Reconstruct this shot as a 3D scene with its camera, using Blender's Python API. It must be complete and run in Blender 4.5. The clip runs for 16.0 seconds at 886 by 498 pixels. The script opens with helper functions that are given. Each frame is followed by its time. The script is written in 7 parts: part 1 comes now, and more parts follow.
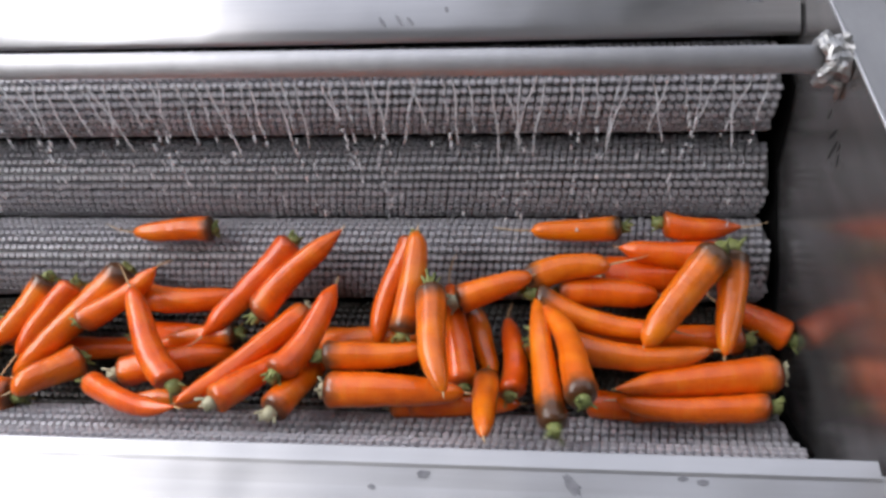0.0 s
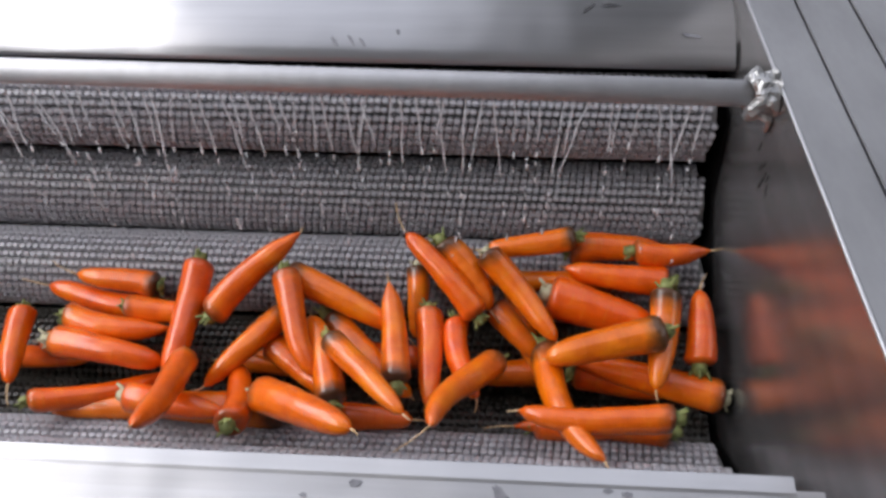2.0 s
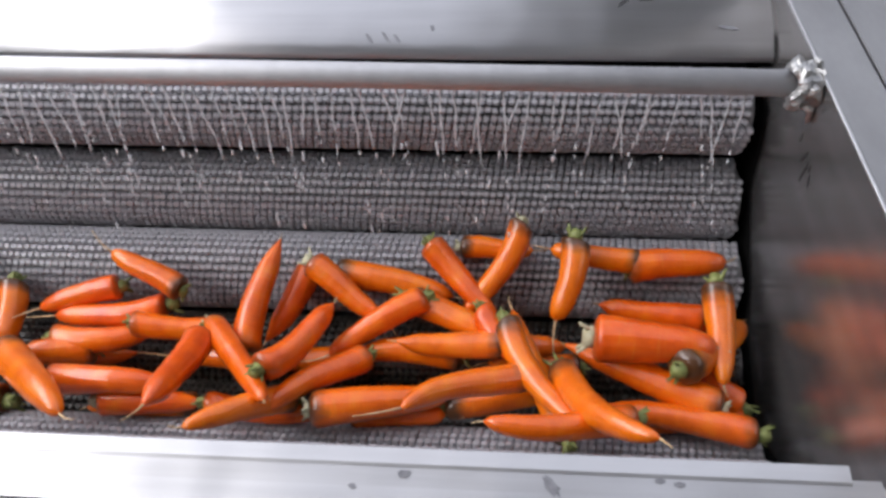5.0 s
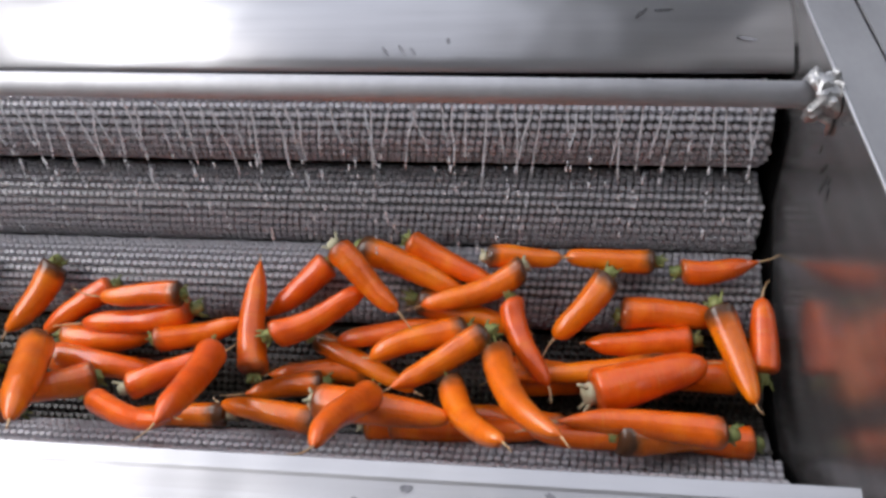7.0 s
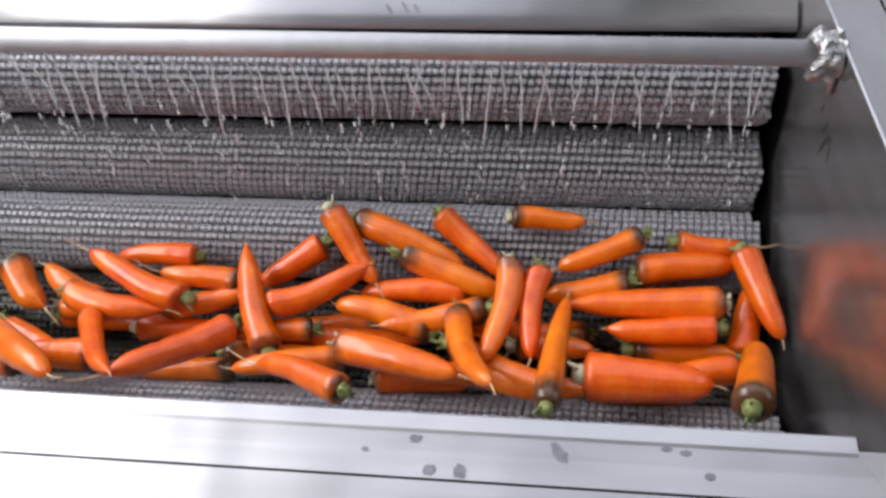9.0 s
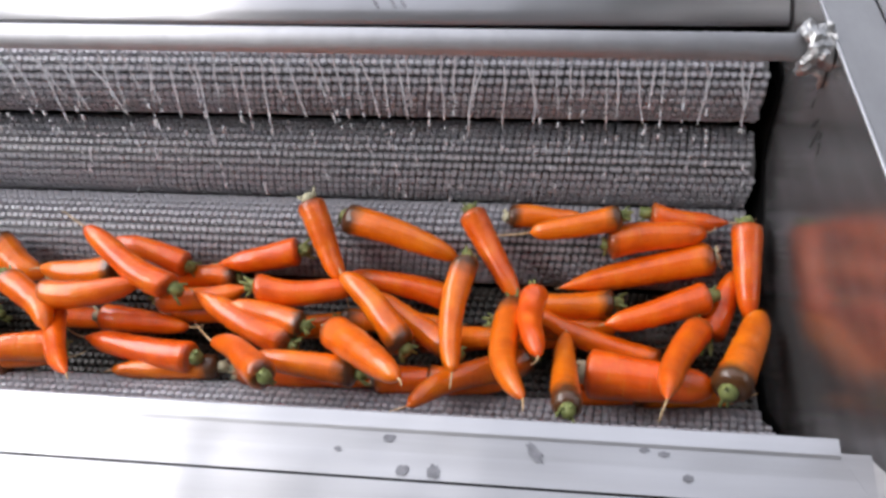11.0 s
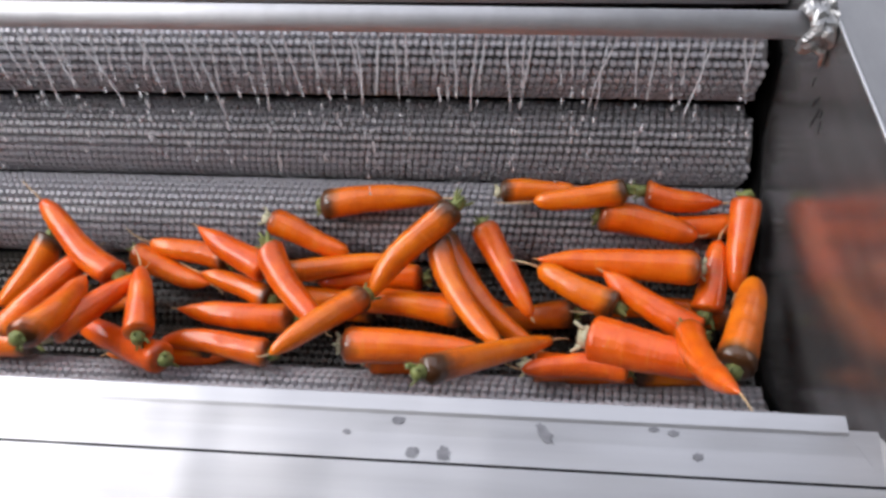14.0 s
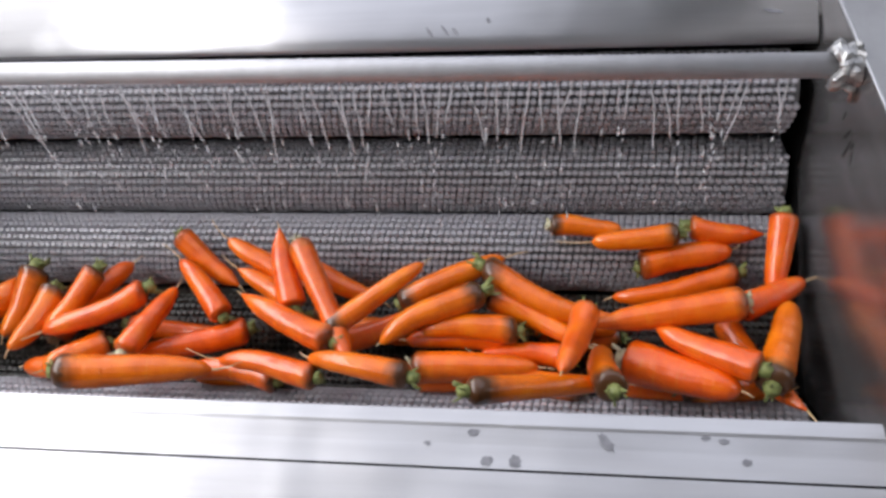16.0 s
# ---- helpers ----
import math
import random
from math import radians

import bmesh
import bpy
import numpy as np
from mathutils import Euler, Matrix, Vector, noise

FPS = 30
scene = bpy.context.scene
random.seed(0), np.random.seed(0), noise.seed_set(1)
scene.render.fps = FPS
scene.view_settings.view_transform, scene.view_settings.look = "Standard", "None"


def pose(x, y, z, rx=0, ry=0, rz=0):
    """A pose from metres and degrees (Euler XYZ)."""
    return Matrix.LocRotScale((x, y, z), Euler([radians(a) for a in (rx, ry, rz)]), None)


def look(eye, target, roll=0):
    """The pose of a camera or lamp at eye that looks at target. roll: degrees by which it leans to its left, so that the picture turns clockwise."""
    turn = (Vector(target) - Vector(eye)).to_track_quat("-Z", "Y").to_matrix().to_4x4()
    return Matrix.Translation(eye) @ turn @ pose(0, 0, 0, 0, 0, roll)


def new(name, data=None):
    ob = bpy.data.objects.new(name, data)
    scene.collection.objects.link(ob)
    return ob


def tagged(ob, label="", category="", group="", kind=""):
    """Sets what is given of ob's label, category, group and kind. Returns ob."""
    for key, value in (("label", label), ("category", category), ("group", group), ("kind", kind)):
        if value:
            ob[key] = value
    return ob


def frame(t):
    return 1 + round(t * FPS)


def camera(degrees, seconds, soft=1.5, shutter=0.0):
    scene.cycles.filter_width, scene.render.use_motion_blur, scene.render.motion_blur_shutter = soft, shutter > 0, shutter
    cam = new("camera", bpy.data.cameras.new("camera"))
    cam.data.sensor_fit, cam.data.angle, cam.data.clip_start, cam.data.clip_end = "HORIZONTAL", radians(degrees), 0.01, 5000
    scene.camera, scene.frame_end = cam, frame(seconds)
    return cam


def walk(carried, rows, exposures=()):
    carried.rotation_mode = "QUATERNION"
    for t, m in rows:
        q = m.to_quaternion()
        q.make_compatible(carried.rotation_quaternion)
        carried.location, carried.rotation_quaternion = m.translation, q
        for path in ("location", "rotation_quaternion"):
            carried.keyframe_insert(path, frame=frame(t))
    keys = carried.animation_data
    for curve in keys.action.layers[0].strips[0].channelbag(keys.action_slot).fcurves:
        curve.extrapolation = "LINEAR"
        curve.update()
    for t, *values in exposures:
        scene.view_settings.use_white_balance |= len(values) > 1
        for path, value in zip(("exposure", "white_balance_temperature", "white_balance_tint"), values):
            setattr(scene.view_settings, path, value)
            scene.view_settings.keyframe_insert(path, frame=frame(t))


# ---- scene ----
cam = camera(56.9, 16.0, soft=3.0, shutter=0.5)
PATH = [
    (0, (-0.412, -0.592, 0.768), (-0.616, 0.735, -0.714), -6.2),
    (0.5, (-0.412, -0.599, 0.774), (-0.616, 0.723, -0.713), -6.4),
    (1, (-0.411, -0.604, 0.771), (-0.585, 0.724, -0.714), -4.5),
    (1.5, (-0.393, -0.608, 0.775), (-0.579, 0.729, -0.701), -4.8),
    (2, (-0.394, -0.613, 0.772), (-0.49, 0.769, -0.671), -1.0),
    (2.5, (-0.378, -0.605, 0.76), (-0.521, 0.764, -0.692), -3.1),
    (3, (-0.397, -0.608, 0.759), (-0.509, 0.769, -0.688), -1.7),
    (3.5, (-0.409, -0.623, 0.763), (-0.549, 0.756, -0.679), -2.3),
    (4, (-0.427, -0.635, 0.758), (-0.564, 0.739, -0.689), -2.5),
    (6.5, (-0.402, -0.609, 0.757), (-0.548, 0.819, -0.635), -2.9),
    (7, (-0.393, -0.619, 0.758), (-0.616, 0.784, -0.65), -4.8),
    (7.5, (-0.399, -0.616, 0.765), (-0.63, 0.762, -0.666), -5.0),
    (8, (-0.394, -0.628, 0.754), (-0.632, 0.727, -0.698), -5.5),
    (8.2, (-0.421, -0.637, 0.773), (-0.608, 0.698, -0.705), -3.6),
    (10.5, (-0.372, -0.621, 0.75), (-0.618, 0.709, -0.723), -6.3),
    (11, (-0.373, -0.622, 0.752), (-0.602, 0.709, -0.724), -5.2),
    (11.5, (-0.386, -0.612, 0.743), (-0.633, 0.723, -0.726), -4.7),
    (12, (-0.391, -0.606, 0.738), (-0.659, 0.725, -0.73), -5.9),
    (12.5, (-0.387, -0.599, 0.738), (-0.621, 0.738, -0.731), -5.4),
    (13, (-0.384, -0.589, 0.735), (-0.619, 0.751, -0.731), -5.7),
    (13.5, (-0.389, -0.589, 0.732), (-0.574, 0.75, -0.742), -4.1),
    (14, (-0.4, -0.619, 0.749), (-0.581, 0.679, -0.762), -4.2),
    (14.5, (-0.417, -0.656, 0.793), (-0.658, 0.667, -0.687), -5.3),
    (15, (-0.418, -0.693, 0.826), (-0.693, 0.677, -0.605), -7.2),
    (15.5, (-0.423, -0.693, 0.827), (-0.699, 0.661, -0.62), -6.7),
    (16, (-0.428, -0.682, 0.827), (-0.691, 0.656, -0.636), -7.6),
]
# the clip's own small swings of exposure
EXPOSURE = [(0.0, 0.00), (0.5, -0.14), (1.0, 0.19), (2.0, -0.06), (2.5, 0.14), (3.0, 0.10), (3.5, -0.08), (4.0, 0.04), (6.5, 0.09), (7.0, -0.04), (7.5, 0.16), (8.0, 0.16), (10.5, 0.26), (12.0, 0.14), (12.5, 0.26),
            (13.5, 0.00), (14.5, 0.24), (15.0, -0.02), (15.5, 0.12), (16.0, 0.14)]
walk(cam, [(t, look(eye, target, roll)) for t, eye, target, roll in PATH], EXPOSURE)

# ---- world and light ----
world = bpy.data.worlds.new("overcast")
scene.world = world
world.use_nodes = True
wn = world.node_tree.nodes
sky = wn.new("ShaderNodeTexSky")
sky.sky_type = 'NISHITA'
sky.sun_disc = False
sky.sun_elevation, sky.sun_rotation = radians(55), radians(250)
wn["Background"].inputs["Strength"].default_value = 0.12
world.node_tree.links.new(sky.outputs["Color"], wn["Background"].inputs["Color"])


def area(name, loc, target, sx, sy, watts, colour):
    data = bpy.data.lights.new(name, 'AREA')
    data.shape, data.size, data.size_y, data.energy, data.color = 'RECTANGLE', sx, sy, watts, colour
    ob = new(name, data)
    ob.matrix_world = look(loc, target)
    return ob


# overcast daylight through the two roof openings
area("roof_light_large", (-4.4, 0.9, 2.98), (-4.4, 0.9, 0), 3.0, 7.2, 425, (1.0, 0.975, 0.99))
area("roof_light_pale", (0.0, 3.375, 2.98), (0.0, 3.375, 0), 5.4, 8.15, 120, (1.0, 0.965, 0.98))


# ---- materials ----
def material(name, base, rough=0.5, metal=0.0):
    mat = bpy.data.materials.new(name)
    mat.use_nodes = True
    b = mat.node_tree.nodes["Principled BSDF"]
    b.inputs["Base Color"].default_value = (*base, 1)
    b.inputs["Roughness"].default_value = rough
    b.inputs["Metallic"].default_value = metal
    return mat, mat.node_tree.nodes, mat.node_tree.links, b


def ramp(nodes, stops):
    r = nodes.new("ShaderNodeValToRGB")
    e = r.color_ramp.elements
    while len(e) < len(stops):
        e.new(0.5)
    for el, (p, c) in zip(e, stops):
        el.position, el.color = p, (*c, 1) if len(c) == 3 else c
    return r


def textured(name, dark, light, scale=(1, 1, 1), noise_scale=20.0, rough=(0.4, 0.6), metal=0.0, bump=0.1, bump_scale=120.0,
             coat=0.0, object_space=False, distance=0.001, wave=0.0):
    mat, n, l, b = material(name, light, rough[1], metal)
    tc = n.new("ShaderNodeTexCoord")
    mp = n.new("ShaderNodeMapping")
    mp.inputs["Scale"].default_value = scale
    geo = n.new("ShaderNodeNewGeometry")
    l.new(tc.outputs["Object"] if object_space else geo.outputs["Position"], mp.inputs["Vector"])
    n1 = n.new("ShaderNodeTexNoise")
    n1.inputs["Scale"].default_value, n1.inputs["Detail"].default_value = noise_scale, 5
    l.new(mp.outputs["Vector"], n1.inputs["Vector"])
    r1 = ramp(n, [(0.3, dark), (0.7, light)])
    l.new(n1.outputs["Fac"], r1.inputs["Fac"])
    l.new(r1.outputs["Color"], b.inputs["Base Color"])
    rr = n.new("ShaderNodeMapRange")
    rr.inputs["To Min"].default_value, rr.inputs["To Max"].default_value = rough
    n2 = n.new("ShaderNodeTexNoise")
    n2.inputs["Scale"].default_value, n2.inputs["Detail"].default_value = bump_scale, 4
    l.new(mp.outputs["Vector"], n2.inputs["Vector"])
    l.new(n2.outputs["Fac"], rr.inputs["Value"])
    l.new(rr.outputs["Result"], b.inputs["Roughness"])
    bp = n.new("ShaderNodeBump")
    bp.inputs["Strength"].default_value, bp.inputs["Distance"].default_value = bump, distance
    l.new(n2.outputs["Fac"], bp.inputs["Height"])
    l.new(bp.outputs["Normal"], b.inputs["Normal"])
    if wave:
        # slow dents of thin sheet metal
        n3 = n.new("ShaderNodeTexNoise")
        n3.inputs["Scale"].default_value, n3.inputs["Detail"].default_value = 5.0, 2
        l.new(geo.outputs["Position"], n3.inputs["Vector"])
        bw = n.new("ShaderNodeBump")
        bw.inputs["Strength"].default_value, bw.inputs["Distance"].default_value = 1.0, wave
        l.new(n3.outputs["Fac"], bw.inputs["Height"])
        l.new(bw.outputs["Normal"], bp.inputs["Normal"])
    b.inputs["Coat Weight"].default_value = coat
    b.inputs["Coat Roughness"].default_value = 0.08
    return mat


STEEL = textured("brushed_steel", (0.50, 0.50, 0.512), (0.57, 0.57, 0.582), (0.5, 9, 14), 6, (0.36, 0.52), 1.0, 0.03, 60, wave=0.010)
PLATE = textured("plate_steel", (0.30, 0.294, 0.296), (0.43, 0.422, 0.422), (3, 1.2, 7), 4, (0.17, 0.29), 0.86, 0.08, 40)
PIPE = textured("pipe_steel", (0.56, 0.56, 0.575), (0.66, 0.66, 0.675), (1, 1, 1), 30, (0.54, 0.66), 0.60, 0.06, 90)
WELD = textured("weld_steel", (0.28, 0.28, 0.28), (0.70, 0.70, 0.69), (1, 1, 1), 40, (0.34, 0.50), 0.85, 0.25, 60, 0.1, False, 0.002)
BRISTLE = textured("nylon_bristle", (0.56, 0.553, 0.58), (0.67, 0.662, 0.69), (1, 1, 1), 45, (0.30, 0.42), 0.0, 0.2, 500, 0.9, True)
BRISTLE.node_tree.nodes["Principled BSDF"].inputs["Coat Roughness"].default_value = 0.30
# dark copy of the bristles: shade under the heap painted into the colour
SHADED_BRISTLE = textured("shaded_bristle", (0.022, 0.020, 0.016), (0.075, 0.069, 0.06), (1, 1, 1), 30, (0.35, 0.6), 0.0, 0.2, 500, 0.10, True)
FOLD = textured("folded_steel", (0.30, 0.30, 0.305), (0.39, 0.39, 0.395), (3, 1.2, 7), 4, (0.46, 0.62), 0.9, 0.06, 50)
CORE = textured("roller_core", (0.12, 0.117, 0.118), (0.22, 0.214, 0.215), (1, 1, 1), 30, (0.25, 0.5), 0.0, 0.1, 120, 0.2, True)
STAIN = textured("dried_stain", (0.17, 0.17, 0.185), (0.33, 0.33, 0.35), (1, 1, 1), 80, (0.4, 0.6), 0.4, 0.1, 200)
SCUFF = textured("black_scuff", (0.012, 0.012, 0.013), (0.05, 0.05, 0.052), (1, 1, 1), 120, (0.4, 0.6), 0.0, 0.1, 200)
WALL = textured("painted_wall", (0.48, 0.48, 0.475), (0.58, 0.58, 0.57), (1, 1, 1), 1.5, (0.7, 0.9), 0.0, 0.1, 40)
CONCRETE = textured("concrete", (0.16, 0.155, 0.15), (0.27, 0.265, 0.26), (1, 1, 1), 2.5, (0.5, 0.8), 0.0, 0.2, 60)
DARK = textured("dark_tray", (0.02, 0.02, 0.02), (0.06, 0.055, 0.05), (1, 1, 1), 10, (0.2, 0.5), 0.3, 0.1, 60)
# near-black: painted shade at roller ends and shafts, also the seam gasket
SHADE_AND_SEAM = textured("gap_shade", (0.002, 0.002, 0.002), (0.006, 0.006, 0.006), (1, 1, 1), 40, (0.8, 0.95), 0.0, 0.1, 90)
SHADE_AND_SEAM.node_tree.nodes["Principled BSDF"].inputs["Specular IOR Level"].default_value = 0.1




def see_through(mat, share, colour):
    """Let a share of the light pass diffusely through thin stuff such as nylon or water."""
    n, l = mat.node_tree.nodes, mat.node_tree.links
    thin = n.new("ShaderNodeBsdfTranslucent")
    thin.inputs["Color"].default_value = (*colour, 1)
    mix = n.new("ShaderNodeMixShader")
    mix.inputs["Fac"].default_value = share
    l.new(n["Principled BSDF"].outputs["BSDF"], mix.inputs[1])
    l.new(thin.outputs["BSDF"], mix.inputs[2])
    l.new(mix.outputs["Shader"], n["Material Output"].inputs["Surface"])


see_through(BRISTLE, 0.42, (0.74, 0.73, 0.76))


# ---- building helpers ----
def part(name, bm, mat, parent=None, label=""):
    me = bpy.data.meshes.new(name)
    bm.to_mesh(me)
    bm.free()
    me.materials.append(mat)
    ob = new(name, me)
    if parent is not None:
        ob.parent = parent
    if label:
        tagged(ob, label)
    return ob


def smooth(ob, flag=True):
    ob.data.polygons.foreach_set("use_smooth", [flag] * len(ob.data.polygons))
    return ob


def box(bm, a, b):
    m = Matrix.LocRotScale([(p + q) / 2 for p, q in zip(a, b)], None, [abs(q - p) for p, q in zip(a, b)])
    return bmesh.ops.create_cube(bm, size=1, matrix=m)["verts"]


def extrude_profile(bm, pts, x0, x1, thick, steps=1):
    """A bent sheet: an open profile in y and z, drawn along x, with a thickness on its lower side."""
    n = len(pts)
    norms = []
    for i in range(n):
        a, b = Vector(pts[max(i - 1, 0)]), Vector(pts[min(i + 1, n - 1)])
        d = (b - a).normalized()
        norms.append(Vector((-d.y, d.x)))
    rings = []
    for k in range(steps + 1):
        x = x0 + (x1 - x0) * k / steps
        top = [bm.verts.new((x, p[0], p[1])) for p in pts]
        low = [bm.verts.new((x, p[0] - q.x * thick, p[1] - q.y * thick)) for p, q in zip(pts, norms)]
        rings.append(top + low[::-1])
    for r, s in zip(rings, rings[1:]):
        m = len(r)
        for i in range(m):
            bm.faces.new((r[i], r[(i + 1) % m], s[(i + 1) % m], s[i]))
    bm.faces.new(rings[0][::-1])
    bm.faces.new(rings[-1])
    bmesh.ops.recalc_face_normals(bm, faces=bm.faces)


def tube(bm, pts, radii, seg=10, caps=True):
    """A tube with varying radius along a line of points."""
    pts = [Vector(p) for p in pts]
    rings = []
    for i, p in enumerate(pts):
        d = (pts[min(i + 1, len(pts) - 1)] - pts[max(i - 1, 0)]).normalized()
        u = d.orthogonal() if abs(d.z) > 0.99 else d.cross(Vector((0, 0, 1)))
        u.normalize()
        v = d.cross(u)
        rings.append([bm.verts.new(p + radii[i] * (math.cos(a) * u + math.sin(a) * v))
                      for a in (2 * math.pi * k / seg for k in range(seg))])
    for r, s in zip(rings, rings[1:]):
        for i in range(seg):
            bm.faces.new((r[i], r[(i + 1) % seg], s[(i + 1) % seg], s[i]))
    if caps:
        bm.faces.new(rings[0][::-1])
        bm.faces.new(rings[-1])
    bmesh.ops.recalc_face_normals(bm, faces=bm.faces)


def thing(name, at, label, category, group=""):
    ob = new(name)
    ob.matrix_world = at
    ob.empty_display_size = 0.05
    return tagged(ob, label, category, group)


# ---- the workshop round the machine ----
def setting():
    bm = bmesh.new()
    box(bm, (-6, -5, -1.12), (5, 8, -1.0))
    tagged(part("floor", bm, CONCRETE), "worn grey concrete workshop floor", "floor", kind="structure")
    for name, a, b in (("wall_north", (-6, 8, -1.0), (5, 8.2, 3.0)), ("wall_south", (-6, -5.2, -1.0), (5, -5, 3.0)),
                       ("wall_west", (-6.2, -5.2, -1.0), (-6, 8.2, 3.0)), ("wall_east", (5, -5.2, -1.0), (5.2, 8.2, 3.0))):
        bm = bmesh.new()
        box(bm, a, b)
        tagged(part(name, bm, WALL), "plain light grey painted workshop wall", "wall", kind="structure")
    # ceiling with two roof openings
    bm = bmesh.new()
    z0, z1 = 3.0, 3.15
    for a, b in (((-6, -5), (-5.92, 8)), ((-5.92, -5), (-2.88, -2.75)), ((-5.92, 4.55), (-2.88, 8)), ((-2.88, -5), (-2.72, 8)),
                 ((-2.72, -5), (2.75, -0.73)), ((-2.72, 7.45), (2.75, 8)), ((2.75, -5), (5, 8))):
        if abs(b[0] - a[0]) > 0.01:
            box(bm, (a[0], a[1], z0), (b[0], b[1], z1))
    tagged(part("ceiling", bm, WALL), "pale workshop ceiling with roof light openings", "ceiling", kind="structure")


setting()

# ---- the washing machine: brush rollers in a steel trough ----
LEFT = -1.75
ROLLER_END = [-0.050, -0.043, -0.042, -0.040, -0.042, -0.054, -0.070]
END = -0.025
SIZE = 0.9375
FAR = (LEFT - END) / SIZE
ROLLERS = [(0.443, -0.016), (0.406, -0.165), (0.300, -0.252), (0.192, -0.343), (0.074, -0.376), (-0.040, -0.305), (-0.128, -0.215)]


def bristles(seed, mat):
    """Rows of bristle tufts on one roller, along x, as one mesh: each tuft is a stub that spreads to a domed, frayed tip."""
    rng = np.random.default_rng(seed)
    r0, r1, pitch = 0.051, 0.0672, 0.0113
    rows = 30
    xs = np.arange(0.004, -LEFT - 0.07, pitch)
    verts, faces = [], []
    seg = 7
    for i in range(rows):
        a = 2 * math.pi * i / rows
        off = 0.0019 * (i % 6)
        for x in xs:
            aa = a + rng.normal(0, 0.004)
            xx = -(x + off + rng.normal(0, 0.0003))
            lean = rng.normal(0, 0.0003, 2)
            tip_r = r1 + rng.normal(0, 0.0005)
            d = (math.cos(aa), math.sin(aa))
            t = (-d[1], d[0])
            base = len(verts)
            spin = rng.uniform(0, 1)
            for rr, rad, j in ((r0, 0.0038, (0, 0)), (tip_r - 0.0035, 0.0042, lean), (tip_r - 0.0003, 0.0041, lean), (tip_r, 0.0034, lean)):
                for k in range(seg):
                    b = 2 * math.pi * (k + spin) / seg
                    c, s = math.cos(b) * rad, math.sin(b) * rad
                    verts.append((xx + 1.22 * c + j[0], d[0] * rr + t[0] * (s + j[1]), d[1] * rr + t[1] * (s + j[1])))
            for ring in range(3):
                p = base + ring * seg
                for k in range(seg):
                    faces.append((p + k, p + (k + 1) % seg, p + seg + (k + 1) % seg, p + seg + k))
            faces.append(tuple(base + 3 * seg + k for k in range(seg)))
    me = bpy.data.meshes.new("bristles")
    me.from_pydata(verts, [], faces)
    me.polygons.foreach_set("use_smooth", [False] * len(me.polygons))
    me.update()
    me.materials.append(mat)
    return me


def roller(data, y, z, k):
    # rollers 3 and 4 wear the tufts with painted shade
    ob = thing("brush_roller", pose(ROLLER_END[k], y, z), "wet brush roller at the trough bottom, bristles darkened as painted shade" if k in (3, 4) else "long wet brush roller with rows of grey nylon bristle tufts", "brush roller", "rollers in the trough")
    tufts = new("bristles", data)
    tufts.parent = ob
    tagged(tufts, "rows of nylon tufts painted dark for shade" if k in (3, 4) else "rows of pale grey nylon tufts", kind="stuff")
    bm = bmesh.new()
    tube(bm, [(0.001, 0, 0), (LEFT + 0.06, 0, 0)], [0.0530, 0.0530], 32)
    smooth(part("core", bm, CORE, ob, "dark wet roller core"), False)
    # shaft end takes the black of the shade painted into this gap
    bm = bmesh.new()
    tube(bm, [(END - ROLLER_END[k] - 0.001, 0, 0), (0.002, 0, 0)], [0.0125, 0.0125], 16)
    part("shaft", bm, SHADE_AND_SEAM, ob, "shaft end painted black like the shade around it")
    return ob


BRUSH, SHADED_BRUSH = bristles(3, BRISTLE), bristles(4, SHADED_BRISTLE)
rollers = [roller(SHADED_BRUSH if k in (3, 4) else BRUSH, y, z, k) for k, (y, z) in enumerate(ROLLERS)]


def blob(bm, cx, cy, rx, ry, turn, lift, seed):
    """A thin irregular patch in the plane z = lift."""
    rng = random.Random(seed)
    vs = []
    for k in range(18):
        a = 2 * math.pi * k / 18
        q = 1 + rng.uniform(-0.22, 0.22)
        px, py = math.cos(a) * rx * q, math.sin(a) * ry * q
        vs.append(bm.verts.new((cx + px * math.cos(turn) - py * math.sin(turn), cy + px * math.sin(turn) + py * math.cos(turn), lift)))
    f = bm.faces.new(vs)
    ext = bmesh.ops.extrude_face_region(bm, geom=[f])["geom"]
    bmesh.ops.translate(bm, vec=(0, 0, 0.0004), verts=[v for v in ext if isinstance(v, bmesh.types.BMVert)])
    bmesh.ops.recalc_face_normals(bm, faces=bm.faces)


def stain(parent, base, cx, cy, rx, ry, turn, seed, mat=STAIN):
    bm = bmesh.new()
    blob(bm, cx, cy, rx, ry, turn, 0.0, seed)
    ob = part("stain", bm, mat, parent, "dark dried water mark")
    ob.matrix_local = base
    return ob


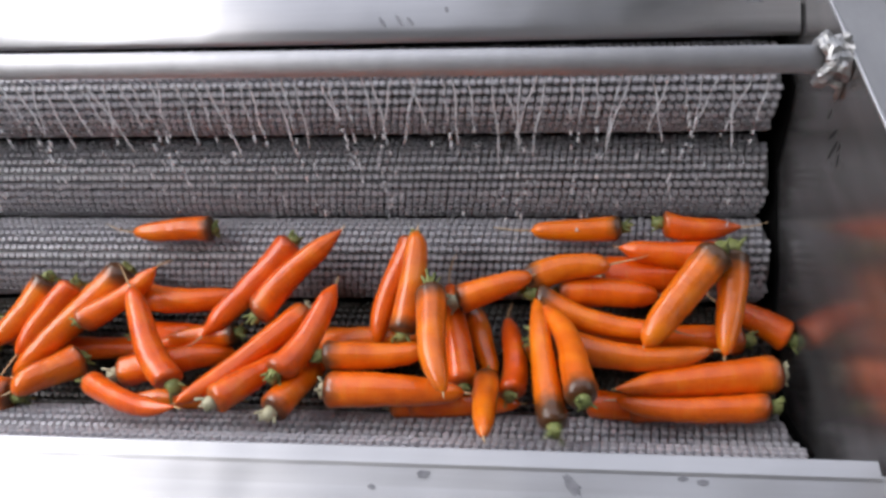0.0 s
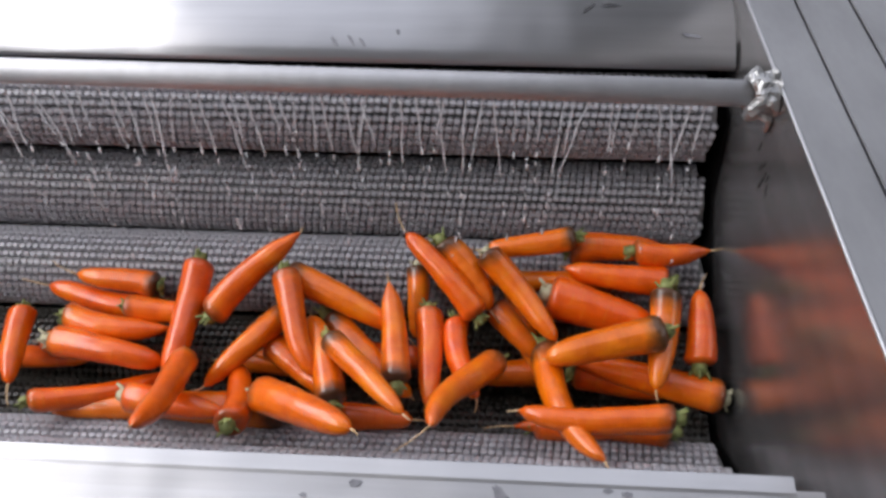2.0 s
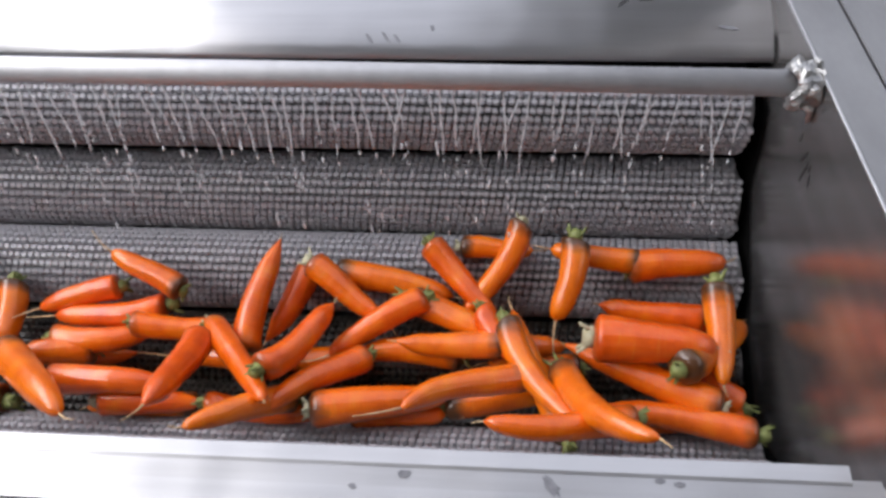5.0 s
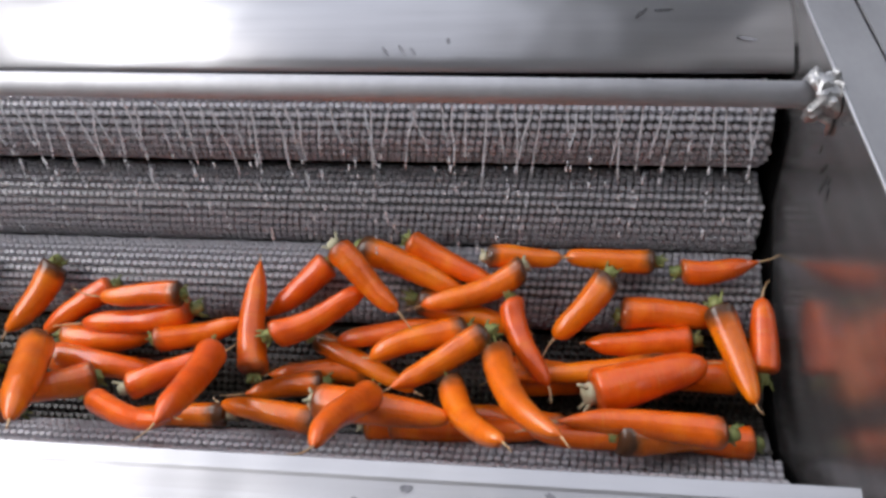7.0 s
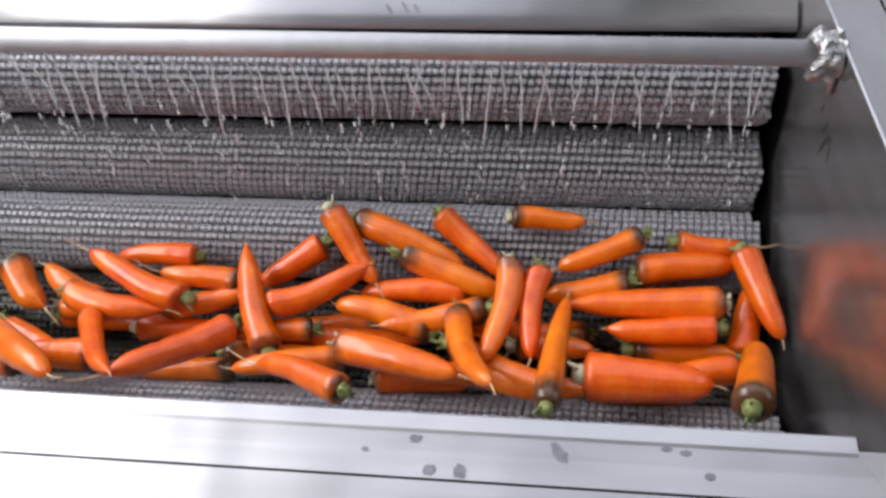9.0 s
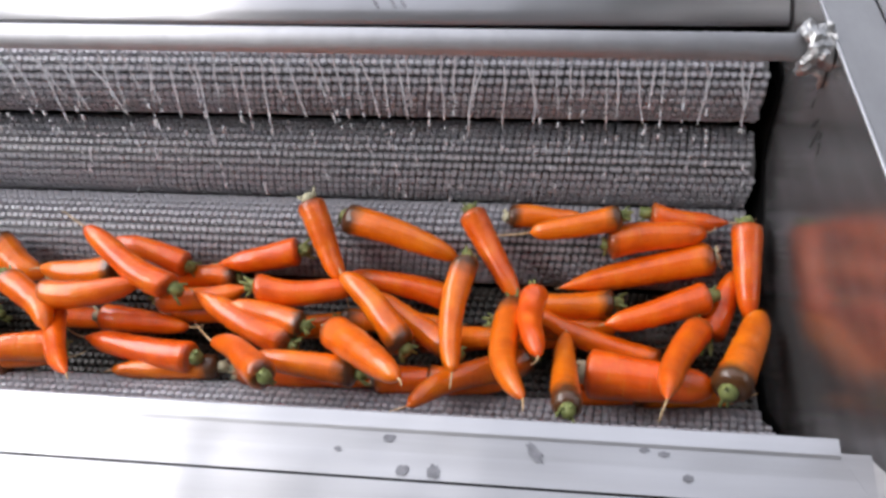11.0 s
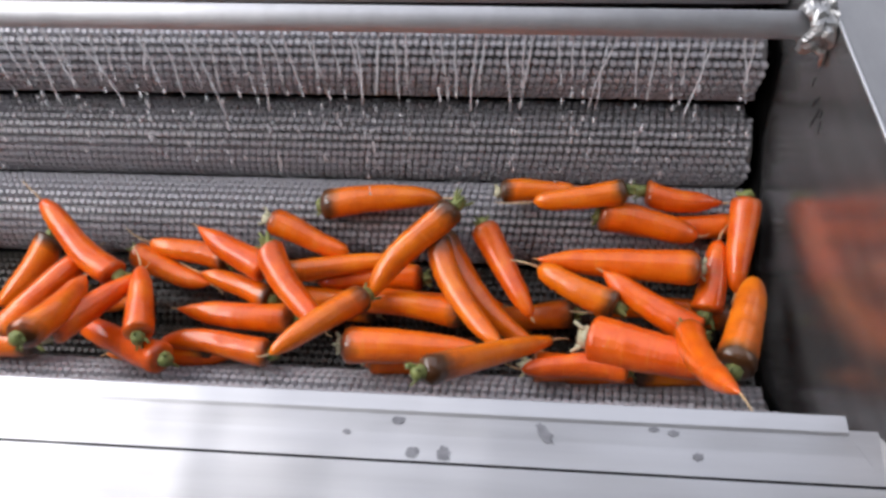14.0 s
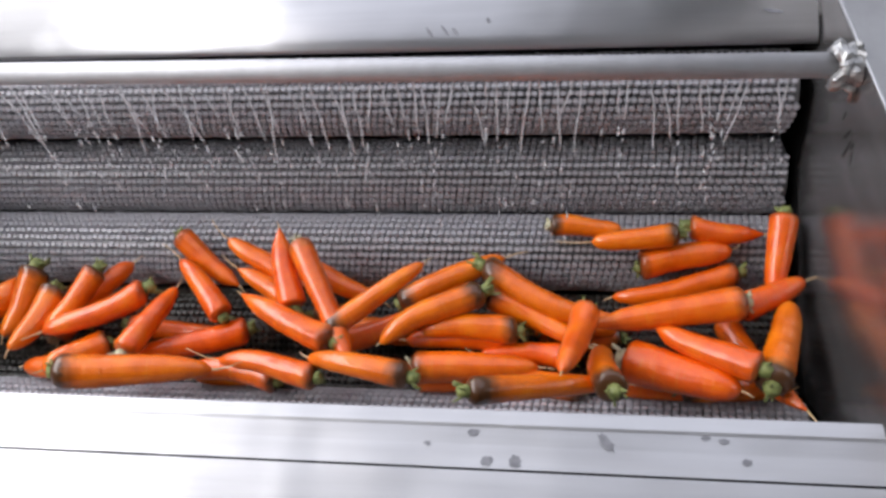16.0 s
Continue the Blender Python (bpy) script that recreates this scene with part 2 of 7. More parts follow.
def machine():
    # end plate with its folded top flange
    end = thing("end_plate", pose(END, 0.1022, -0.1399) @ Matrix.Scale(SIZE, 4), "grey stainless steel end plate with folded flange, streaked and wet", "end plate")
    bm = bmesh.new()
    box(bm, (0.0, -0.62, -0.40), (0.004, 0.80, 0.323))
    part("sheet", bm, PLATE, end)
    bm = bmesh.new()
    box(bm, (-0.0015, -0.62, 0.323), (0.071, 0.80, 0.327))
    bmesh.ops.bevel(bm, geom=list(bm.edges), offset=0.0019, segments=3, affect='EDGES')
    part("flange", bm, FOLD, end, "matt folded top edge")
    bm = bmesh.new()
    tube(bm, [(0.0004, -0.62 + 0.071 * k, 0.3255 + 0.0005 * math.sin(k * 1.7)) for k in range(21)], [0.0029] * 21, 12)
    smooth(part("fold_edge", bm, STEEL, end, "bright rounded corner of the fold"))
    bm = bmesh.new()
    box(bm, (0.0715, -0.62, 0.3275), (0.150, 0.80, 0.3305))
    bmesh.ops.bevel(bm, geom=list(bm.edges), offset=0.0012, segments=2, affect='EDGES')
    part("cover_strip", bm, FOLD, end)
    bm = bmesh.new()
    box(bm, (0.1505, -0.62, 0.3315), (0.50, 0.80, 0.3345))
    bmesh.ops.bevel(bm, geom=list(bm.edges), offset=0.0012, segments=2, affect='EDGES')
    part("gearbox_lid", bm, FOLD, end)
    bm = bmesh.new()
    box(bm, (0.006, -0.62, -0.8), (0.50, 0.80, 0.322))
    part("gearbox_case", bm, STEEL, end)
    # black sheet below the roller tops, shade painted into the gap at their ends
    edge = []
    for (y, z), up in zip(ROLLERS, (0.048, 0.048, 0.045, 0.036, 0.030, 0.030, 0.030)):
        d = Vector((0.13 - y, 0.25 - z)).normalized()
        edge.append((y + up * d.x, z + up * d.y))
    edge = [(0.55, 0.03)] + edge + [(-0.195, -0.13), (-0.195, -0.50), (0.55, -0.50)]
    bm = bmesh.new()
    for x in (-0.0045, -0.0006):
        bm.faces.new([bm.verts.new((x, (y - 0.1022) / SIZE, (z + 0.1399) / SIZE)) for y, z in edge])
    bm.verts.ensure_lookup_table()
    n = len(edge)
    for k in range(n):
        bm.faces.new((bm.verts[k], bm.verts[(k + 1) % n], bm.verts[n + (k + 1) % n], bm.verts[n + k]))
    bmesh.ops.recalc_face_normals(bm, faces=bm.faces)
    part("gap_shade", bm, SHADE_AND_SEAM, end, "black sheet painted as shade in the gap at the roller ends")
    # scratches on the plate
    for y, z, rx, ry, tn, sd in ((0.286, -0.006, 0.020, 0.0022, -0.25, 1), (0.301, 0.010, 0.014, 0.0020, -0.45, 2), (0.272, 0.012, 0.007, 0.0022, -0.2, 3),
                                 (0.330, 0.022, 0.008, 0.0018, 0.0, 4), (0.262, -0.002, 0.009, 0.0016, 0.3, 5)):
        stain(end, pose(-0.0003, y - 0.15, z + 0.2, 0, -90, 0), 0, 0, rx, ry, tn, sd, SCUFF)

    # back cover: bent sheet over the last roller
    back = thing("back_cover", pose(END, 0.4866, 0.1039) @ Matrix.Scale(SIZE, 4), "curved stainless steel back cover, bright and scuffed", "cover")
    prof = [(0.5085, 0.030), (0.5095, 0.038), (0.524, 0.050), (0.528, 0.053), (0.545, 0.065), (0.565, 0.0765), (0.585, 0.0855), (0.605, 0.0915),
            (0.618, 0.094), (0.640, 0.0975), (0.80, 0.116), (1.05, 0.13)]
    bm = bmesh.new()
    extrude_profile(bm, [(y - 0.56, z - 0.06) for y, z in prof], FAR, -0.004, 0.0015)
    smooth(part("cover_sheet", bm, STEEL, back))
    for x in (-1.43, -1.112, -0.798, -0.572, -0.331, -0.10):
        bm = bmesh.new()
        tube(bm, [(0, 0, 0), (0, 0, 0.003)], [0.007, 0.007], 12)
        tube(bm, [(0, 0, 0.0028), (0, 0, 0.008)], [0.0048, 0.0042], 6)
        tube(bm, [(0, 0, 0.0075), (0, 0, 0.014)], [0.0026, 0.0024], 8)
        ob = part("bolt", bm, WELD, back)
        ob.location = (x, 0.657 - 0.56, 0.1005 - 0.06)
    for x, y, z, rx, ry, tn, sd in ((-0.642, 0.530, 0.0545, 0.010, 0.0028, 2.2, 11), (-0.615, 0.532, 0.056, 0.011, 0.0026, 2.2, 12), (-0.597, 0.530, 0.0547, 0.009, 0.0024, 2.2, 13),
                                    (-0.54, 0.545, 0.0652, 0.005, 0.003, 1.9, 14), (-0.073, 0.548, 0.0670, 0.014, 0.0028, -0.15, 15),
                                    (-0.20, 0.597, 0.0895, 0.016, 0.003, 0.05, 16), (-0.235, 0.590, 0.0872, 0.014, 0.0034, 0.8, 17)):
        stain(back, pose(x, y - 0.56, z - 0.0595, 33 if y < 0.56 else 20), 0, 0, rx, ry, tn, sd, SCUFF if sd > 15 else STAIN)

    # front: rolled lip, sloping panel, lid below the seam
    front = thing("front_panel", pose(END, -0.2447, 0.0383) @ Matrix.Scale(SIZE, 4), "bright stainless steel front panel with rolled lip and water marks", "panel")
    bm = bmesh.new()
    lip = [(-0.179, -0.05), (-0.1792, -0.0022), (-0.1798, -0.0006), (-0.1812, 0.0), (-0.1976, -0.0026), (-0.2010, -0.0044)]
    extrude_profile(bm, [(y + 0.22, z + 0.01) for y, z in lip[::-1]], FAR, -0.067, 0.002)
    part("lip", bm, STEEL, front, "rolled bright steel lip")
    bm = bmesh.new()
    sheet = [(-0.246, -0.0172), (-0.22, -0.0105), (-0.1992, -0.0042), (-0.1950, -0.0030)]
    extrude_profile(bm, [(y + 0.22, z + 0.01) for y, z in sheet], FAR, -0.038, 0.002)
    part("upper_sheet", bm, STEEL, front)
    bm = bmesh.new()
    extrude_profile(bm, [(-0.50 + 0.22 + 0.0, -1.0 + 0.3), (-0.33 + 0.22, -0.055 + 0.01), (-0.326 + 0.22, -0.041 + 0.01), (-0.32 + 0.22, -0.0375 + 0.01), (-0.2485 + 0.22, -0.0185 + 0.01)], FAR, -0.012, 0.002)
    part("lower_lid", bm, STEEL, front, "steel lid below a dark seam")
    bm = bmesh.new()
    box(bm, (FAR, -0.03, -0.03), (-0.04, -0.027, -0.0105))
    part("seam_gasket", bm, SHADE_AND_SEAM, front)
    for x, y, rx, ry, tn, sd in ((-0.517, -0.2075, 0.0075, 0.004, 0.1, 21), (-0.366, -0.213, 0.012, 0.0055, -0.9, 22), (-0.501, -0.2385, 0.007, 0.006, 0.3, 23),
                                 (-0.257, -0.2035, 0.005, 0.0026, 0, 24), (-0.238, -0.2065, 0.006, 0.003, 0, 25), (-0.468, -0.2372, 0.007, 0.007, 0, 26),
                                 (-0.215, -0.228, 0.005, 0.004, 0, 27), (-0.57, -0.221, 0.004, 0.003, 0, 28)):
        z = -0.0042 + (y + 0.1992) * 0.2778
        stain(front, pose(x, y + 0.22, z + 0.01 + 0.0004, 15.5), 0, 0, rx, ry, tn, sd)
    bm = bmesh.new()
    vs = [bm.verts.new(p) for p in ((-0.067, 0.021, 0.0058), (-0.038, 0.0205, 0.0054), (0.0, -0.012, -0.01), (0.0, -0.09, -0.03), (-0.0375, -0.026, -0.0075))]
    f = bm.faces.new(vs)
    g = bmesh.ops.extrude_face_region(bm, geom=[f])["geom"]
    bmesh.ops.translate(bm, vec=(0, 0, -0.003), verts=[v for v in g if isinstance(v, bmesh.types.BMVert)])
    bmesh.ops.recalc_face_normals(bm, faces=bm.faces)
    part("corner_gusset", bm, STEEL, front)
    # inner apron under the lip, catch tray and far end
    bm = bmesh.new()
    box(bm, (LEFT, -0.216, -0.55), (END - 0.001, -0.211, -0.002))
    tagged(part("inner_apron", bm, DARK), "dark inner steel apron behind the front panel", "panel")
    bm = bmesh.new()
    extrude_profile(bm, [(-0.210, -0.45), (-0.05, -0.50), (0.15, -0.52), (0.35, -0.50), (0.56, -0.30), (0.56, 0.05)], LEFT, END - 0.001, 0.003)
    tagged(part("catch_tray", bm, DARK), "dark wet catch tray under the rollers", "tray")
    bm = bmesh.new()
    box(bm, (LEFT - 0.006, -0.48, -0.6), (LEFT - 0.001, 0.76, 0.16))
    tagged(part("far_end_plate", bm, PLATE), "stainless steel far end plate of the trough", "end plate")
    bm = bmesh.new()
    for x in (LEFT + 0.05, 0.1):
        for y in (-0.35, 0.7):
            box(bm, (x, y, -1.0), (x + 0.05, y + 0.05, -0.5))
    box(bm, (LEFT, -0.36, -0.6), (0.3, 0.76, -0.56))
    tagged(part("machine_frame", bm, STEEL), "steel support frame of the machine", "frame")

    # spray pipe
    spray = thing("spray_pipe", pose(END, 0.2784, 0.1480, 0, 0.55, 0) @ Matrix.Scale(SIZE, 4), "shiny stainless steel spray pipe above the rollers", "pipe")
    bm = bmesh.new()
    tube(bm, [(FAR, 0, 0), (-0.8, 0, 0), (-0.012, 0, 0)], [0.0182] * 3, 40)
    smooth(part("tube", bm, PIPE, spray))
    rng = random.Random(5)

    def lumpy(bm, amount, scale, seed):
        """Push the surface in and out, like metal that ran and froze."""
        bm.normal_update()
        for v in bm.verts:
            v.co += v.normal * amount * (noise.noise(v.co * scale + Vector((seed, 0, 0))) + 0.5 * noise.noise(v.co * scale * 2.3 + Vector((0, seed, 0))))

    bm = bmesh.new()
    pts = [(-0.030 + 0.003 * math.sin(2 * math.pi * k / 32 * 3), 0.0275 * math.cos(2 * math.pi * k / 32), 0.0285 * math.sin(2 * math.pi * k / 32)) for k in range(33)]
    tube(bm, pts, [0.0085] * 33, 14)
    lumpy(bm, 0.0062, 95, 3.1)
    smooth(part("weld_bead", bm, WELD, spray, "lumpy wet weld bead round the pipe"), False)
    bm = bmesh.new()
    tube(bm, [(-0.026 + 0.0027 * k, 0, 0) for k in range(10)], [0.0225, 0.024, 0.0245, 0.025, 0.0255, 0.025, 0.026, 0.0265, 0.028, 0.030], 36)
    lumpy(bm, 0.0042, 80, 7.7)
    part("collar", bm, WELD, spray, "crumpled shiny steel collar")
    for k in range(5):
        a, rr = 1.3 * k + rng.uniform(0, 0.5), rng.uniform(0.027, 0.034)
        m = Matrix.LocRotScale((rng.uniform(-0.016, -0.003), rr * math.cos(a), rr * math.sin(a)), Euler((a, rng.uniform(0, 3), 0)),
                               (rng.uniform(0.005, 0.009), rng.uniform(0.004, 0.007), rng.uniform(0.006, 0.011)))
        bm = bmesh.new()
        bmesh.ops.create_icosphere(bm, subdivisions=3, radius=1, matrix=m)
        lumpy(bm, 0.0025, 160, 2.0 * k)
        part("weld_lump", bm, WELD, spray, "shiny drop of weld metal")
    bm = bmesh.new()
    tube(bm, [(-0.003, -0.012, -0.022), (-0.004, -0.017, -0.036), (-0.003, -0.016, -0.050), (-0.003, -0.015, -0.056)], [0.0050, 0.0042, 0.0036, 0.0015], 10)
    lumpy(bm, 0.0020, 120, 5.0)
    smooth(part("weld_run", bm, WELD, spray, "bright run of weld metal down the plate"))
    return spray


machine()


# ---- carrots ----
def carrot_material():
    mat, n, l, b = material("carrot_skin", (0.62, 0.15, 0.015), 0.3)
    tc = n.new("ShaderNodeTexCoord")
    info = n.new("ShaderNodeObjectInfo")
    sep = n.new("ShaderNodeSeparateXYZ")
    l.new(tc.outputs["Generated"], sep.inputs["Vector"])
    shift = n.new("ShaderNodeVectorMath")
    shift.operation = 'SCALE'
    shift.inputs["Scale"].default_value = 37.0
    cmb = n.new("ShaderNodeCombineXYZ")
    for s in ("X", "Y", "Z"):
        l.new(info.outputs["Random"], cmb.inputs[s])
    l.new(cmb.outputs["Vector"], shift.inputs[0])
    add = n.new("ShaderNodeVectorMath")
    l.new(tc.outputs["Object"], add.inputs[0])
    l.new(shift.outputs["Vector"], add.inputs[1])
    # mottled orange, each carrot of its own tone
    n1 = n.new("ShaderNodeTexNoise")
    n1.inputs["Scale"].default_value, n1.inputs["Detail"].default_value = 28, 6
    l.new(add.outputs["Vector"], n1.inputs["Vector"])
    r1 = ramp(n, [(0.30, (0.66, 0.070, 0.001)), (0.52, (0.83, 0.108, 0.001)), (0.75, (0.92, 0.180, 0.003))])
    l.new(n1.outputs["Fac"], r1.inputs["Fac"])
    hue = n.new("ShaderNodeHueSaturation")
    mr = n.new("ShaderNodeMapRange")
    mr.inputs["To Min"].default_value, mr.inputs["To Max"].default_value = 0.500, 0.514
    l.new(info.outputs["Random"], mr.inputs["Value"])
    l.new(mr.outputs["Result"], hue.inputs["Hue"])
    l.new(r1.outputs["Color"], hue.inputs["Color"])
    # pale cross rings
    mp = n.new("ShaderNodeMapping")
    mp.inputs["Scale"].default_value = (260, 18, 18)
    l.new(add.outputs["Vector"], mp.inputs["Vector"])
    n2 = n.new("ShaderNodeTexNoise")
    n2.inputs["Scale"].default_value, n2.inputs["Detail"].default_value = 1.0, 3
    l.new(mp.outputs["Vector"], n2.inputs["Vector"])
    r2 = ramp(n, [(0.60, (0, 0, 0)), (0.72, (1, 1, 1))])
    l.new(n2.outputs["Fac"], r2.inputs["Fac"])
    m1 = n.new("ShaderNodeMix")
    m1.data_type = 'RGBA'
    m1.inputs[7].default_value = (0.80, 0.26, 0.03, 1)
    sc = n.new("ShaderNodeMath")
    sc.operation = 'MULTIPLY'
    sc.inputs[1].default_value = 0.35
    l.new(r2.outputs["Color"], sc.inputs[0])
    l.new(sc.outputs["Value"], m1.inputs[0])
    l.new(hue.outputs["Color"], m1.inputs[6])
    # olive, soil-stained shoulder at the crown
    n3 = n.new("ShaderNodeTexNoise")
    n3.inputs["Scale"].default_value, n3.inputs["Detail"].default_value = 60, 4
    l.new(add.outputs["Vector"], n3.inputs["Vector"])
    ma = n.new("ShaderNodeMath")
    ma.operation = 'MULTIPLY_ADD'
    ma.inputs[1].default_value = 0.13
    l.new(n3.outputs["Fac"], ma.inputs[0])
    l.new(sep.outputs["X"], ma.inputs[2])
    sh = n.new("ShaderNodeMath")
    sh.operation = 'MULTIPLY_ADD'
    sh.inputs[1].default_value = -0.17
    l.new(info.outputs["Random"], sh.inputs[0])
    l.new(ma.outputs["Value"], sh.inputs[2])
    r3 = ramp(n, [(0.0, (1, 1, 1)), (0.125, (0, 0, 0))])
    l.new(sh.outputs["Value"], r3.inputs["Fac"])
    m2 = n.new("ShaderNodeMix")
    m2.data_type = 'RGBA'
    m2.inputs[7].default_value = (0.026, 0.021, 0.010, 1)
    sc2 = n.new("ShaderNodeMath")
    sc2.operation = 'MULTIPLY'
    sc2.inputs[1].default_value = 0.92
    l.new(r3.outputs["Color"], sc2.inputs[0])
    l.new(sc2.outputs["Value"], m2.inputs[0])
    l.new(m1.outputs[2], m2.inputs[6])
    l.new(m2.outputs[2], b.inputs["Base Color"])
    bp = n.new("ShaderNodeBump")
    bp.inputs["Strength"].default_value, bp.inputs["Distance"].default_value = 0.8, 0.0014
    l.new(n2.outputs["Fac"], bp.inputs["Height"])
    l.new(bp.outputs["Normal"], b.inputs["Normal"])
    rr = n.new("ShaderNodeMapRange")
    rr.inputs["To Min"].default_value, rr.inputs["To Max"].default_value = 0.22, 0.5
    l.new(n1.outputs["Fac"], rr.inputs["Value"])
    l.new(rr.outputs["Result"], b.inputs["Roughness"])
    b.inputs["Subsurface Weight"].default_value = 0.0
    b.inputs["Specular IOR Level"].default_value = 0.32
    b.inputs["Coat Weight"].default_value = 0.85
    b.inputs["Coat Roughness"].default_value = 0.13
    return mat


SKIN = carrot_material()
STEM = textured("leaf_stalk", (0.10, 0.13, 0.03), (0.30, 0.33, 0.11), (1, 1, 1), 90, (0.4, 0.6), 0.0, 0.2, 200, 0.0, True)
STEM_CUT = textured("pale_stalk", (0.36, 0.34, 0.20), (0.58, 0.55, 0.38), (1, 1, 1), 90, (0.4, 0.6), 0.0, 0.2, 200, 0.0, True)
ROOT = textured("root_hair", (0.56, 0.34, 0.15), (0.74, 0.56, 0.34), (1, 1, 1), 60, (0.5, 0.7), 0.0, 0.1, 200, 0.0, True)


def carrot(length, radius, seed):
    """A carrot along x: crown at -length / 2, tip at +length / 2."""
    rng = random.Random(seed)
    ob = thing("carrot", pose(0, 0, 0), rng.choice(("wet orange carrot with trimmed green stalk, tumbling on brush rollers",
                                                     "shiny washed orange carrot with stained crown among other carrots",
                                                     "wet bright orange carrot with thin root, lying in the heap")), "carrot", "carrots in the washer")
    bend = rng.uniform(-0.095, 0.095) * length
    twist = rng.uniform(0, 6.28)
    bend2 = rng.uniform(-0.02, 0.02) * length
    fat = rng.uniform(0.55, 1.0)
    seg = 18
    bm = bmesh.new()

    def centre(s):
        k = 4 * s * (1 - s)
        off = bend * (k - 0.66) + bend2 * math.sin(6.28 * s)
        return Vector(((s - 0.5) * length, off * math.cos(twist), off * math.sin(twist)))

    rings = []
    steps = [0.0, 0.004, 0.012, 0.024, 0.040, 0.062, 0.09] + [0.09 + 0.91 * (k / 21) for k in range(1, 22)]
    knee = rng.uniform(0.60, 0.82)
    blunt = rng.random() < 0.65
    for s in steps:
        shoulder = math.sqrt(max(0.0, 1 - (1 - min(1.0, s / 0.065)) ** 2))
        body = 1.0 - (0.16 + 0.26 * fat) * s ** 1.2
        if s >= knee:
            q = (s - knee) / (1 - knee)
            body *= 0.09 + 0.91 * math.sqrt(max(0.0, 1 - q ** 2.1)) if blunt else 1 - 0.90 * q ** (1.25 + 0.7 * fat)
        r = radius * (0.26 + 0.74 * shoulder) * body * (1 + 0.05 * noise.noise((s * 17, seed, 0)))
        c = centre(s)
        ring = []
        for k in range(seg):
            a = 2 * math.pi * k / seg
            q = r * (1 + 0.05 * noise.noise((s * 5, math.cos(a) + seed, math.sin(a))))
            ring.append(bm.verts.new((c.x, c.y + q * math.cos(a), c.z + q * math.sin(a))))
        rings.append(ring)
    for a, b in zip(rings, rings[1:]):
        for k in range(seg):
            bm.faces.new((a[k], a[(k + 1) % seg], b[(k + 1) % seg], b[k]))
    bm.faces.new(rings[0][::-1])
    bm.faces.new(rings[-1])
    bmesh.ops.recalc_face_normals(bm, faces=bm.faces)
    smooth(part("body", bm, SKIN, ob))
    # trimmed stalk
    c0 = centre(0)
    bm = bmesh.new()
    stub = rng.uniform(0.006, 0.018)
    tube(bm, [c0 + Vector((0.002, 0, 0)), c0 + Vector((-stub * 0.4, 0, 0)), c0 + Vector((-stub, rng.uniform(-0.002, 0.002), 0))],
         [radius * 0.50, radius * 0.46, radius * 0.34], 9)
    for k in range(rng.randint(3, 5)):
        a = rng.uniform(0, 6.28)
        d = Vector((-stub * rng.uniform(0.8, 1.6), math.cos(a) * radius * 0.5, math.sin(a) * radius * 0.5))
        st = c0 + Vector((0.001, math.cos(a) * radius * 0.2, math.sin(a) * radius * 0.2))
        tube(bm, [st, st + d * 0.55, st + d], [radius * 0.11, radius * 0.10, radius * 0.07], 6)
    smooth(part("stalk", bm, STEM if rng.random() < 0.75 else STEM_CUT, ob, "trimmed leaf stalk"))
    # root tail
    c1 = centre(1)
    tail = rng.choice((0.010, 0.016, 0.024, 0.038, 0.055)) * rng.uniform(0.7, 1.2)
    wig = rng.uniform(-0.35, 0.35)
    wig2 = rng.uniform(-0.3, 0.3)
    bm = bmesh.new()
    pts = [c1 + Vector((tail * q - 0.002, tail * wig * q * q, tail * wig2 * q * q)) for q in (0, 0.25, 0.5, 0.75, 1)]
    tube(bm, pts, [radius * 0.08, 0.0014, 0.0011, 0.0009, 0.0005], 6)
    smooth(part("root_tail", bm, ROOT, ob, "thin pale root"))
    return ob


LENGTHS = (0.135, 0.133, 0.135, 0.235, 0.143, 0.109, 0.167, 0.198, 0.184, 0.181, 0.124, 0.180, 0.197, 0.235, 0.149, 0.165, 0.138, 0.160, 0.198, 0.193, 0.172, 0.155, 0.181, 0.168, 0.116, 0.115, 0.127, 0.143, 0.235, 0.205, 0.184, 0.138, 0.117, 0.158, 0.171, 0.150, 0.175, 0.152, 0.114, 0.200, 0.235, 0.219, 0.233, 0.205, 0.108, 0.135, 0.131, 0.135, 0.161, 0.168, 0.170, 0.145)
RADII = (0.0225, 0.0266, 0.0234, 0.0290, 0.0224, 0.0275, 0.0246, 0.0255, 0.0254, 0.0243, 0.0212, 0.0258, 0.0192, 0.0226, 0.0236, 0.0245, 0.0238, 0.0236, 0.0286, 0.0270, 0.0230, 0.0244, 0.0245, 0.0236, 0.0205, 0.0238, 0.0245, 0.0212, 0.0213, 0.0234, 0.0203, 0.0211, 0.0215, 0.0253, 0.0369, 0.0276, 0.0284, 0.0250, 0.0252, 0.0226, 0.0244, 0.0233, 0.0274, 0.0216, 0.0296, 0.0238, 0.0279, 0.0251, 0.0235, 0.0227, 0.0226, 0.0249)
carrots = [carrot(a, 0.94 * b, 100 + k) for k, (a, b) in enumerate(zip(LENGTHS, RADII))]


def rest(y, r):
    """The height of the axis of a thing of radius r that lies along the rollers at y."""
    tops = [z + math.sqrt(max(0, (0.0635 + r) ** 2 - (y - a) ** 2)) for a, z in ROLLERS if abs(y - a) < 0.0635 + r]
    return max(tops)


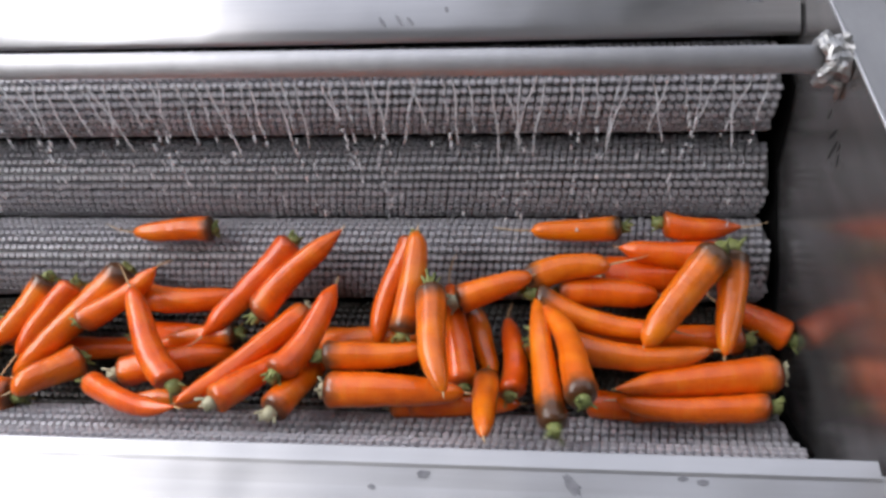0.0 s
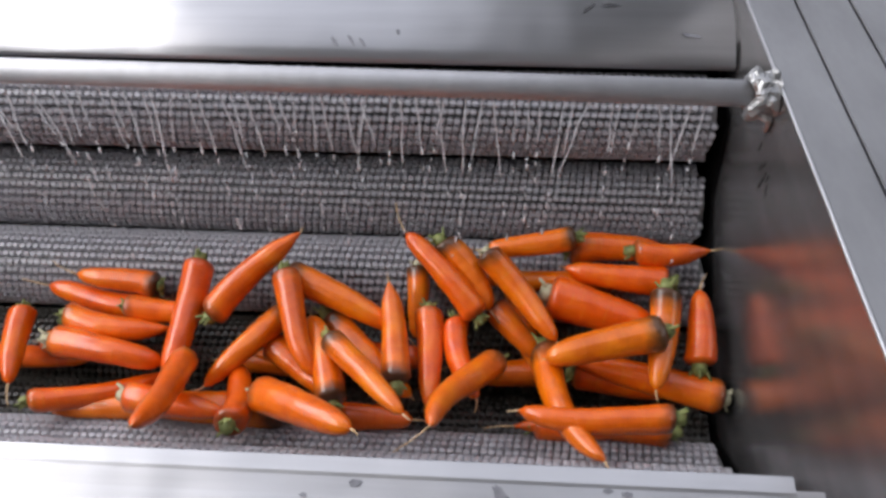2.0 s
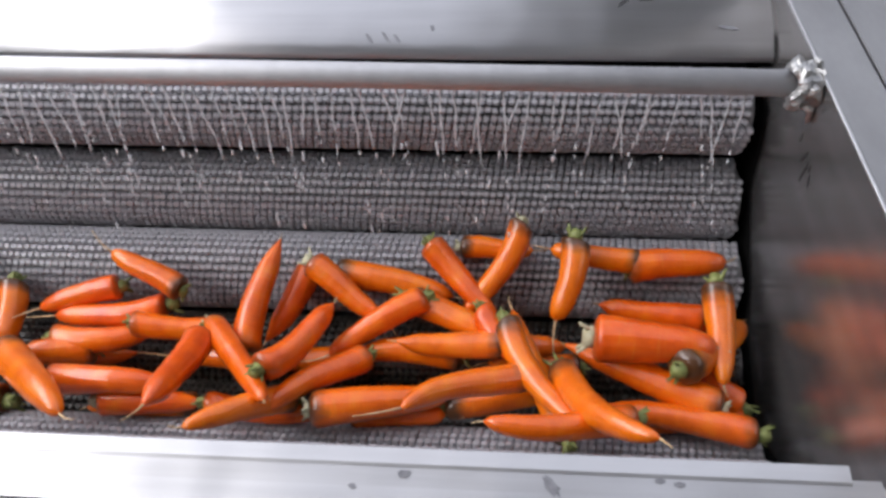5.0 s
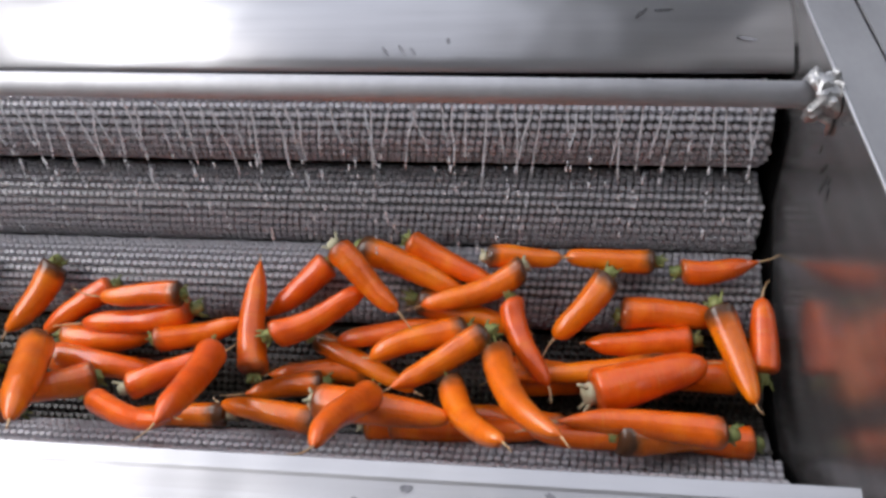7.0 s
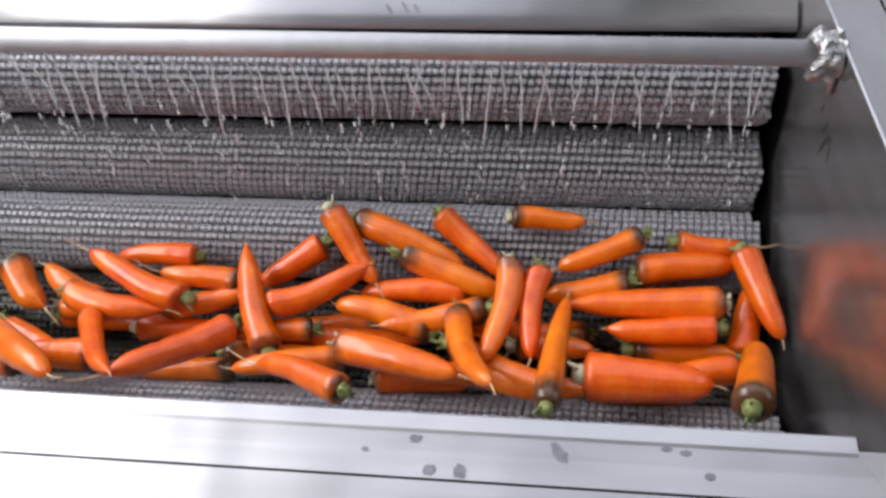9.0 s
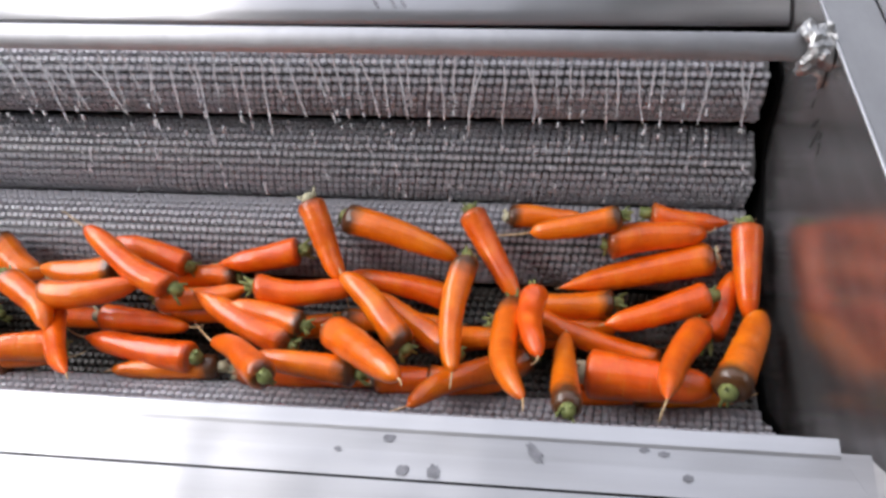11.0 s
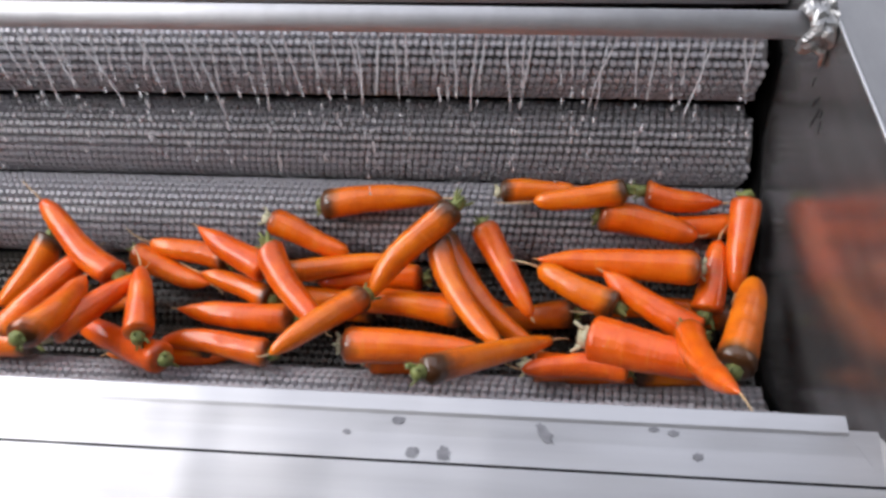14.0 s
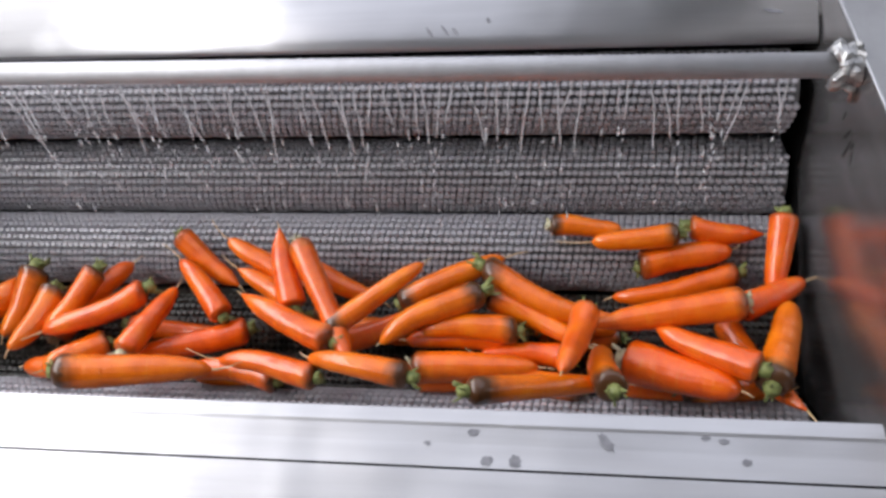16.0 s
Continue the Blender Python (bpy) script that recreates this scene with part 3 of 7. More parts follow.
# the lowest layer, in the grooves between the rollers
BURIED = []
for row, groove in enumerate((0.018, 0.133)):
    for k in range(4):
        rng = random.Random(50 + 10 * row + k)
        BURIED.append((-0.20 - 0.33 * k - 0.15 * row - rng.uniform(0, 0.07), groove, rng.uniform(0.019, 0.026), rng.uniform(0.13, 0.18), rng.choice((0, 180)), 0.0))
buried = [carrot(length, r, 300 + k) for k, (x, y, r, length, turn, up) in enumerate(BURIED)]


# ---- spray water ----
WATER, wnodes, wlinks, wb = material("water", (0.96, 0.97, 0.98), 0.12)
wb.inputs["Transmission Weight"].default_value = 0.2
wb.inputs["IOR"].default_value = 1.33
wb.inputs["Coat Weight"].default_value = 0.8
wb.inputs["Coat Roughness"].default_value = 0.03
see_through(WATER, 0.45, (0.97, 0.98, 1.0))


def stream(x, seed):
    """One jet from a hole under the spray pipe, breaking into drops, in the space of its hole."""
    rng = random.Random(seed)
    ob = thing("water_stream", pose(x, 0.2742, 0.1390), "thin clear water stream falling from the spray pipe", "water", "water streams under the pipe")
    fall = rng.uniform(0.060, 0.150)
    lean = max(-0.24, min(0.24, rng.gauss(0, 0.16)))
    fwd = rng.uniform(-0.10, 0.10)
    bm = bmesh.new()
    pts, rad = [], []
    n = 16
    for i in range(n + 1):
        q = i / n
        pts.append((lean * fall * q * (1.25 - 0.25 * q) + 0.0012 * math.sin(q * 9 + seed), fwd * fall * q, -fall * q))
        rad.append(max(0.0006, 0.0014 - 0.0004 * q + 0.00030 * math.sin(q * 31 + seed) + rng.uniform(-0.0002, 0.0002)))
    tube(bm, pts, rad, 7)
    smooth(part("jet", bm, WATER, ob))
    for k in range(rng.randint(3, 6)):
        q = 1.06 + 0.27 * k + rng.uniform(0, 0.3)
        p = Vector((lean * fall * q, fwd * fall * q, -fall * q))
        bm = bmesh.new()
        rr = rng.uniform(0.0010, 0.0021)
        bmesh.ops.create_uvsphere(bm, u_segments=10, v_segments=7, radius=rr)
        bmesh.ops.scale(bm, vec=(1, 1, rng.uniform(1.6, 4.5)), verts=bm.verts)
        bmesh.ops.translate(bm, vec=p, verts=bm.verts)
        smooth(part("drop", bm, WATER, ob))
    return ob


STREAM_X = [-0.111 - 0.0208 * k + 0.0056 * math.sin(k * 2.3) for k in range(60)]
streams = [stream(x, 400 + k) for k, x in enumerate(STREAM_X)]


def water_motions():
    for k, (ob, x) in enumerate(zip(streams, STREAM_X)):
        rng = random.Random(900 + k)
        turn = 0.0
        rows = []
        for i in range(54):
            rows.append((i * 0.3 if i < 53 else 16.0, pose(x, 0.2742, 0.1390, 0, rng.gauss(0, 1.5), turn)))
            turn += rng.uniform(-55, 55)
        walk(ob, rows)


# ---- what moves ----
def lay(x, y, z, pitch, yaw):
    """The pose of a carrot whose tip points along yaw and dips by pitch."""
    return pose(x, y, z, 0, pitch, yaw)


def motions():
    for k, (ob, (y, z)) in enumerate(zip(rollers, ROLLERS)):
        walk(ob, [(i * 0.32, pose(ROLLER_END[k], y, z, 17 * k + 71 * i)) for i in range(51)])
    for k, (ob, (x, y, r, length, turn, up)) in enumerate(zip(buried, BURIED)):
        rng = random.Random(700 + k)
        walk(ob, [(t, pose(x + rng.uniform(-0.02, 0.02), y, rest(y, r) + up, 0, 0, turn + rng.uniform(-6, 6))) for t in (0, 4, 8, 12, 16)])
    water_motions()
    walk(carrots[0], [(0, lay(-0.978, 0.273, -0.156, 1, -178)), (0.5, lay(-0.955, 0.248, -0.133, 3, -176)), (1, lay(-0.961, 0.269, -0.158, 2, -178)), (1.5, lay(-0.959, 0.270, -0.157, 1, -179)), (2, lay(-0.970, 0.221, -0.193, -4, 175)), (2.5, lay(-0.974, 0.188, -0.202, -5, 173)), (3, lay(-0.950, 0.170, -0.174, -8, 169)), (3.5, lay(-0.984, 0.216, -0.195, -6, 171)), (4, lay(-0.952, 0.208, -0.150, -27, 136)), (5.25, lay(-0.981, 0.213, -0.172, -9, 167)), (6.5, lay(-1.010, 0.218, -0.194, 10, -165)), (7, lay(-0.999, 0.176, -0.159, 2, -177)), (7.2, lay(-0.923, 0.177, -0.220, 7, -164)), (7.6, lay(-0.908, 0.183, -0.239, 8, -165)), (8, lay(-0.913, 0.151, -0.183, -2, 177)), (9.25, lay(-0.920, 0.169, -0.210, -3, 176)), (10.5, lay(-0.927, 0.187, -0.238, -3, 175)), (11, lay(-0.920, 0.189, -0.236, 1, -178)), (11.5, lay(-0.888, 0.190, -0.236, -3, 175)), (12, lay(-0.879, 0.173, -0.224, -2, 174)), (12.5, lay(-0.883, 0.185, -0.218, -2, 176)), (13, lay(-0.881, 0.181, -0.219, -3, 173)), (13.5, lay(-0.903, 0.178, -0.219, -5, 169)), (14, lay(-0.919, 0.188, -0.215, -6, 171)), (14.5, lay(-0.919, 0.188, -0.213, -7, 168)), (15, lay(-0.925, 0.202, -0.204, -6, 171)), (15.5, lay(-0.938, 0.222, -0.191, -18, 153)), (16, lay(-0.923, 0.211, -0.181, -18, 154))])
    walk(carrots[1], [(0, lay(-1.205, 0.139, -0.209, 16, -124)), (0.5, lay(-1.207, 0.147, -0.208, 20, -110)), (1, lay(-1.235, 0.114, -0.224, 12, -133)), (1.25, lay(-1.210, 0.116, -0.230, 15, -95)), (1.5, lay(-1.185, 0.118, -0.237, 12, -56)), (1.75, lay(-1.200, 0.068, -0.237, 7, -28)), (2, lay(-1.215, 0.018, -0.237, -0, 0)), (2.5, lay(-1.185, 0.017, -0.236, -0, 0)), (2.75, lay(-1.166, 0.079, -0.232, 15, -70)), (3, lay(-1.147, 0.141, -0.227, 10, -142)), (3.5, lay(-1.194, 0.157, -0.228, 19, -102)), (4, lay(-1.222, 0.155, -0.248, 17, -91)), (5.25, lay(-1.201, 0.163, -0.232, 21, -90)), (6.5, lay(-1.179, 0.170, -0.216, 24, -89)), (7, lay(-1.205, 0.197, -0.203, 26, -122)), (7.2, lay(-1.175, 0.177, -0.183, 22, -139)), (7.4, lay(-1.155, 0.166, -0.205, 10, -167)), (7.6, lay(-1.135, 0.155, -0.226, -4, 167)), (8, lay(-1.136, 0.129, -0.214, -13, 137)), (9.25, lay(-1.118, 0.141, -0.209, -6, 161)), (10.5, lay(-1.100, 0.152, -0.204, 1, -175)), (11, lay(-1.102, 0.164, -0.204, 1, -178)), (11.5, lay(-1.097, 0.168, -0.211, -4, 171)), (12, lay(-1.128, 0.181, -0.241, -0, 179)), (12.5, lay(-1.103, 0.125, -0.198, 4, -166)), (13, lay(-1.156, 0.113, -0.188, 12, -134)), (13.5, lay(-1.157, 0.160, -0.205, 19, -127)), (14, lay(-1.168, 0.137, -0.221, 18, -118)), (14.5, lay(-1.189, 0.089, -0.191, 6, -111)), (15, lay(-1.320, 0.096, -0.229, 1, -115)), (15.5, lay(-1.314, 0.077, -0.220, -5, -97)), (16, lay(-1.300, 0.095, -0.213, 0, -100))])
    walk(carrots[2], [(0, lay(-1.162, 0.131, -0.207, 17, -123)), (0.5, lay(-1.162, 0.163, -0.205, 23, -116)), (1, lay(-1.147, 0.167, -0.173, 22, -138)), (1.25, lay(-1.148, 0.154, -0.203, 23, -98)), (1.5, lay(-1.150, 0.140, -0.233, 14, -59)), (2, lay(-1.105, 0.110, -0.226, 5, -79)), (2.25, lay(-1.132, 0.114, -0.232, 9, -111)), (2.5, lay(-1.159, 0.117, -0.238, 10, -143)), (3, lay(-1.080, 0.216, -0.217, -3, 176)), (3.5, lay(-1.051, 0.192, -0.212, -5, 172)), (4, lay(-1.077, 0.188, -0.217, 3, -176)), (5.25, lay(-1.087, 0.192, -0.201, 10, -166)), (6.5, lay(-1.098, 0.196, -0.186, 16, -156)), (7, lay(-1.129, 0.189, -0.211, 17, -146)), (7.2, lay(-1.057, 0.198, -0.204, 12, -160)), (7.6, lay(-1.030, 0.203, -0.206, 5, -173)), (8, lay(-1.020, 0.204, -0.205, 6, -172)), (9.25, lay(-1.000, 0.208, -0.200, -2, 178)), (10.5, lay(-0.979, 0.212, -0.194, -9, 167)), (11, lay(-0.991, 0.203, -0.193, -10, 167)), (11.5, lay(-0.937, 0.126, -0.155, -18, 124)), (12, lay(-0.950, 0.138, -0.177, -16, 119)), (12.5, lay(-0.945, 0.113, -0.174, -17, 113)), (13, lay(-0.960, 0.115, -0.202, -14, 108)), (13.5, lay(-0.934, 0.064, -0.156, -2, 86)), (14, lay(-0.938, 0.054, -0.165, 3, 108)), (14.5, lay(-0.966, 0.078, -0.212, 4, 134)), (15, lay(-0.994, 0.127, -0.238, 2, -174)), (15.25, lay(-0.996, 0.124, -0.217, -6, 159)), (15.5, lay(-0.998, 0.121, -0.196, -12, 132)), (16, lay(-1.012, 0.156, -0.189, -16, 134))])
    walk(carrots[3], [(0, lay(-1.125, 0.135, -0.219, 16, -133)), (0.5, lay(-1.109, 0.166, -0.205, 19, -131)), (1, lay(-1.117, 0.166, -0.220, 19, -118)), (1.5, lay(-1.026, 0.081, -0.150, -7, -92)), (1.75, lay(-0.906, 0.049, -0.191, -5, -136)), (2, lay(-0.786, 0.018, -0.233, -0, 180)), (2.5, lay(-1.016, 0.008, -0.218, -0, 180)), (3, lay(-1.018, 0.010, -0.222, -0, 180)), (3.25, lay(-1.044, 0.011, -0.186, -19, -125)), (3.5, lay(-1.069, 0.012, -0.149, -21, -64)), (4, lay(-1.074, 0.002, -0.139, -22, -65)), (5.25, lay(-1.070, 0.002, -0.175, -13, -31)), (6.5, lay(-1.067, 0.003, -0.211, -0, 0)), (6.75, lay(-1.079, -0.001, -0.171, -13, -31)), (7, lay(-1.091, -0.005, -0.130, -23, -64)), (7.2, lay(-1.077, -0.019, -0.114, -24, -65)), (7.6, lay(-1.126, -0.008, -0.154, -24, -55)), (8, lay(-1.142, -0.007, -0.157, -24, -53)), (9.25, lay(-1.141, -0.008, -0.175, -13, -25)), (10.5, lay(-1.140, -0.008, -0.194, -0, 0)), (11, lay(-1.202, 0.018, -0.233, -0, 0)), (11.25, lay(-1.164, 0.009, -0.185, -11, -27)), (11.5, lay(-1.125, 0.001, -0.136, -19, -56)), (12, lay(-1.143, 0.003, -0.137, -20, -54)), (12.25, lay(-1.118, 0.069, -0.193, -11, -26)), (12.5, lay(-1.094, 0.135, -0.248, -0, 0)), (13, lay(-1.098, 0.109, -0.213, -0, 0)), (13.5, lay(-1.143, 0.008, -0.219, -0, 0)), (14, lay(-1.334, 0.018, -0.233, -0, 0)), (14.5, lay(-1.094, 0.018, -0.233, -0, 0)), (14.75, lay(-1.084, 0.019, -0.189, -10, -29)), (15, lay(-1.074, 0.020, -0.145, -18, -60)), (15.5, lay(-1.087, -0.013, -0.146, -19, -38)), (16, lay(-1.056, -0.032, -0.163, 9, 9))])
    walk(carrots[4], [(0, lay(-1.039, 0.159, -0.187, -15, 37)), (0.5, lay(-1.030, 0.163, -0.189, -16, 40)), (1, lay(-1.032, 0.152, -0.184, -17, 43)), (1.5, lay(-0.939, 0.204, -0.225, 3, -4)), (2, lay(-0.871, 0.170, -0.203, -1, 2)), (2.5, lay(-0.899, 0.148, -0.216, -0, 2)), (3, lay(-0.890, 0.151, -0.226, -4, 14)), (3.5, lay(-0.895, 0.135, -0.191, -3, 11)), (4, lay(-0.900, 0.130, -0.194, 2, -5)), (5.25, lay(-0.919, 0.144, -0.220, -1, 5)), (6.5, lay(-0.939, 0.158, -0.247, -4, 15)), (7, lay(-0.907, 0.147, -0.209, -5, 16)), (7.2, lay(-0.899, 0.092, -0.193, -11, 42)), (7.6, lay(-0.892, 0.084, -0.194, -9, 31)), (8, lay(-0.898, 0.133, -0.216, -6, 21)), (9.25, lay(-0.900, 0.129, -0.217, -4, 15)), (10.5, lay(-0.901, 0.125, -0.217, -3, 10)), (11, lay(-0.886, 0.130, -0.212, -3, 10)), (11.5, lay(-0.838, 0.111, -0.206, -1, 2)), (12, lay(-0.880, 0.125, -0.217, -4, 14)), (12.5, lay(-0.877, 0.143, -0.227, -1, 5)), (13, lay(-0.882, 0.135, -0.224, 5, -18)), (13.5, lay(-0.907, 0.134, -0.220, 7, -25)), (14, lay(-0.940, 0.157, -0.228, 6, -19)), (14.5, lay(-0.949, 0.149, -0.230, 6, -22)), (15, lay(-0.994, 0.174, -0.223, 1, -4)), (15.5, lay(-1.016, 0.199, -0.207, 10, -14)), (16, lay(-1.019, 0.215, -0.194, 21, -32))])
    walk(carrots[5], [(0, lay(-1.130, 0.043, -0.227, -15, -130)), (0.25, lay(-1.141, 0.045, -0.230, -6, -161)), (0.5, lay(-1.151, 0.048, -0.234, 5, 169)), (1, lay(-1.098, -0.000, -0.201, -1, -177)), (1.5, lay(-1.117, -0.017, -0.174, 2, 175)), (2, lay(-1.030, 0.135, -0.250, -0, 180)), (2.5, lay(-1.075, 0.002, -0.196, 1, 178)), (3, lay(-1.056, 0.000, -0.201, 0, 179)), (3.25, lay(-1.082, 0.018, -0.226, -10, -156)), (3.5, lay(-1.108, 0.036, -0.250, -19, -129)), (4, lay(-1.108, 0.135, -0.250, -0, 180)), (5.25, lay(-1.088, 0.081, -0.220, -9, -151)), (6.5, lay(-1.069, 0.027, -0.189, -15, -121)), (7, lay(-1.084, 0.026, -0.195, -14, -146)), (7.2, lay(-1.108, 0.032, -0.228, -2, -175)), (7.6, lay(-1.105, 0.004, -0.216, -2, -175)), (8, lay(-1.097, 0.012, -0.208, -6, -166)), (9.25, lay(-1.088, -0.004, -0.191, -3, -174)), (10.5, lay(-1.079, -0.020, -0.173, 1, 178)), (11, lay(-1.132, 0.019, -0.211, -7, -164)), (11.5, lay(-1.125, 0.039, -0.251, -3, -173)), (12, lay(-1.150, 0.047, -0.255, -3, -174)), (12.5, lay(-1.300, 0.018, -0.235, -0, 180)), (13, lay(-1.090, 0.018, -0.235, -0, 180)), (13.5, lay(-1.210, 0.135, -0.250, -0, 180)), (14, lay(-1.150, 0.135, -0.250, -0, 180)), (14.5, lay(-1.109, -0.005, -0.201, -3, -174)), (15, lay(-1.247, 0.027, -0.246, -0, -179)), (15.5, lay(-1.265, 0.052, -0.255, -13, -143)), (16, lay(-1.205, 0.034, -0.225, -12, -136))])
    walk(carrots[6], [(0, lay(-0.941, 0.184, -0.219, -1, 2)), (0.5, lay(-0.973, 0.180, -0.222, 1, -3)), (1, lay(-0.943, 0.156, -0.216, 2, -7)), (1.5, lay(-0.963, 0.158, -0.219, -1, 4)), (2, lay(-0.951, 0.138, -0.206, 2, -5)), (2.5, lay(-0.980, 0.123, -0.237, 2, -6)), (3, lay(-0.977, 0.110, -0.213, 4, -15)), (3.5, lay(-0.995, 0.101, -0.219, 3, -11)), (4, lay(-1.013, 0.110, -0.220, -0, 1)), (5.25, lay(-1.030, 0.123, -0.225, -2, 7)), (6.5, lay(-1.048, 0.135, -0.230, -4, 14)), (7, lay(-1.062, 0.146, -0.231, -1, 4)), (7.2, lay(-1.022, 0.094, -0.194, 2, -6)), (7.6, lay(-1.007, 0.106, -0.203, 3, -9)), (8, lay(-1.025, 0.091, -0.196, 5, -18)), (9.25, lay(-1.036, 0.093, -0.189, 1, -4)), (10.5, lay(-1.047, 0.094, -0.182, -3, 9)), (11, lay(-1.037, 0.097, -0.167, -3, 10)), (11.5, lay(-1.034, 0.094, -0.179, -1, 4)), (12, lay(-1.057, 0.089, -0.177, -2, 8)), (12.5, lay(-1.077, 0.087, -0.199, -3, 21)), (13, lay(-1.072, 0.063, -0.181, 4, 46)), (13.5, lay(-1.071, 0.060, -0.202, 5, 62)), (14, lay(-1.030, 0.016, -0.134, 22, 87)), (14.5, lay(-1.050, 0.009, -0.153, 24, 115)), (15, lay(-1.004, -0.047, -0.170, 35, 125)), (15.25, lay(-0.985, -0.023, -0.193, 20, 156)), (15.5, lay(-0.965, 0.002, -0.216, -0, -180)), (16, lay(-0.933, 0.006, -0.217, 1, 177))])
    walk(carrots[7], [(0, lay(-0.836, 0.173, -0.181, 20, -134)), (0.5, lay(-0.877, 0.143, -0.143, 20, -133)), (1, lay(-0.899, 0.147, -0.157, 21, -126)), (1.5, lay(-0.866, 0.166, -0.188, 23, -105)), (2, lay(-0.837, 0.134, -0.183, 21, -96)), (2.5, lay(-0.828, 0.093, -0.168, 5, -85)), (3, lay(-0.837, 0.089, -0.162, 9, -111)), (3.5, lay(-0.855, 0.047, -0.151, -5, -103)), (4, lay(-0.865, 0.011, -0.146, -28, -87)), (5.25, lay(-0.862, 0.015, -0.148, -25, -93)), (6.5, lay(-0.859, 0.020, -0.149, -22, -98)), (7, lay(-0.858, -0.004, -0.135, -24, -90)), (7.2, lay(-0.861, 0.005, -0.133, -23, -94)), (7.6, lay(-0.869, -0.017, -0.133, -25, -97)), (8, lay(-0.883, 0.000, -0.153, -26, -99)), (9.25, lay(-0.904, -0.005, -0.165, -16, -144)), (10.5, lay(-0.925, -0.011, -0.176, 1, 177)), (11, lay(-0.965, 0.041, -0.231, 5, 169)), (11.5, lay(-0.965, 0.031, -0.213, 6, 165)), (12, lay(-0.960, 0.023, -0.208, 3, 172)), (12.5, lay(-1.005, 0.049, -0.235, -2, -175)), (13, lay(-0.978, -0.012, -0.151, -23, -138)), (13.5, lay(-0.937, -0.012, -0.172, -2, -176)), (14, lay(-0.973, 0.013, -0.213, 10, 155)), (14.5, lay(-0.970, 0.046, -0.253, 2, 175)), (15, lay(-0.998, 0.076, -0.246, -2, -176)), (15.5, lay(-1.005, 0.071, -0.244, -4, -171)), (16, lay(-1.023, 0.071, -0.237, -4, -158))])
    walk(carrots[8], [(0, lay(-0.760, 0.194, -0.161, -22, 43)), (0.5, lay(-0.713, 0.164, -0.170, -20, 49)), (1, lay(-0.730, 0.178, -0.182, -19, 44)), (1.5, lay(-0.735, 0.206, -0.170, -21, 39)), (2, lay(-0.739, 0.200, -0.141, -23, 42)), (2.5, lay(-0.765, 0.205, -0.163, -28, 65)), (3, lay(-0.741, 0.187, -0.173, -24, 57)), (3.5, lay(-0.751, 0.176, -0.182, -22, 57)), (4, lay(-0.779, 0.173, -0.182, -24, 68)), (5.25, lay(-0.788, 0.186, -0.177, -27, 78)), (6.5, lay(-0.797, 0.200, -0.171, -30, 89)), (7, lay(-0.819, 0.163, -0.185, -24, 96)), (7.2, lay(-0.817, 0.155, -0.178, -24, 102)), (7.6, lay(-0.819, 0.127, -0.165, -18, 107)), (8, lay(-0.820, 0.142, -0.168, -24, 93)), (9.25, lay(-0.813, 0.100, -0.183, -11, 118)), (10.5, lay(-0.807, 0.057, -0.197, 3, 141)), (11, lay(-0.811, 0.083, -0.201, -7, 156)), (11.5, lay(-0.819, 0.064, -0.198, -3, 167)), (12, lay(-0.804, 0.041, -0.203, -0, -179)), (12.5, lay(-0.808, 0.055, -0.209, -0, 178)), (13, lay(-0.815, 0.049, -0.179, 5, 155)), (13.5, lay(-0.844, 0.083, -0.269, -1, 178)), (14, lay(-0.818, 0.076, -0.227, -1, 178)), (14.5, lay(-0.830, 0.088, -0.243, -1, 172)), (15, lay(-0.840, 0.070, -0.188, 2, 150)), (15.5, lay(-0.841, 0.042, -0.157, 3, 150)), (16, lay(-0.844, 0.074, -0.165, -4, 154))])
    walk(carrots[9], [(0, lay(-0.971, 0.084, -0.183, -11, 124)), (0.5, lay(-0.975, 0.096, -0.187, -9, 147)), (1, lay(-0.996, 0.118, -0.241, -5, 163)), (1.5, lay(-1.009, 0.150, -0.251, -5, 162)), (2, lay(-1.002, 0.205, -0.224, -5, 173)), (2.5, lay(-1.028, 0.178, -0.242, -0, 180)), (3, lay(-1.004, 0.150, -0.190, -3, 172)), (3.5, lay(-1.001, 0.138, -0.224, -2, 173)), (4, lay(-1.017, 0.157, -0.218, 2, -172)), (5.25, lay(-1.033, 0.168, -0.219, 3, -173)), (6.5, lay(-1.048, 0.180, -0.219, 3, -173)), (7, lay(-1.014, 0.160, -0.200, 4, -171)), (7.2, lay(-1.021, 0.180, -0.216, 6, -167)), (7.6, lay(-1.026, 0.169, -0.215, -1, 176)), (8, lay(-1.007, 0.127, -0.183, -6, 163)), (9.25, lay(-1.007, 0.133, -0.168, -8, 159)), (10.5, lay(-1.008, 0.138, -0.153, -10, 156)), (11, lay(-0.996, 0.145, -0.148, -13, 153)), (11.5, lay(-0.984, 0.132, -0.146, -20, 126)), (12, lay(-0.993, 0.134, -0.148, -21, 122)), (12.5, lay(-1.011, 0.158, -0.149, -25, 116)), (13, lay(-1.018, 0.162, -0.142, -26, 117)), (13.5, lay(-1.046, 0.174, -0.164, -24, 122)), (14, lay(-1.066, 0.149, -0.150, -16, 144)), (14.5, lay(-1.149, 0.188, -0.236, -2, 177)), (14.75, lay(-1.173, 0.148, -0.216, 8, -148)), (15, lay(-1.196, 0.109, -0.196, 15, -112)), (15.5, lay(-1.215, 0.131, -0.202, 20, -113)), (16, lay(-1.185, 0.099, -0.195, 6, -153))])
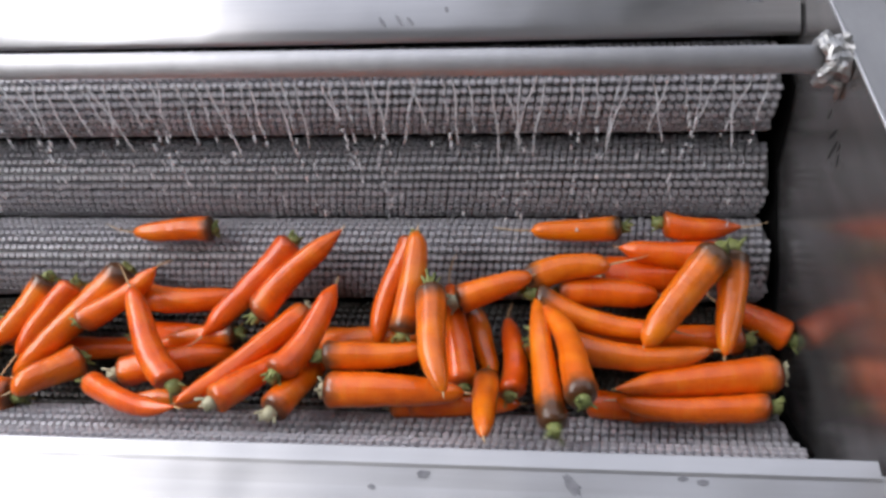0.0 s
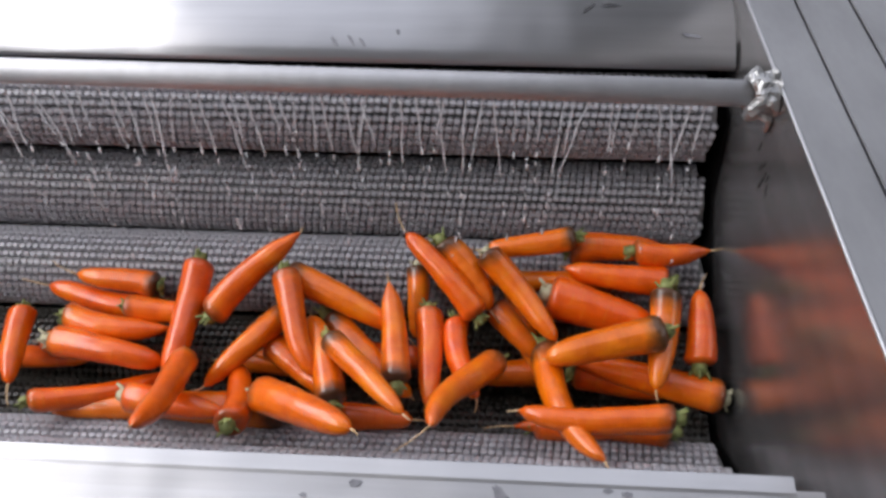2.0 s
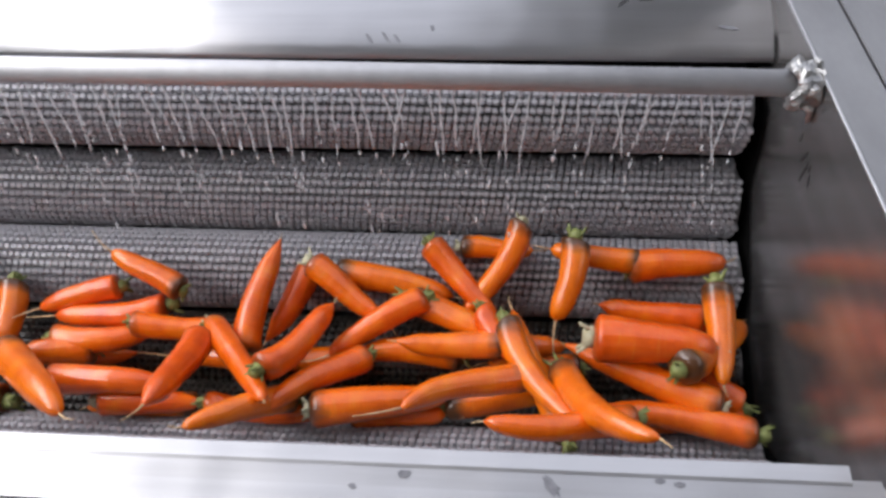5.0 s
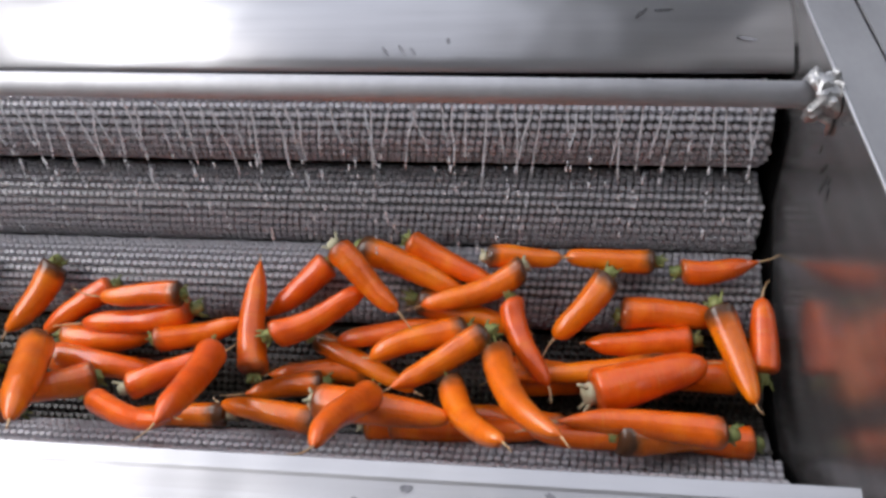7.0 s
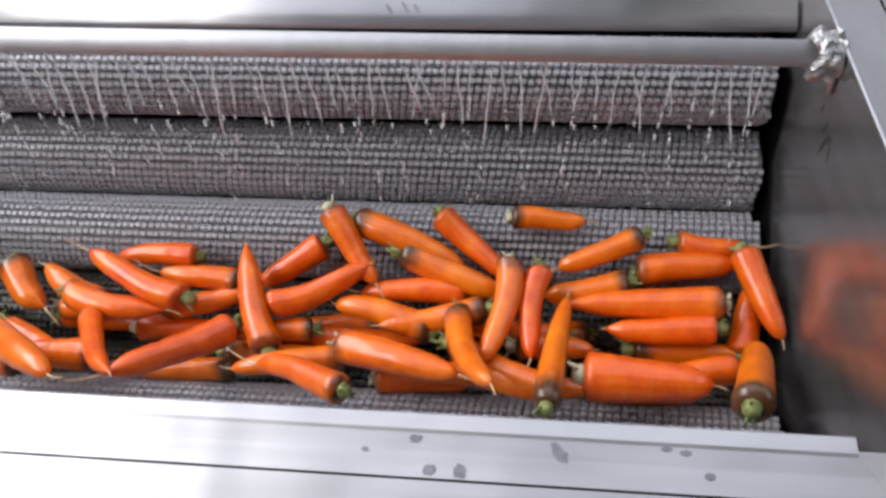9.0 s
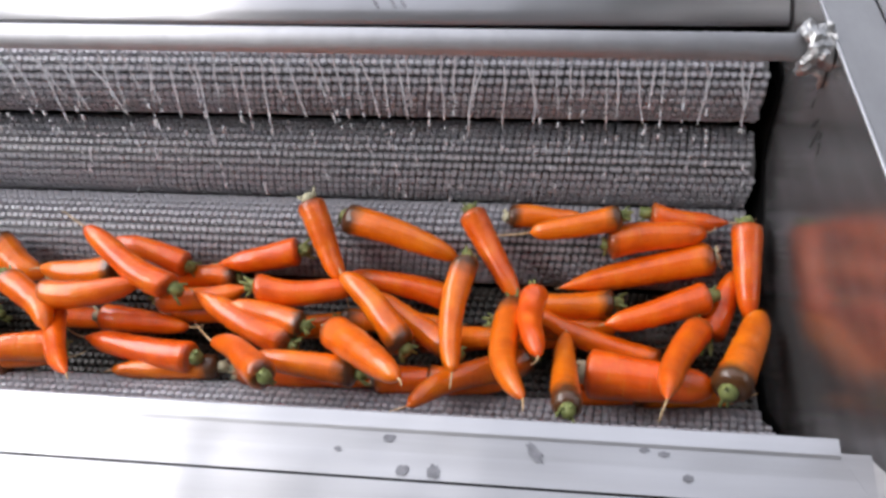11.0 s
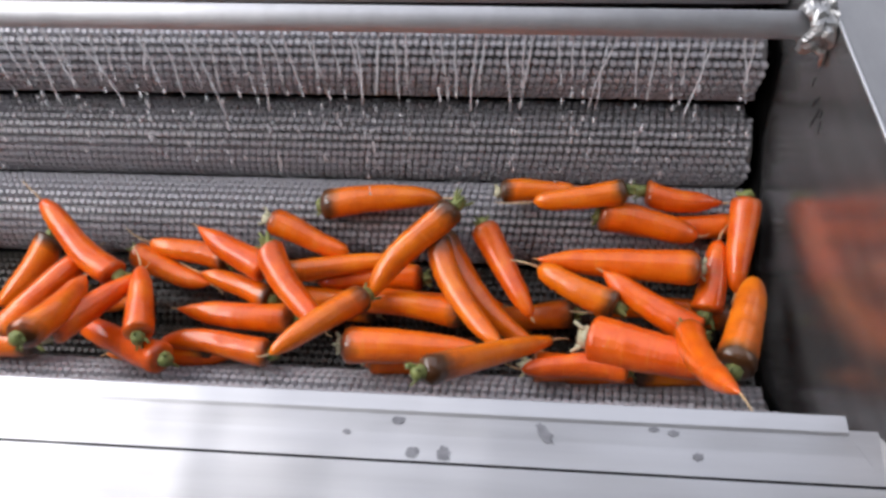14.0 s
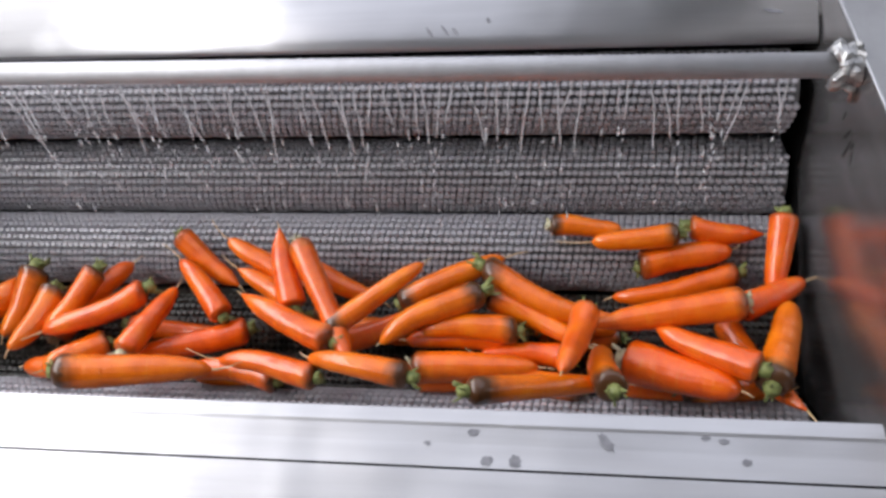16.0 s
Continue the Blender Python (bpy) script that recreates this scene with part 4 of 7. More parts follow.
    walk(carrots[10], [(0, lay(-0.917, 0.118, -0.232, 3, -171)), (0.5, lay(-0.922, 0.121, -0.231, -1, 178)), (1, lay(-0.907, 0.107, -0.214, -8, 151)), (1.25, lay(-0.868, 0.087, -0.226, -14, -165)), (1.5, lay(-0.830, 0.067, -0.239, -12, -121)), (1.75, lay(-0.755, 0.101, -0.249, -7, -151)), (2, lay(-0.680, 0.135, -0.259, -0, 180)), (2.5, lay(-0.914, 0.036, -0.250, -1, -177)), (3, lay(-0.914, 0.135, -0.259, -0, 180)), (3.5, lay(-0.914, 0.018, -0.244, -0, 180)), (4, lay(-0.914, 0.135, -0.259, -0, 180)), (5.25, lay(-0.849, 0.109, -0.254, -0, 179)), (6.5, lay(-0.785, 0.083, -0.249, -1, 178)), (7, lay(-0.770, 0.092, -0.267, 3, -169)), (7.2, lay(-0.762, 0.074, -0.247, -0, -179)), (7.6, lay(-0.780, 0.058, -0.236, -9, -152)), (8, lay(-0.791, 0.082, -0.238, -2, -155)), (9.25, lay(-0.784, 0.078, -0.214, -3, -175)), (10.5, lay(-0.778, 0.075, -0.190, -4, 165)), (11, lay(-0.769, 0.088, -0.192, -4, 167)), (11.5, lay(-0.757, 0.063, -0.173, -4, 165)), (12, lay(-0.772, 0.099, -0.213, -5, 161)), (12.5, lay(-0.792, 0.110, -0.234, -5, 163)), (13, lay(-0.811, 0.115, -0.211, -5, 164)), (13.5, lay(-0.820, 0.115, -0.224, -6, 159)), (14, lay(-0.828, 0.130, -0.223, -5, 162)), (14.5, lay(-0.840, 0.127, -0.224, -4, 167)), (15, lay(-0.882, 0.133, -0.209, -7, 155)), (15.5, lay(-0.894, 0.143, -0.203, -10, 150)), (16, lay(-0.900, 0.160, -0.193, -12, 150))])
    walk(carrots[11], [(0, lay(-0.945, 0.080, -0.243, 2, 16)), (0.5, lay(-0.961, 0.087, -0.245, 2, -9)), (1, lay(-0.951, 0.050, -0.206, -6, -34)), (1.5, lay(-0.948, 0.095, -0.237, -1, 3)), (2, lay(-0.951, 0.091, -0.204, 3, -9)), (2.5, lay(-0.995, 0.090, -0.247, 1, -2)), (3, lay(-0.964, 0.055, -0.199, -2, -21)), (3.5, lay(-0.986, 0.135, -0.253, -0, 0)), (4, lay(-1.006, 0.024, -0.211, -11, -25)), (5.25, lay(-0.981, 0.026, -0.196, -2, 7)), (6.5, lay(-0.956, 0.029, -0.180, 7, 39)), (7, lay(-1.053, 0.089, -0.225, 2, -7)), (7.2, lay(-1.045, 0.076, -0.218, 2, -6)), (7.6, lay(-1.048, 0.080, -0.204, 2, -6)), (8, lay(-1.043, 0.135, -0.253, -0, 0)), (9.25, lay(-1.088, 0.135, -0.253, -0, 0)), (10.5, lay(-1.133, 0.135, -0.253, -0, 0)), (11, lay(-0.863, 0.135, -0.253, -0, 0)), (11.5, lay(-1.073, 0.135, -0.253, -0, 0)), (12, lay(-1.043, 0.135, -0.253, -0, 0)), (12.5, lay(-0.833, 0.018, -0.238, -0, 0)), (13, lay(-1.089, 0.104, -0.193, -6, 22)), (13.5, lay(-1.114, 0.132, -0.215, -10, 36)), (14, lay(-1.098, 0.077, -0.185, -6, 59)), (14.5, lay(-1.135, 0.052, -0.183, 9, 68)), (15, lay(-1.182, 0.073, -0.200, 5, 59)), (15.5, lay(-1.163, 0.116, -0.186, -10, 37)), (16, lay(-1.225, 0.157, -0.226, -15, 49))])
    walk(carrots[12], [(0, lay(-0.972, -0.015, -0.198, -17, -23)), (0.5, lay(-1.017, 0.046, -0.233, -10, -26)), (1, lay(-1.026, 0.063, -0.259, -5, -15)), (1.5, lay(-0.993, 0.024, -0.222, 11, 26)), (2, lay(-0.945, 0.038, -0.232, 12, 28)), (2.5, lay(-0.919, -0.027, -0.154, -3, -7)), (3, lay(-0.931, -0.040, -0.131, -23, -40)), (3.5, lay(-0.964, -0.014, -0.160, -24, -43)), (4, lay(-0.664, 0.018, -0.247, -0, 0)), (5.25, lay(-0.772, 0.002, -0.222, -0, 0)), (6.5, lay(-0.880, -0.013, -0.198, -0, 0)), (7, lay(-0.929, -0.045, -0.148, -22, -23)), (7.2, lay(-0.958, -0.023, -0.162, -21, -28)), (7.6, lay(-0.966, -0.034, -0.143, -24, -38)), (8, lay(-0.979, -0.030, -0.133, -26, -46)), (9.25, lay(-1.015, -0.002, -0.164, -20, -53)), (10.5, lay(-1.052, 0.026, -0.195, -13, -58)), (11, lay(-1.064, 0.011, -0.186, -18, -54)), (11.5, lay(-1.078, 0.026, -0.203, -15, -61)), (12, lay(-1.103, 0.031, -0.217, -17, -54)), (12.5, lay(-1.131, -0.007, -0.199, -33, -66)), (12.75, lay(-1.236, 0.005, -0.223, -19, -30)), (13, lay(-1.341, 0.018, -0.247, -0, 0)), (13.5, lay(-1.311, 0.018, -0.247, -0, 0)), (14, lay(-0.891, 0.018, -0.247, -0, 0)), (14.5, lay(-1.191, 0.135, -0.261, -0, 0)), (15, lay(-1.071, 0.135, -0.261, -0, 0)), (15.5, lay(-1.011, 0.018, -0.247, -0, 0)), (16, lay(-1.131, 0.018, -0.247, -0, 0))])
    walk(carrots[13], [(0, lay(-0.817, 0.059, -0.196, -5, -130)), (0.5, lay(-0.825, 0.009, -0.145, -14, -130)), (1, lay(-0.797, -0.027, -0.123, -32, -98)), (1.5, lay(-0.816, 0.008, -0.146, -28, -93)), (2, lay(-0.807, -0.025, -0.129, -34, -84)), (2.5, lay(-0.833, -0.032, -0.135, -35, -78)), (3, lay(-0.811, 0.009, -0.126, -22, -99)), (3.5, lay(-0.821, 0.009, -0.134, -21, -101)), (4, lay(-0.818, -0.002, -0.130, -23, -88)), (5.25, lay(-0.781, 0.070, -0.186, -15, -44)), (6.5, lay(-0.745, 0.142, -0.241, 1, -4)), (7, lay(-0.478, 0.018, -0.242, -0, 0)), (7.2, lay(-1.004, 0.119, -0.235, -0, 0)), (7.6, lay(-0.748, 0.018, -0.242, -0, 0)), (8, lay(-0.748, 0.135, -0.257, -0, 0)), (9.25, lay(-0.643, 0.076, -0.249, -0, 0)), (10.5, lay(-0.538, 0.018, -0.242, -0, 0)), (11, lay(-0.688, 0.018, -0.242, -0, 0)), (11.5, lay(-0.885, 0.117, -0.233, -0, 0)), (12, lay(-0.748, 0.018, -0.242, -0, 0)), (12.5, lay(-0.748, 0.135, -0.257, -0, 0)), (13, lay(-0.748, 0.135, -0.257, -0, 0)), (13.5, lay(-0.628, 0.135, -0.257, -0, 0)), (14, lay(-0.535, 0.119, -0.236, -0, 0)), (14.5, lay(-0.748, 0.135, -0.257, -0, 0)), (15, lay(-0.868, 0.018, -0.242, -0, 0)), (15.5, lay(-0.807, 0.205, -0.204, 26, -45)), (16, lay(-0.781, 0.099, -0.155, 17, -61))])
    walk(carrots[14], [(0, lay(-0.793, 0.026, -0.193, 14, 51)), (0.5, lay(-0.812, 0.040, -0.233, 22, 64)), (1, lay(-0.798, 0.030, -0.229, 21, 61)), (1.25, lay(-0.814, 0.017, -0.217, 12, 28)), (1.5, lay(-0.829, 0.004, -0.205, -1, -2)), (2, lay(-0.819, 0.000, -0.199, -4, -10)), (2.5, lay(-0.795, -0.012, -0.193, -0, -1)), (3, lay(-0.845, -0.004, -0.198, -1, -2)), (3.5, lay(-0.908, 0.004, -0.209, -6, -14)), (4, lay(-0.927, 0.018, -0.241, -0, 0)), (5.25, lay(-0.919, 0.010, -0.221, 1, 2)), (6.5, lay(-0.912, 0.002, -0.202, 2, 3)), (7, lay(-0.923, 0.073, -0.208, -7, 24)), (7.2, lay(-0.958, 0.067, -0.265, 2, 5)), (7.6, lay(-0.958, 0.135, -0.255, -0, 0)), (8, lay(-0.929, 0.105, -0.258, -1, 3)), (9.25, lay(-0.946, 0.099, -0.252, -0, 1)), (10.5, lay(-0.963, 0.092, -0.247, 0, -1)), (11, lay(-0.981, 0.100, -0.244, 1, -4)), (11.5, lay(-0.981, 0.082, -0.228, 2, -7)), (12, lay(-1.009, 0.097, -0.245, 0, -2)), (12.5, lay(-1.033, 0.099, -0.245, -0, 1)), (13, lay(-1.038, 0.097, -0.241, -3, 12)), (13.5, lay(-0.994, 0.027, -0.163, 14, 55)), (14, lay(-1.000, 0.040, -0.163, 8, 58)), (14.25, lay(-1.018, 0.049, -0.171, 11, 87)), (14.5, lay(-1.036, 0.059, -0.179, 12, 116)), (15, lay(-1.063, 0.086, -0.203, 2, 71)), (15.5, lay(-1.066, 0.089, -0.201, 2, 77)), (16, lay(-1.080, 0.087, -0.191, 3, 74))])
    walk(carrots[15], [(0, lay(-0.721, 0.087, -0.166, -4, 67)), (0.5, lay(-0.715, 0.052, -0.158, 5, 61)), (0.75, lay(-0.716, 0.011, -0.157, 20, 85)), (1, lay(-0.716, -0.030, -0.156, 31, 114)), (1.5, lay(-0.723, -0.022, -0.158, 32, 107)), (2, lay(-0.733, 0.022, -0.203, 25, 102)), (2.5, lay(-0.666, 0.022, -0.138, 21, 88)), (3, lay(-0.639, -0.054, -0.167, 39, 60)), (3.5, lay(-0.705, 0.006, -0.152, 22, 69)), (4, lay(-0.704, 0.037, -0.146, 21, 84)), (5.25, lay(-0.700, 0.094, -0.156, 6, 53)), (6.5, lay(-0.696, 0.151, -0.166, -10, 23)), (7, lay(-0.711, 0.164, -0.174, -12, 28)), (7.2, lay(-0.698, 0.183, -0.177, -13, 24)), (7.6, lay(-0.695, 0.135, -0.170, -10, 32)), (8, lay(-0.706, 0.132, -0.171, -10, 33)), (9.25, lay(-0.717, 0.135, -0.185, -7, 22)), (10.5, lay(-0.728, 0.139, -0.198, -3, 12)), (11, lay(-0.715, 0.132, -0.189, -1, 2)), (11.5, lay(-0.706, 0.118, -0.181, -2, 6)), (12, lay(-0.716, 0.112, -0.184, 1, -4)), (12.5, lay(-0.730, 0.127, -0.202, 5, -17)), (13, lay(-0.723, 0.116, -0.202, 8, -29)), (13.5, lay(-0.729, 0.121, -0.212, 6, -19)), (14, lay(-0.719, 0.081, -0.168, 11, -51)), (14.5, lay(-0.720, 0.041, -0.162, -6, -50)), (15, lay(-0.740, 0.053, -0.163, 0, -56)), (15.5, lay(-0.756, 0.069, -0.197, 15, -65)), (15.75, lay(-0.734, 0.087, -0.214, 7, -23)), (16, lay(-0.711, 0.104, -0.231, -5, 17))])
    walk(carrots[16], [(0, lay(-0.732, 0.023, -0.204, 16, 69)), (0.25, lay(-0.693, 0.020, -0.197, 13, 41)), (0.5, lay(-0.655, 0.017, -0.190, 6, 13)), (1, lay(-0.640, 0.039, -0.231, -5, -12)), (1.5, lay(-0.657, 0.064, -0.229, -5, -27)), (2, lay(-0.657, 0.090, -0.232, 3, -36)), (2.5, lay(-0.659, 0.135, -0.255, -0, 0)), (3, lay(-0.449, 0.135, -0.255, -0, 0)), (3.5, lay(-0.659, 0.018, -0.240, -0, 0)), (4, lay(-0.670, 0.177, -0.177, 16, -33)), (5.25, lay(-0.651, 0.190, -0.171, 18, -32)), (6.5, lay(-0.631, 0.204, -0.166, 19, -32)), (7, lay(-0.644, 0.199, -0.132, 24, -37)), (7.2, lay(-0.632, 0.210, -0.136, 25, -40)), (7.6, lay(-0.652, 0.206, -0.158, 25, -43)), (8, lay(-0.664, 0.203, -0.159, 25, -45)), (9.25, lay(-0.677, 0.200, -0.157, 27, -51)), (10.5, lay(-0.690, 0.196, -0.156, 28, -58)), (11, lay(-0.698, 0.206, -0.158, 30, -60)), (11.5, lay(-0.683, 0.166, -0.132, 26, -55)), (12, lay(-0.707, 0.202, -0.161, 25, -48)), (12.5, lay(-0.712, 0.214, -0.169, 27, -48)), (13, lay(-0.721, 0.236, -0.181, 5, -7)), (13.5, lay(-0.717, 0.217, -0.195, 13, -19)), (14, lay(-0.726, 0.211, -0.199, 12, -17)), (14.5, lay(-0.733, 0.215, -0.196, 11, -16)), (15, lay(-0.742, 0.202, -0.205, -2, 3)), (15.5, lay(-0.740, 0.166, -0.199, -1, 2)), (16, lay(-0.795, 0.201, -0.226, 12, -17))])
    walk(carrots[17], [(0, lay(-0.621, 0.062, -0.188, -0, 7)), (0.25, lay(-0.580, 0.068, -0.204, 4, 51)), (0.5, lay(-0.539, 0.074, -0.221, 6, 96)), (1, lay(-0.514, 0.090, -0.176, -2, 94)), (1.5, lay(-0.516, 0.100, -0.162, -10, 91)), (2, lay(-0.519, 0.119, -0.172, -15, 99)), (2.5, lay(-0.536, 0.124, -0.193, -11, 117)), (3, lay(-0.538, 0.107, -0.191, -6, 128)), (3.5, lay(-0.503, 0.089, -0.181, -12, 134)), (4, lay(-0.493, 0.109, -0.206, -7, 155)), (5.25, lay(-0.487, 0.104, -0.183, 2, -174)), (6.5, lay(-0.481, 0.100, -0.159, 10, -143)), (7, lay(-0.524, 0.091, -0.183, 5, -144)), (7.2, lay(-0.498, 0.099, -0.160, 12, -134)), (7.6, lay(-0.529, 0.090, -0.182, 10, -144)), (8, lay(-0.534, 0.091, -0.176, 10, -141)), (9.25, lay(-0.544, 0.097, -0.204, 2, 178)), (10.5, lay(-0.554, 0.104, -0.232, -7, 138)), (11, lay(-0.555, 0.106, -0.220, -9, 147)), (11.5, lay(-0.545, 0.129, -0.236, -7, 157)), (12, lay(-0.592, 0.155, -0.237, -1, 176)), (12.5, lay(-0.556, 0.136, -0.192, 12, -143)), (13, lay(-0.548, 0.090, -0.204, 13, -113)), (13.25, lay(-0.521, 0.054, -0.222, 8, -147)), (13.5, lay(-0.494, 0.018, -0.241, -0, 180)), (14, lay(-0.554, 0.018, -0.241, -0, 180)), (14.5, lay(-0.581, 0.123, -0.240, -0, 180)), (15, lay(-0.554, 0.135, -0.255, -0, 180)), (15.5, lay(-0.554, 0.135, -0.255, -0, 180)), (16, lay(-0.552, 0.125, -0.242, -0, 180))])
    walk(carrots[18], [(0, lay(-0.595, 0.008, -0.197, 0, 0)), (0.5, lay(-0.594, -0.041, -0.151, 11, 10)), (1, lay(-0.567, -0.074, -0.106, 19, 17)), (1.5, lay(-0.607, -0.063, -0.109, 1, 1)), (2, lay(-0.622, -0.042, -0.132, -25, -34)), (2.25, lay(-0.626, -0.040, -0.146, -8, -5)), (2.5, lay(-0.630, -0.038, -0.159, 12, 21)), (3, lay(-0.631, -0.043, -0.125, 28, 47)), (3.5, lay(-0.606, 0.021, -0.214, 5, 12)), (4, lay(-0.592, 0.022, -0.221, 9, 21)), (5.25, lay(-0.581, 0.002, -0.193, 5, 11)), (6.5, lay(-0.570, -0.019, -0.165, 1, 2)), (7, lay(-0.596, 0.000, -0.176, -3, -7)), (7.2, lay(-0.563, 0.055, -0.258, -3, -7)), (7.6, lay(-0.587, -0.010, -0.182, -4, -9)), (8, lay(-0.572, 0.009, -0.189, -3, -7)), (9.25, lay(-0.589, 0.009, -0.173, -14, -26)), (10.5, lay(-0.605, 0.008, -0.158, -24, -47)), (11, lay(-0.600, -0.009, -0.139, -26, -47)), (11.5, lay(-0.586, -0.009, -0.140, -25, -47)), (12, lay(-0.596, 0.021, -0.176, -18, -39)), (12.5, lay(-0.575, -0.014, -0.141, -22, -37)), (13, lay(-0.577, -0.016, -0.167, 2, 5)), (13.5, lay(-0.570, 0.049, -0.227, 8, 23)), (14, lay(-0.540, 0.004, -0.186, 0, 0)), (14.5, lay(-0.537, -0.017, -0.149, -3, -7)), (15, lay(-0.555, -0.041, -0.136, -16, -20)), (15.5, lay(-0.561, -0.052, -0.124, -7, -9)), (16, lay(-0.544, 0.031, -0.222, 1, 3))])
    walk(carrots[19], [(0, lay(-0.659, 0.114, -0.231, -2, 7)), (0.5, lay(-0.655, 0.187, -0.237, 8, -11)), (1, lay(-0.587, 0.162, -0.188, 7, -13)), (1.5, lay(-0.601, 0.167, -0.181, 7, -16)), (2, lay(-0.605, 0.175, -0.167, 12, -22)), (2.5, lay(-0.634, 0.182, -0.184, 15, -32)), (3, lay(-0.627, 0.159, -0.163, 20, -49)), (3.5, lay(-0.621, 0.170, -0.216, 17, -42)), (4, lay(-0.593, 0.211, -0.200, -1, 1)), (5.25, lay(-0.585, 0.223, -0.189, 9, -12)), (6.5, lay(-0.577, 0.234, -0.178, 18, -27)), (7, lay(-0.583, 0.254, -0.166, 13, -19)), (7.2, lay(-0.584, 0.242, -0.158, 20, -30)), (7.6, lay(-0.593, 0.244, -0.174, 17, -25)), (8, lay(-0.596, 0.244, -0.174, 14, -20)), (9.25, lay(-0.586, 0.209, -0.159, 12, -18)), (10.5, lay(-0.577, 0.175, -0.144, 11, -15)), (11, lay(-0.583, 0.226, -0.161, 10, -15)), (11.5, lay(-0.576, 0.240, -0.151, 5, -6)), (12, lay(-0.571, 0.240, -0.150, 3, -4)), (12.5, lay(-0.580, 0.251, -0.143, 4, -5)), (13, lay(-0.606, 0.253, -0.141, -2, 2)), (13.5, lay(-0.597, 0.244, -0.135, 4, -6)), (14, lay(-0.615, 0.262, -0.162, -3, 4)), (14.5, lay(-0.604, 0.237, -0.152, -3, 4)), (15, lay(-0.594, 0.213, -0.160, -13, 18)), (15.5, lay(-0.571, 0.183, -0.156, -7, 9)), (16, lay(-0.592, 0.192, -0.204, -12, 23))])
    walk(carrots[20], [(0, lay(-0.611, 0.168, -0.172, 30, -110)), (0.5, lay(-0.617, 0.200, -0.199, 28, -114)), (1, lay(-0.671, 0.157, -0.226, 21, -96)), (1.5, lay(-0.665, 0.114, -0.159, 20, -77)), (2, lay(-0.659, 0.114, -0.151, 20, -67)), (2.5, lay(-0.712, 0.091, -0.178, 3, -108)), (3, lay(-0.702, 0.077, -0.187, -3, -122)), (3.25, lay(-0.613, 0.106, -0.222, -2, -151)), (3.5, lay(-0.525, 0.135, -0.256, -0, 180)), (4, lay(-0.686, 0.034, -0.198, -14, -130)), (5.25, lay(-0.669, 0.034, -0.184, -11, -137)), (6.5, lay(-0.652, 0.034, -0.170, -9, -144)), (7, lay(-0.629, -0.058, -0.105, -32, -104)), (7.2, lay(-0.650, -0.034, -0.145, -33, -102)), (7.4, lay(-0.652, -0.058, -0.129, -27, -135)), (7.6, lay(-0.653, -0.081, -0.112, -14, -164)), (8, lay(-0.668, -0.051, -0.141, 15, 166)), (9.25, lay(-0.715, -0.041, -0.148, 21, 152)), (10.5, lay(-0.761, -0.030, -0.154, 25, 136)), (11, lay(-0.775, -0.010, -0.159, 25, 140)), (11.5, lay(-0.824, 0.035, -0.202, 8, 158)), (12, lay(-0.812, -0.016, -0.188, -1, -177)), (12.5, lay(-0.815, -0.012, -0.185, -2, -175)), (13, lay(-0.831, 0.013, -0.219, -2, -175)), (13.5, lay(-0.814, 0.003, -0.154, 15, 145)), (14, lay(-0.832, 0.019, -0.222, 2, 175)), (14.5, lay(-0.833, -0.001, -0.214, -4, -172)), (15, lay(-0.864, 0.001, -0.214, -3, -173)), (15.5, lay(-0.854, -0.006, -0.191, 1, 178)), (16, lay(-0.859, 0.001, -0.190, 5, 168))])
    walk(carrots[21], [(0, lay(-0.578, 0.159, -0.142, -28, 84)), (0.5, lay(-0.603, 0.118, -0.206, -13, 98)), (1, lay(-0.620, 0.113, -0.165, -9, 112)), (1.5, lay(-0.620, 0.087, -0.171, -2, 117)), (2, lay(-0.617, 0.076, -0.179, -4, 110)), (2.5, lay(-0.587, 0.062, -0.219, 7, 133)), (3, lay(-0.590, 0.043, -0.226, 8, 156)), (3.5, lay(-0.556, 0.087, -0.237, -1, 155)), (4, lay(-0.559, 0.102, -0.243, -4, 167)), (5.25, lay(-0.548, 0.116, -0.212, 1, -177)), (6.5, lay(-0.538, 0.130, -0.182, 6, -161)), (7, lay(-0.562, 0.138, -0.196, 6, -162)), (7.2, lay(-0.561, 0.093, -0.195, 10, -142)), (7.6, lay(-0.570, 0.121, -0.227, 5, -162)), (8, lay(-0.620, 0.104, -0.216, 2, -172)), (9.25, lay(-0.616, 0.106, -0.200, -6, 158)), (10.5, lay(-0.612, 0.109, -0.184, -13, 126)), (11, lay(-0.606, 0.098, -0.179, -12, 135)), (11.5, lay(-0.577, 0.072, -0.165, -7, 148)), (12, lay(-0.605, 0.122, -0.237, -3, 171)), (12.5, lay(-0.603, 0.116, -0.227, -1, 176)), (13, lay(-0.590, 0.100, -0.235, -0, 179)), (13.5, lay(-0.583, 0.121, -0.225, 1, -178)), (14, lay(-0.552, 0.097, -0.217, -1, 176)), (14.5, lay(-0.566, 0.088, -0.199, -0, 179)), (15, lay(-0.585, 0.100, -0.229, 2, -172)), (15.5, lay(-0.596, 0.078, -0.193, 3, -170)), (16, lay(-0.556, 0.091, -0.201, 0, -179))])
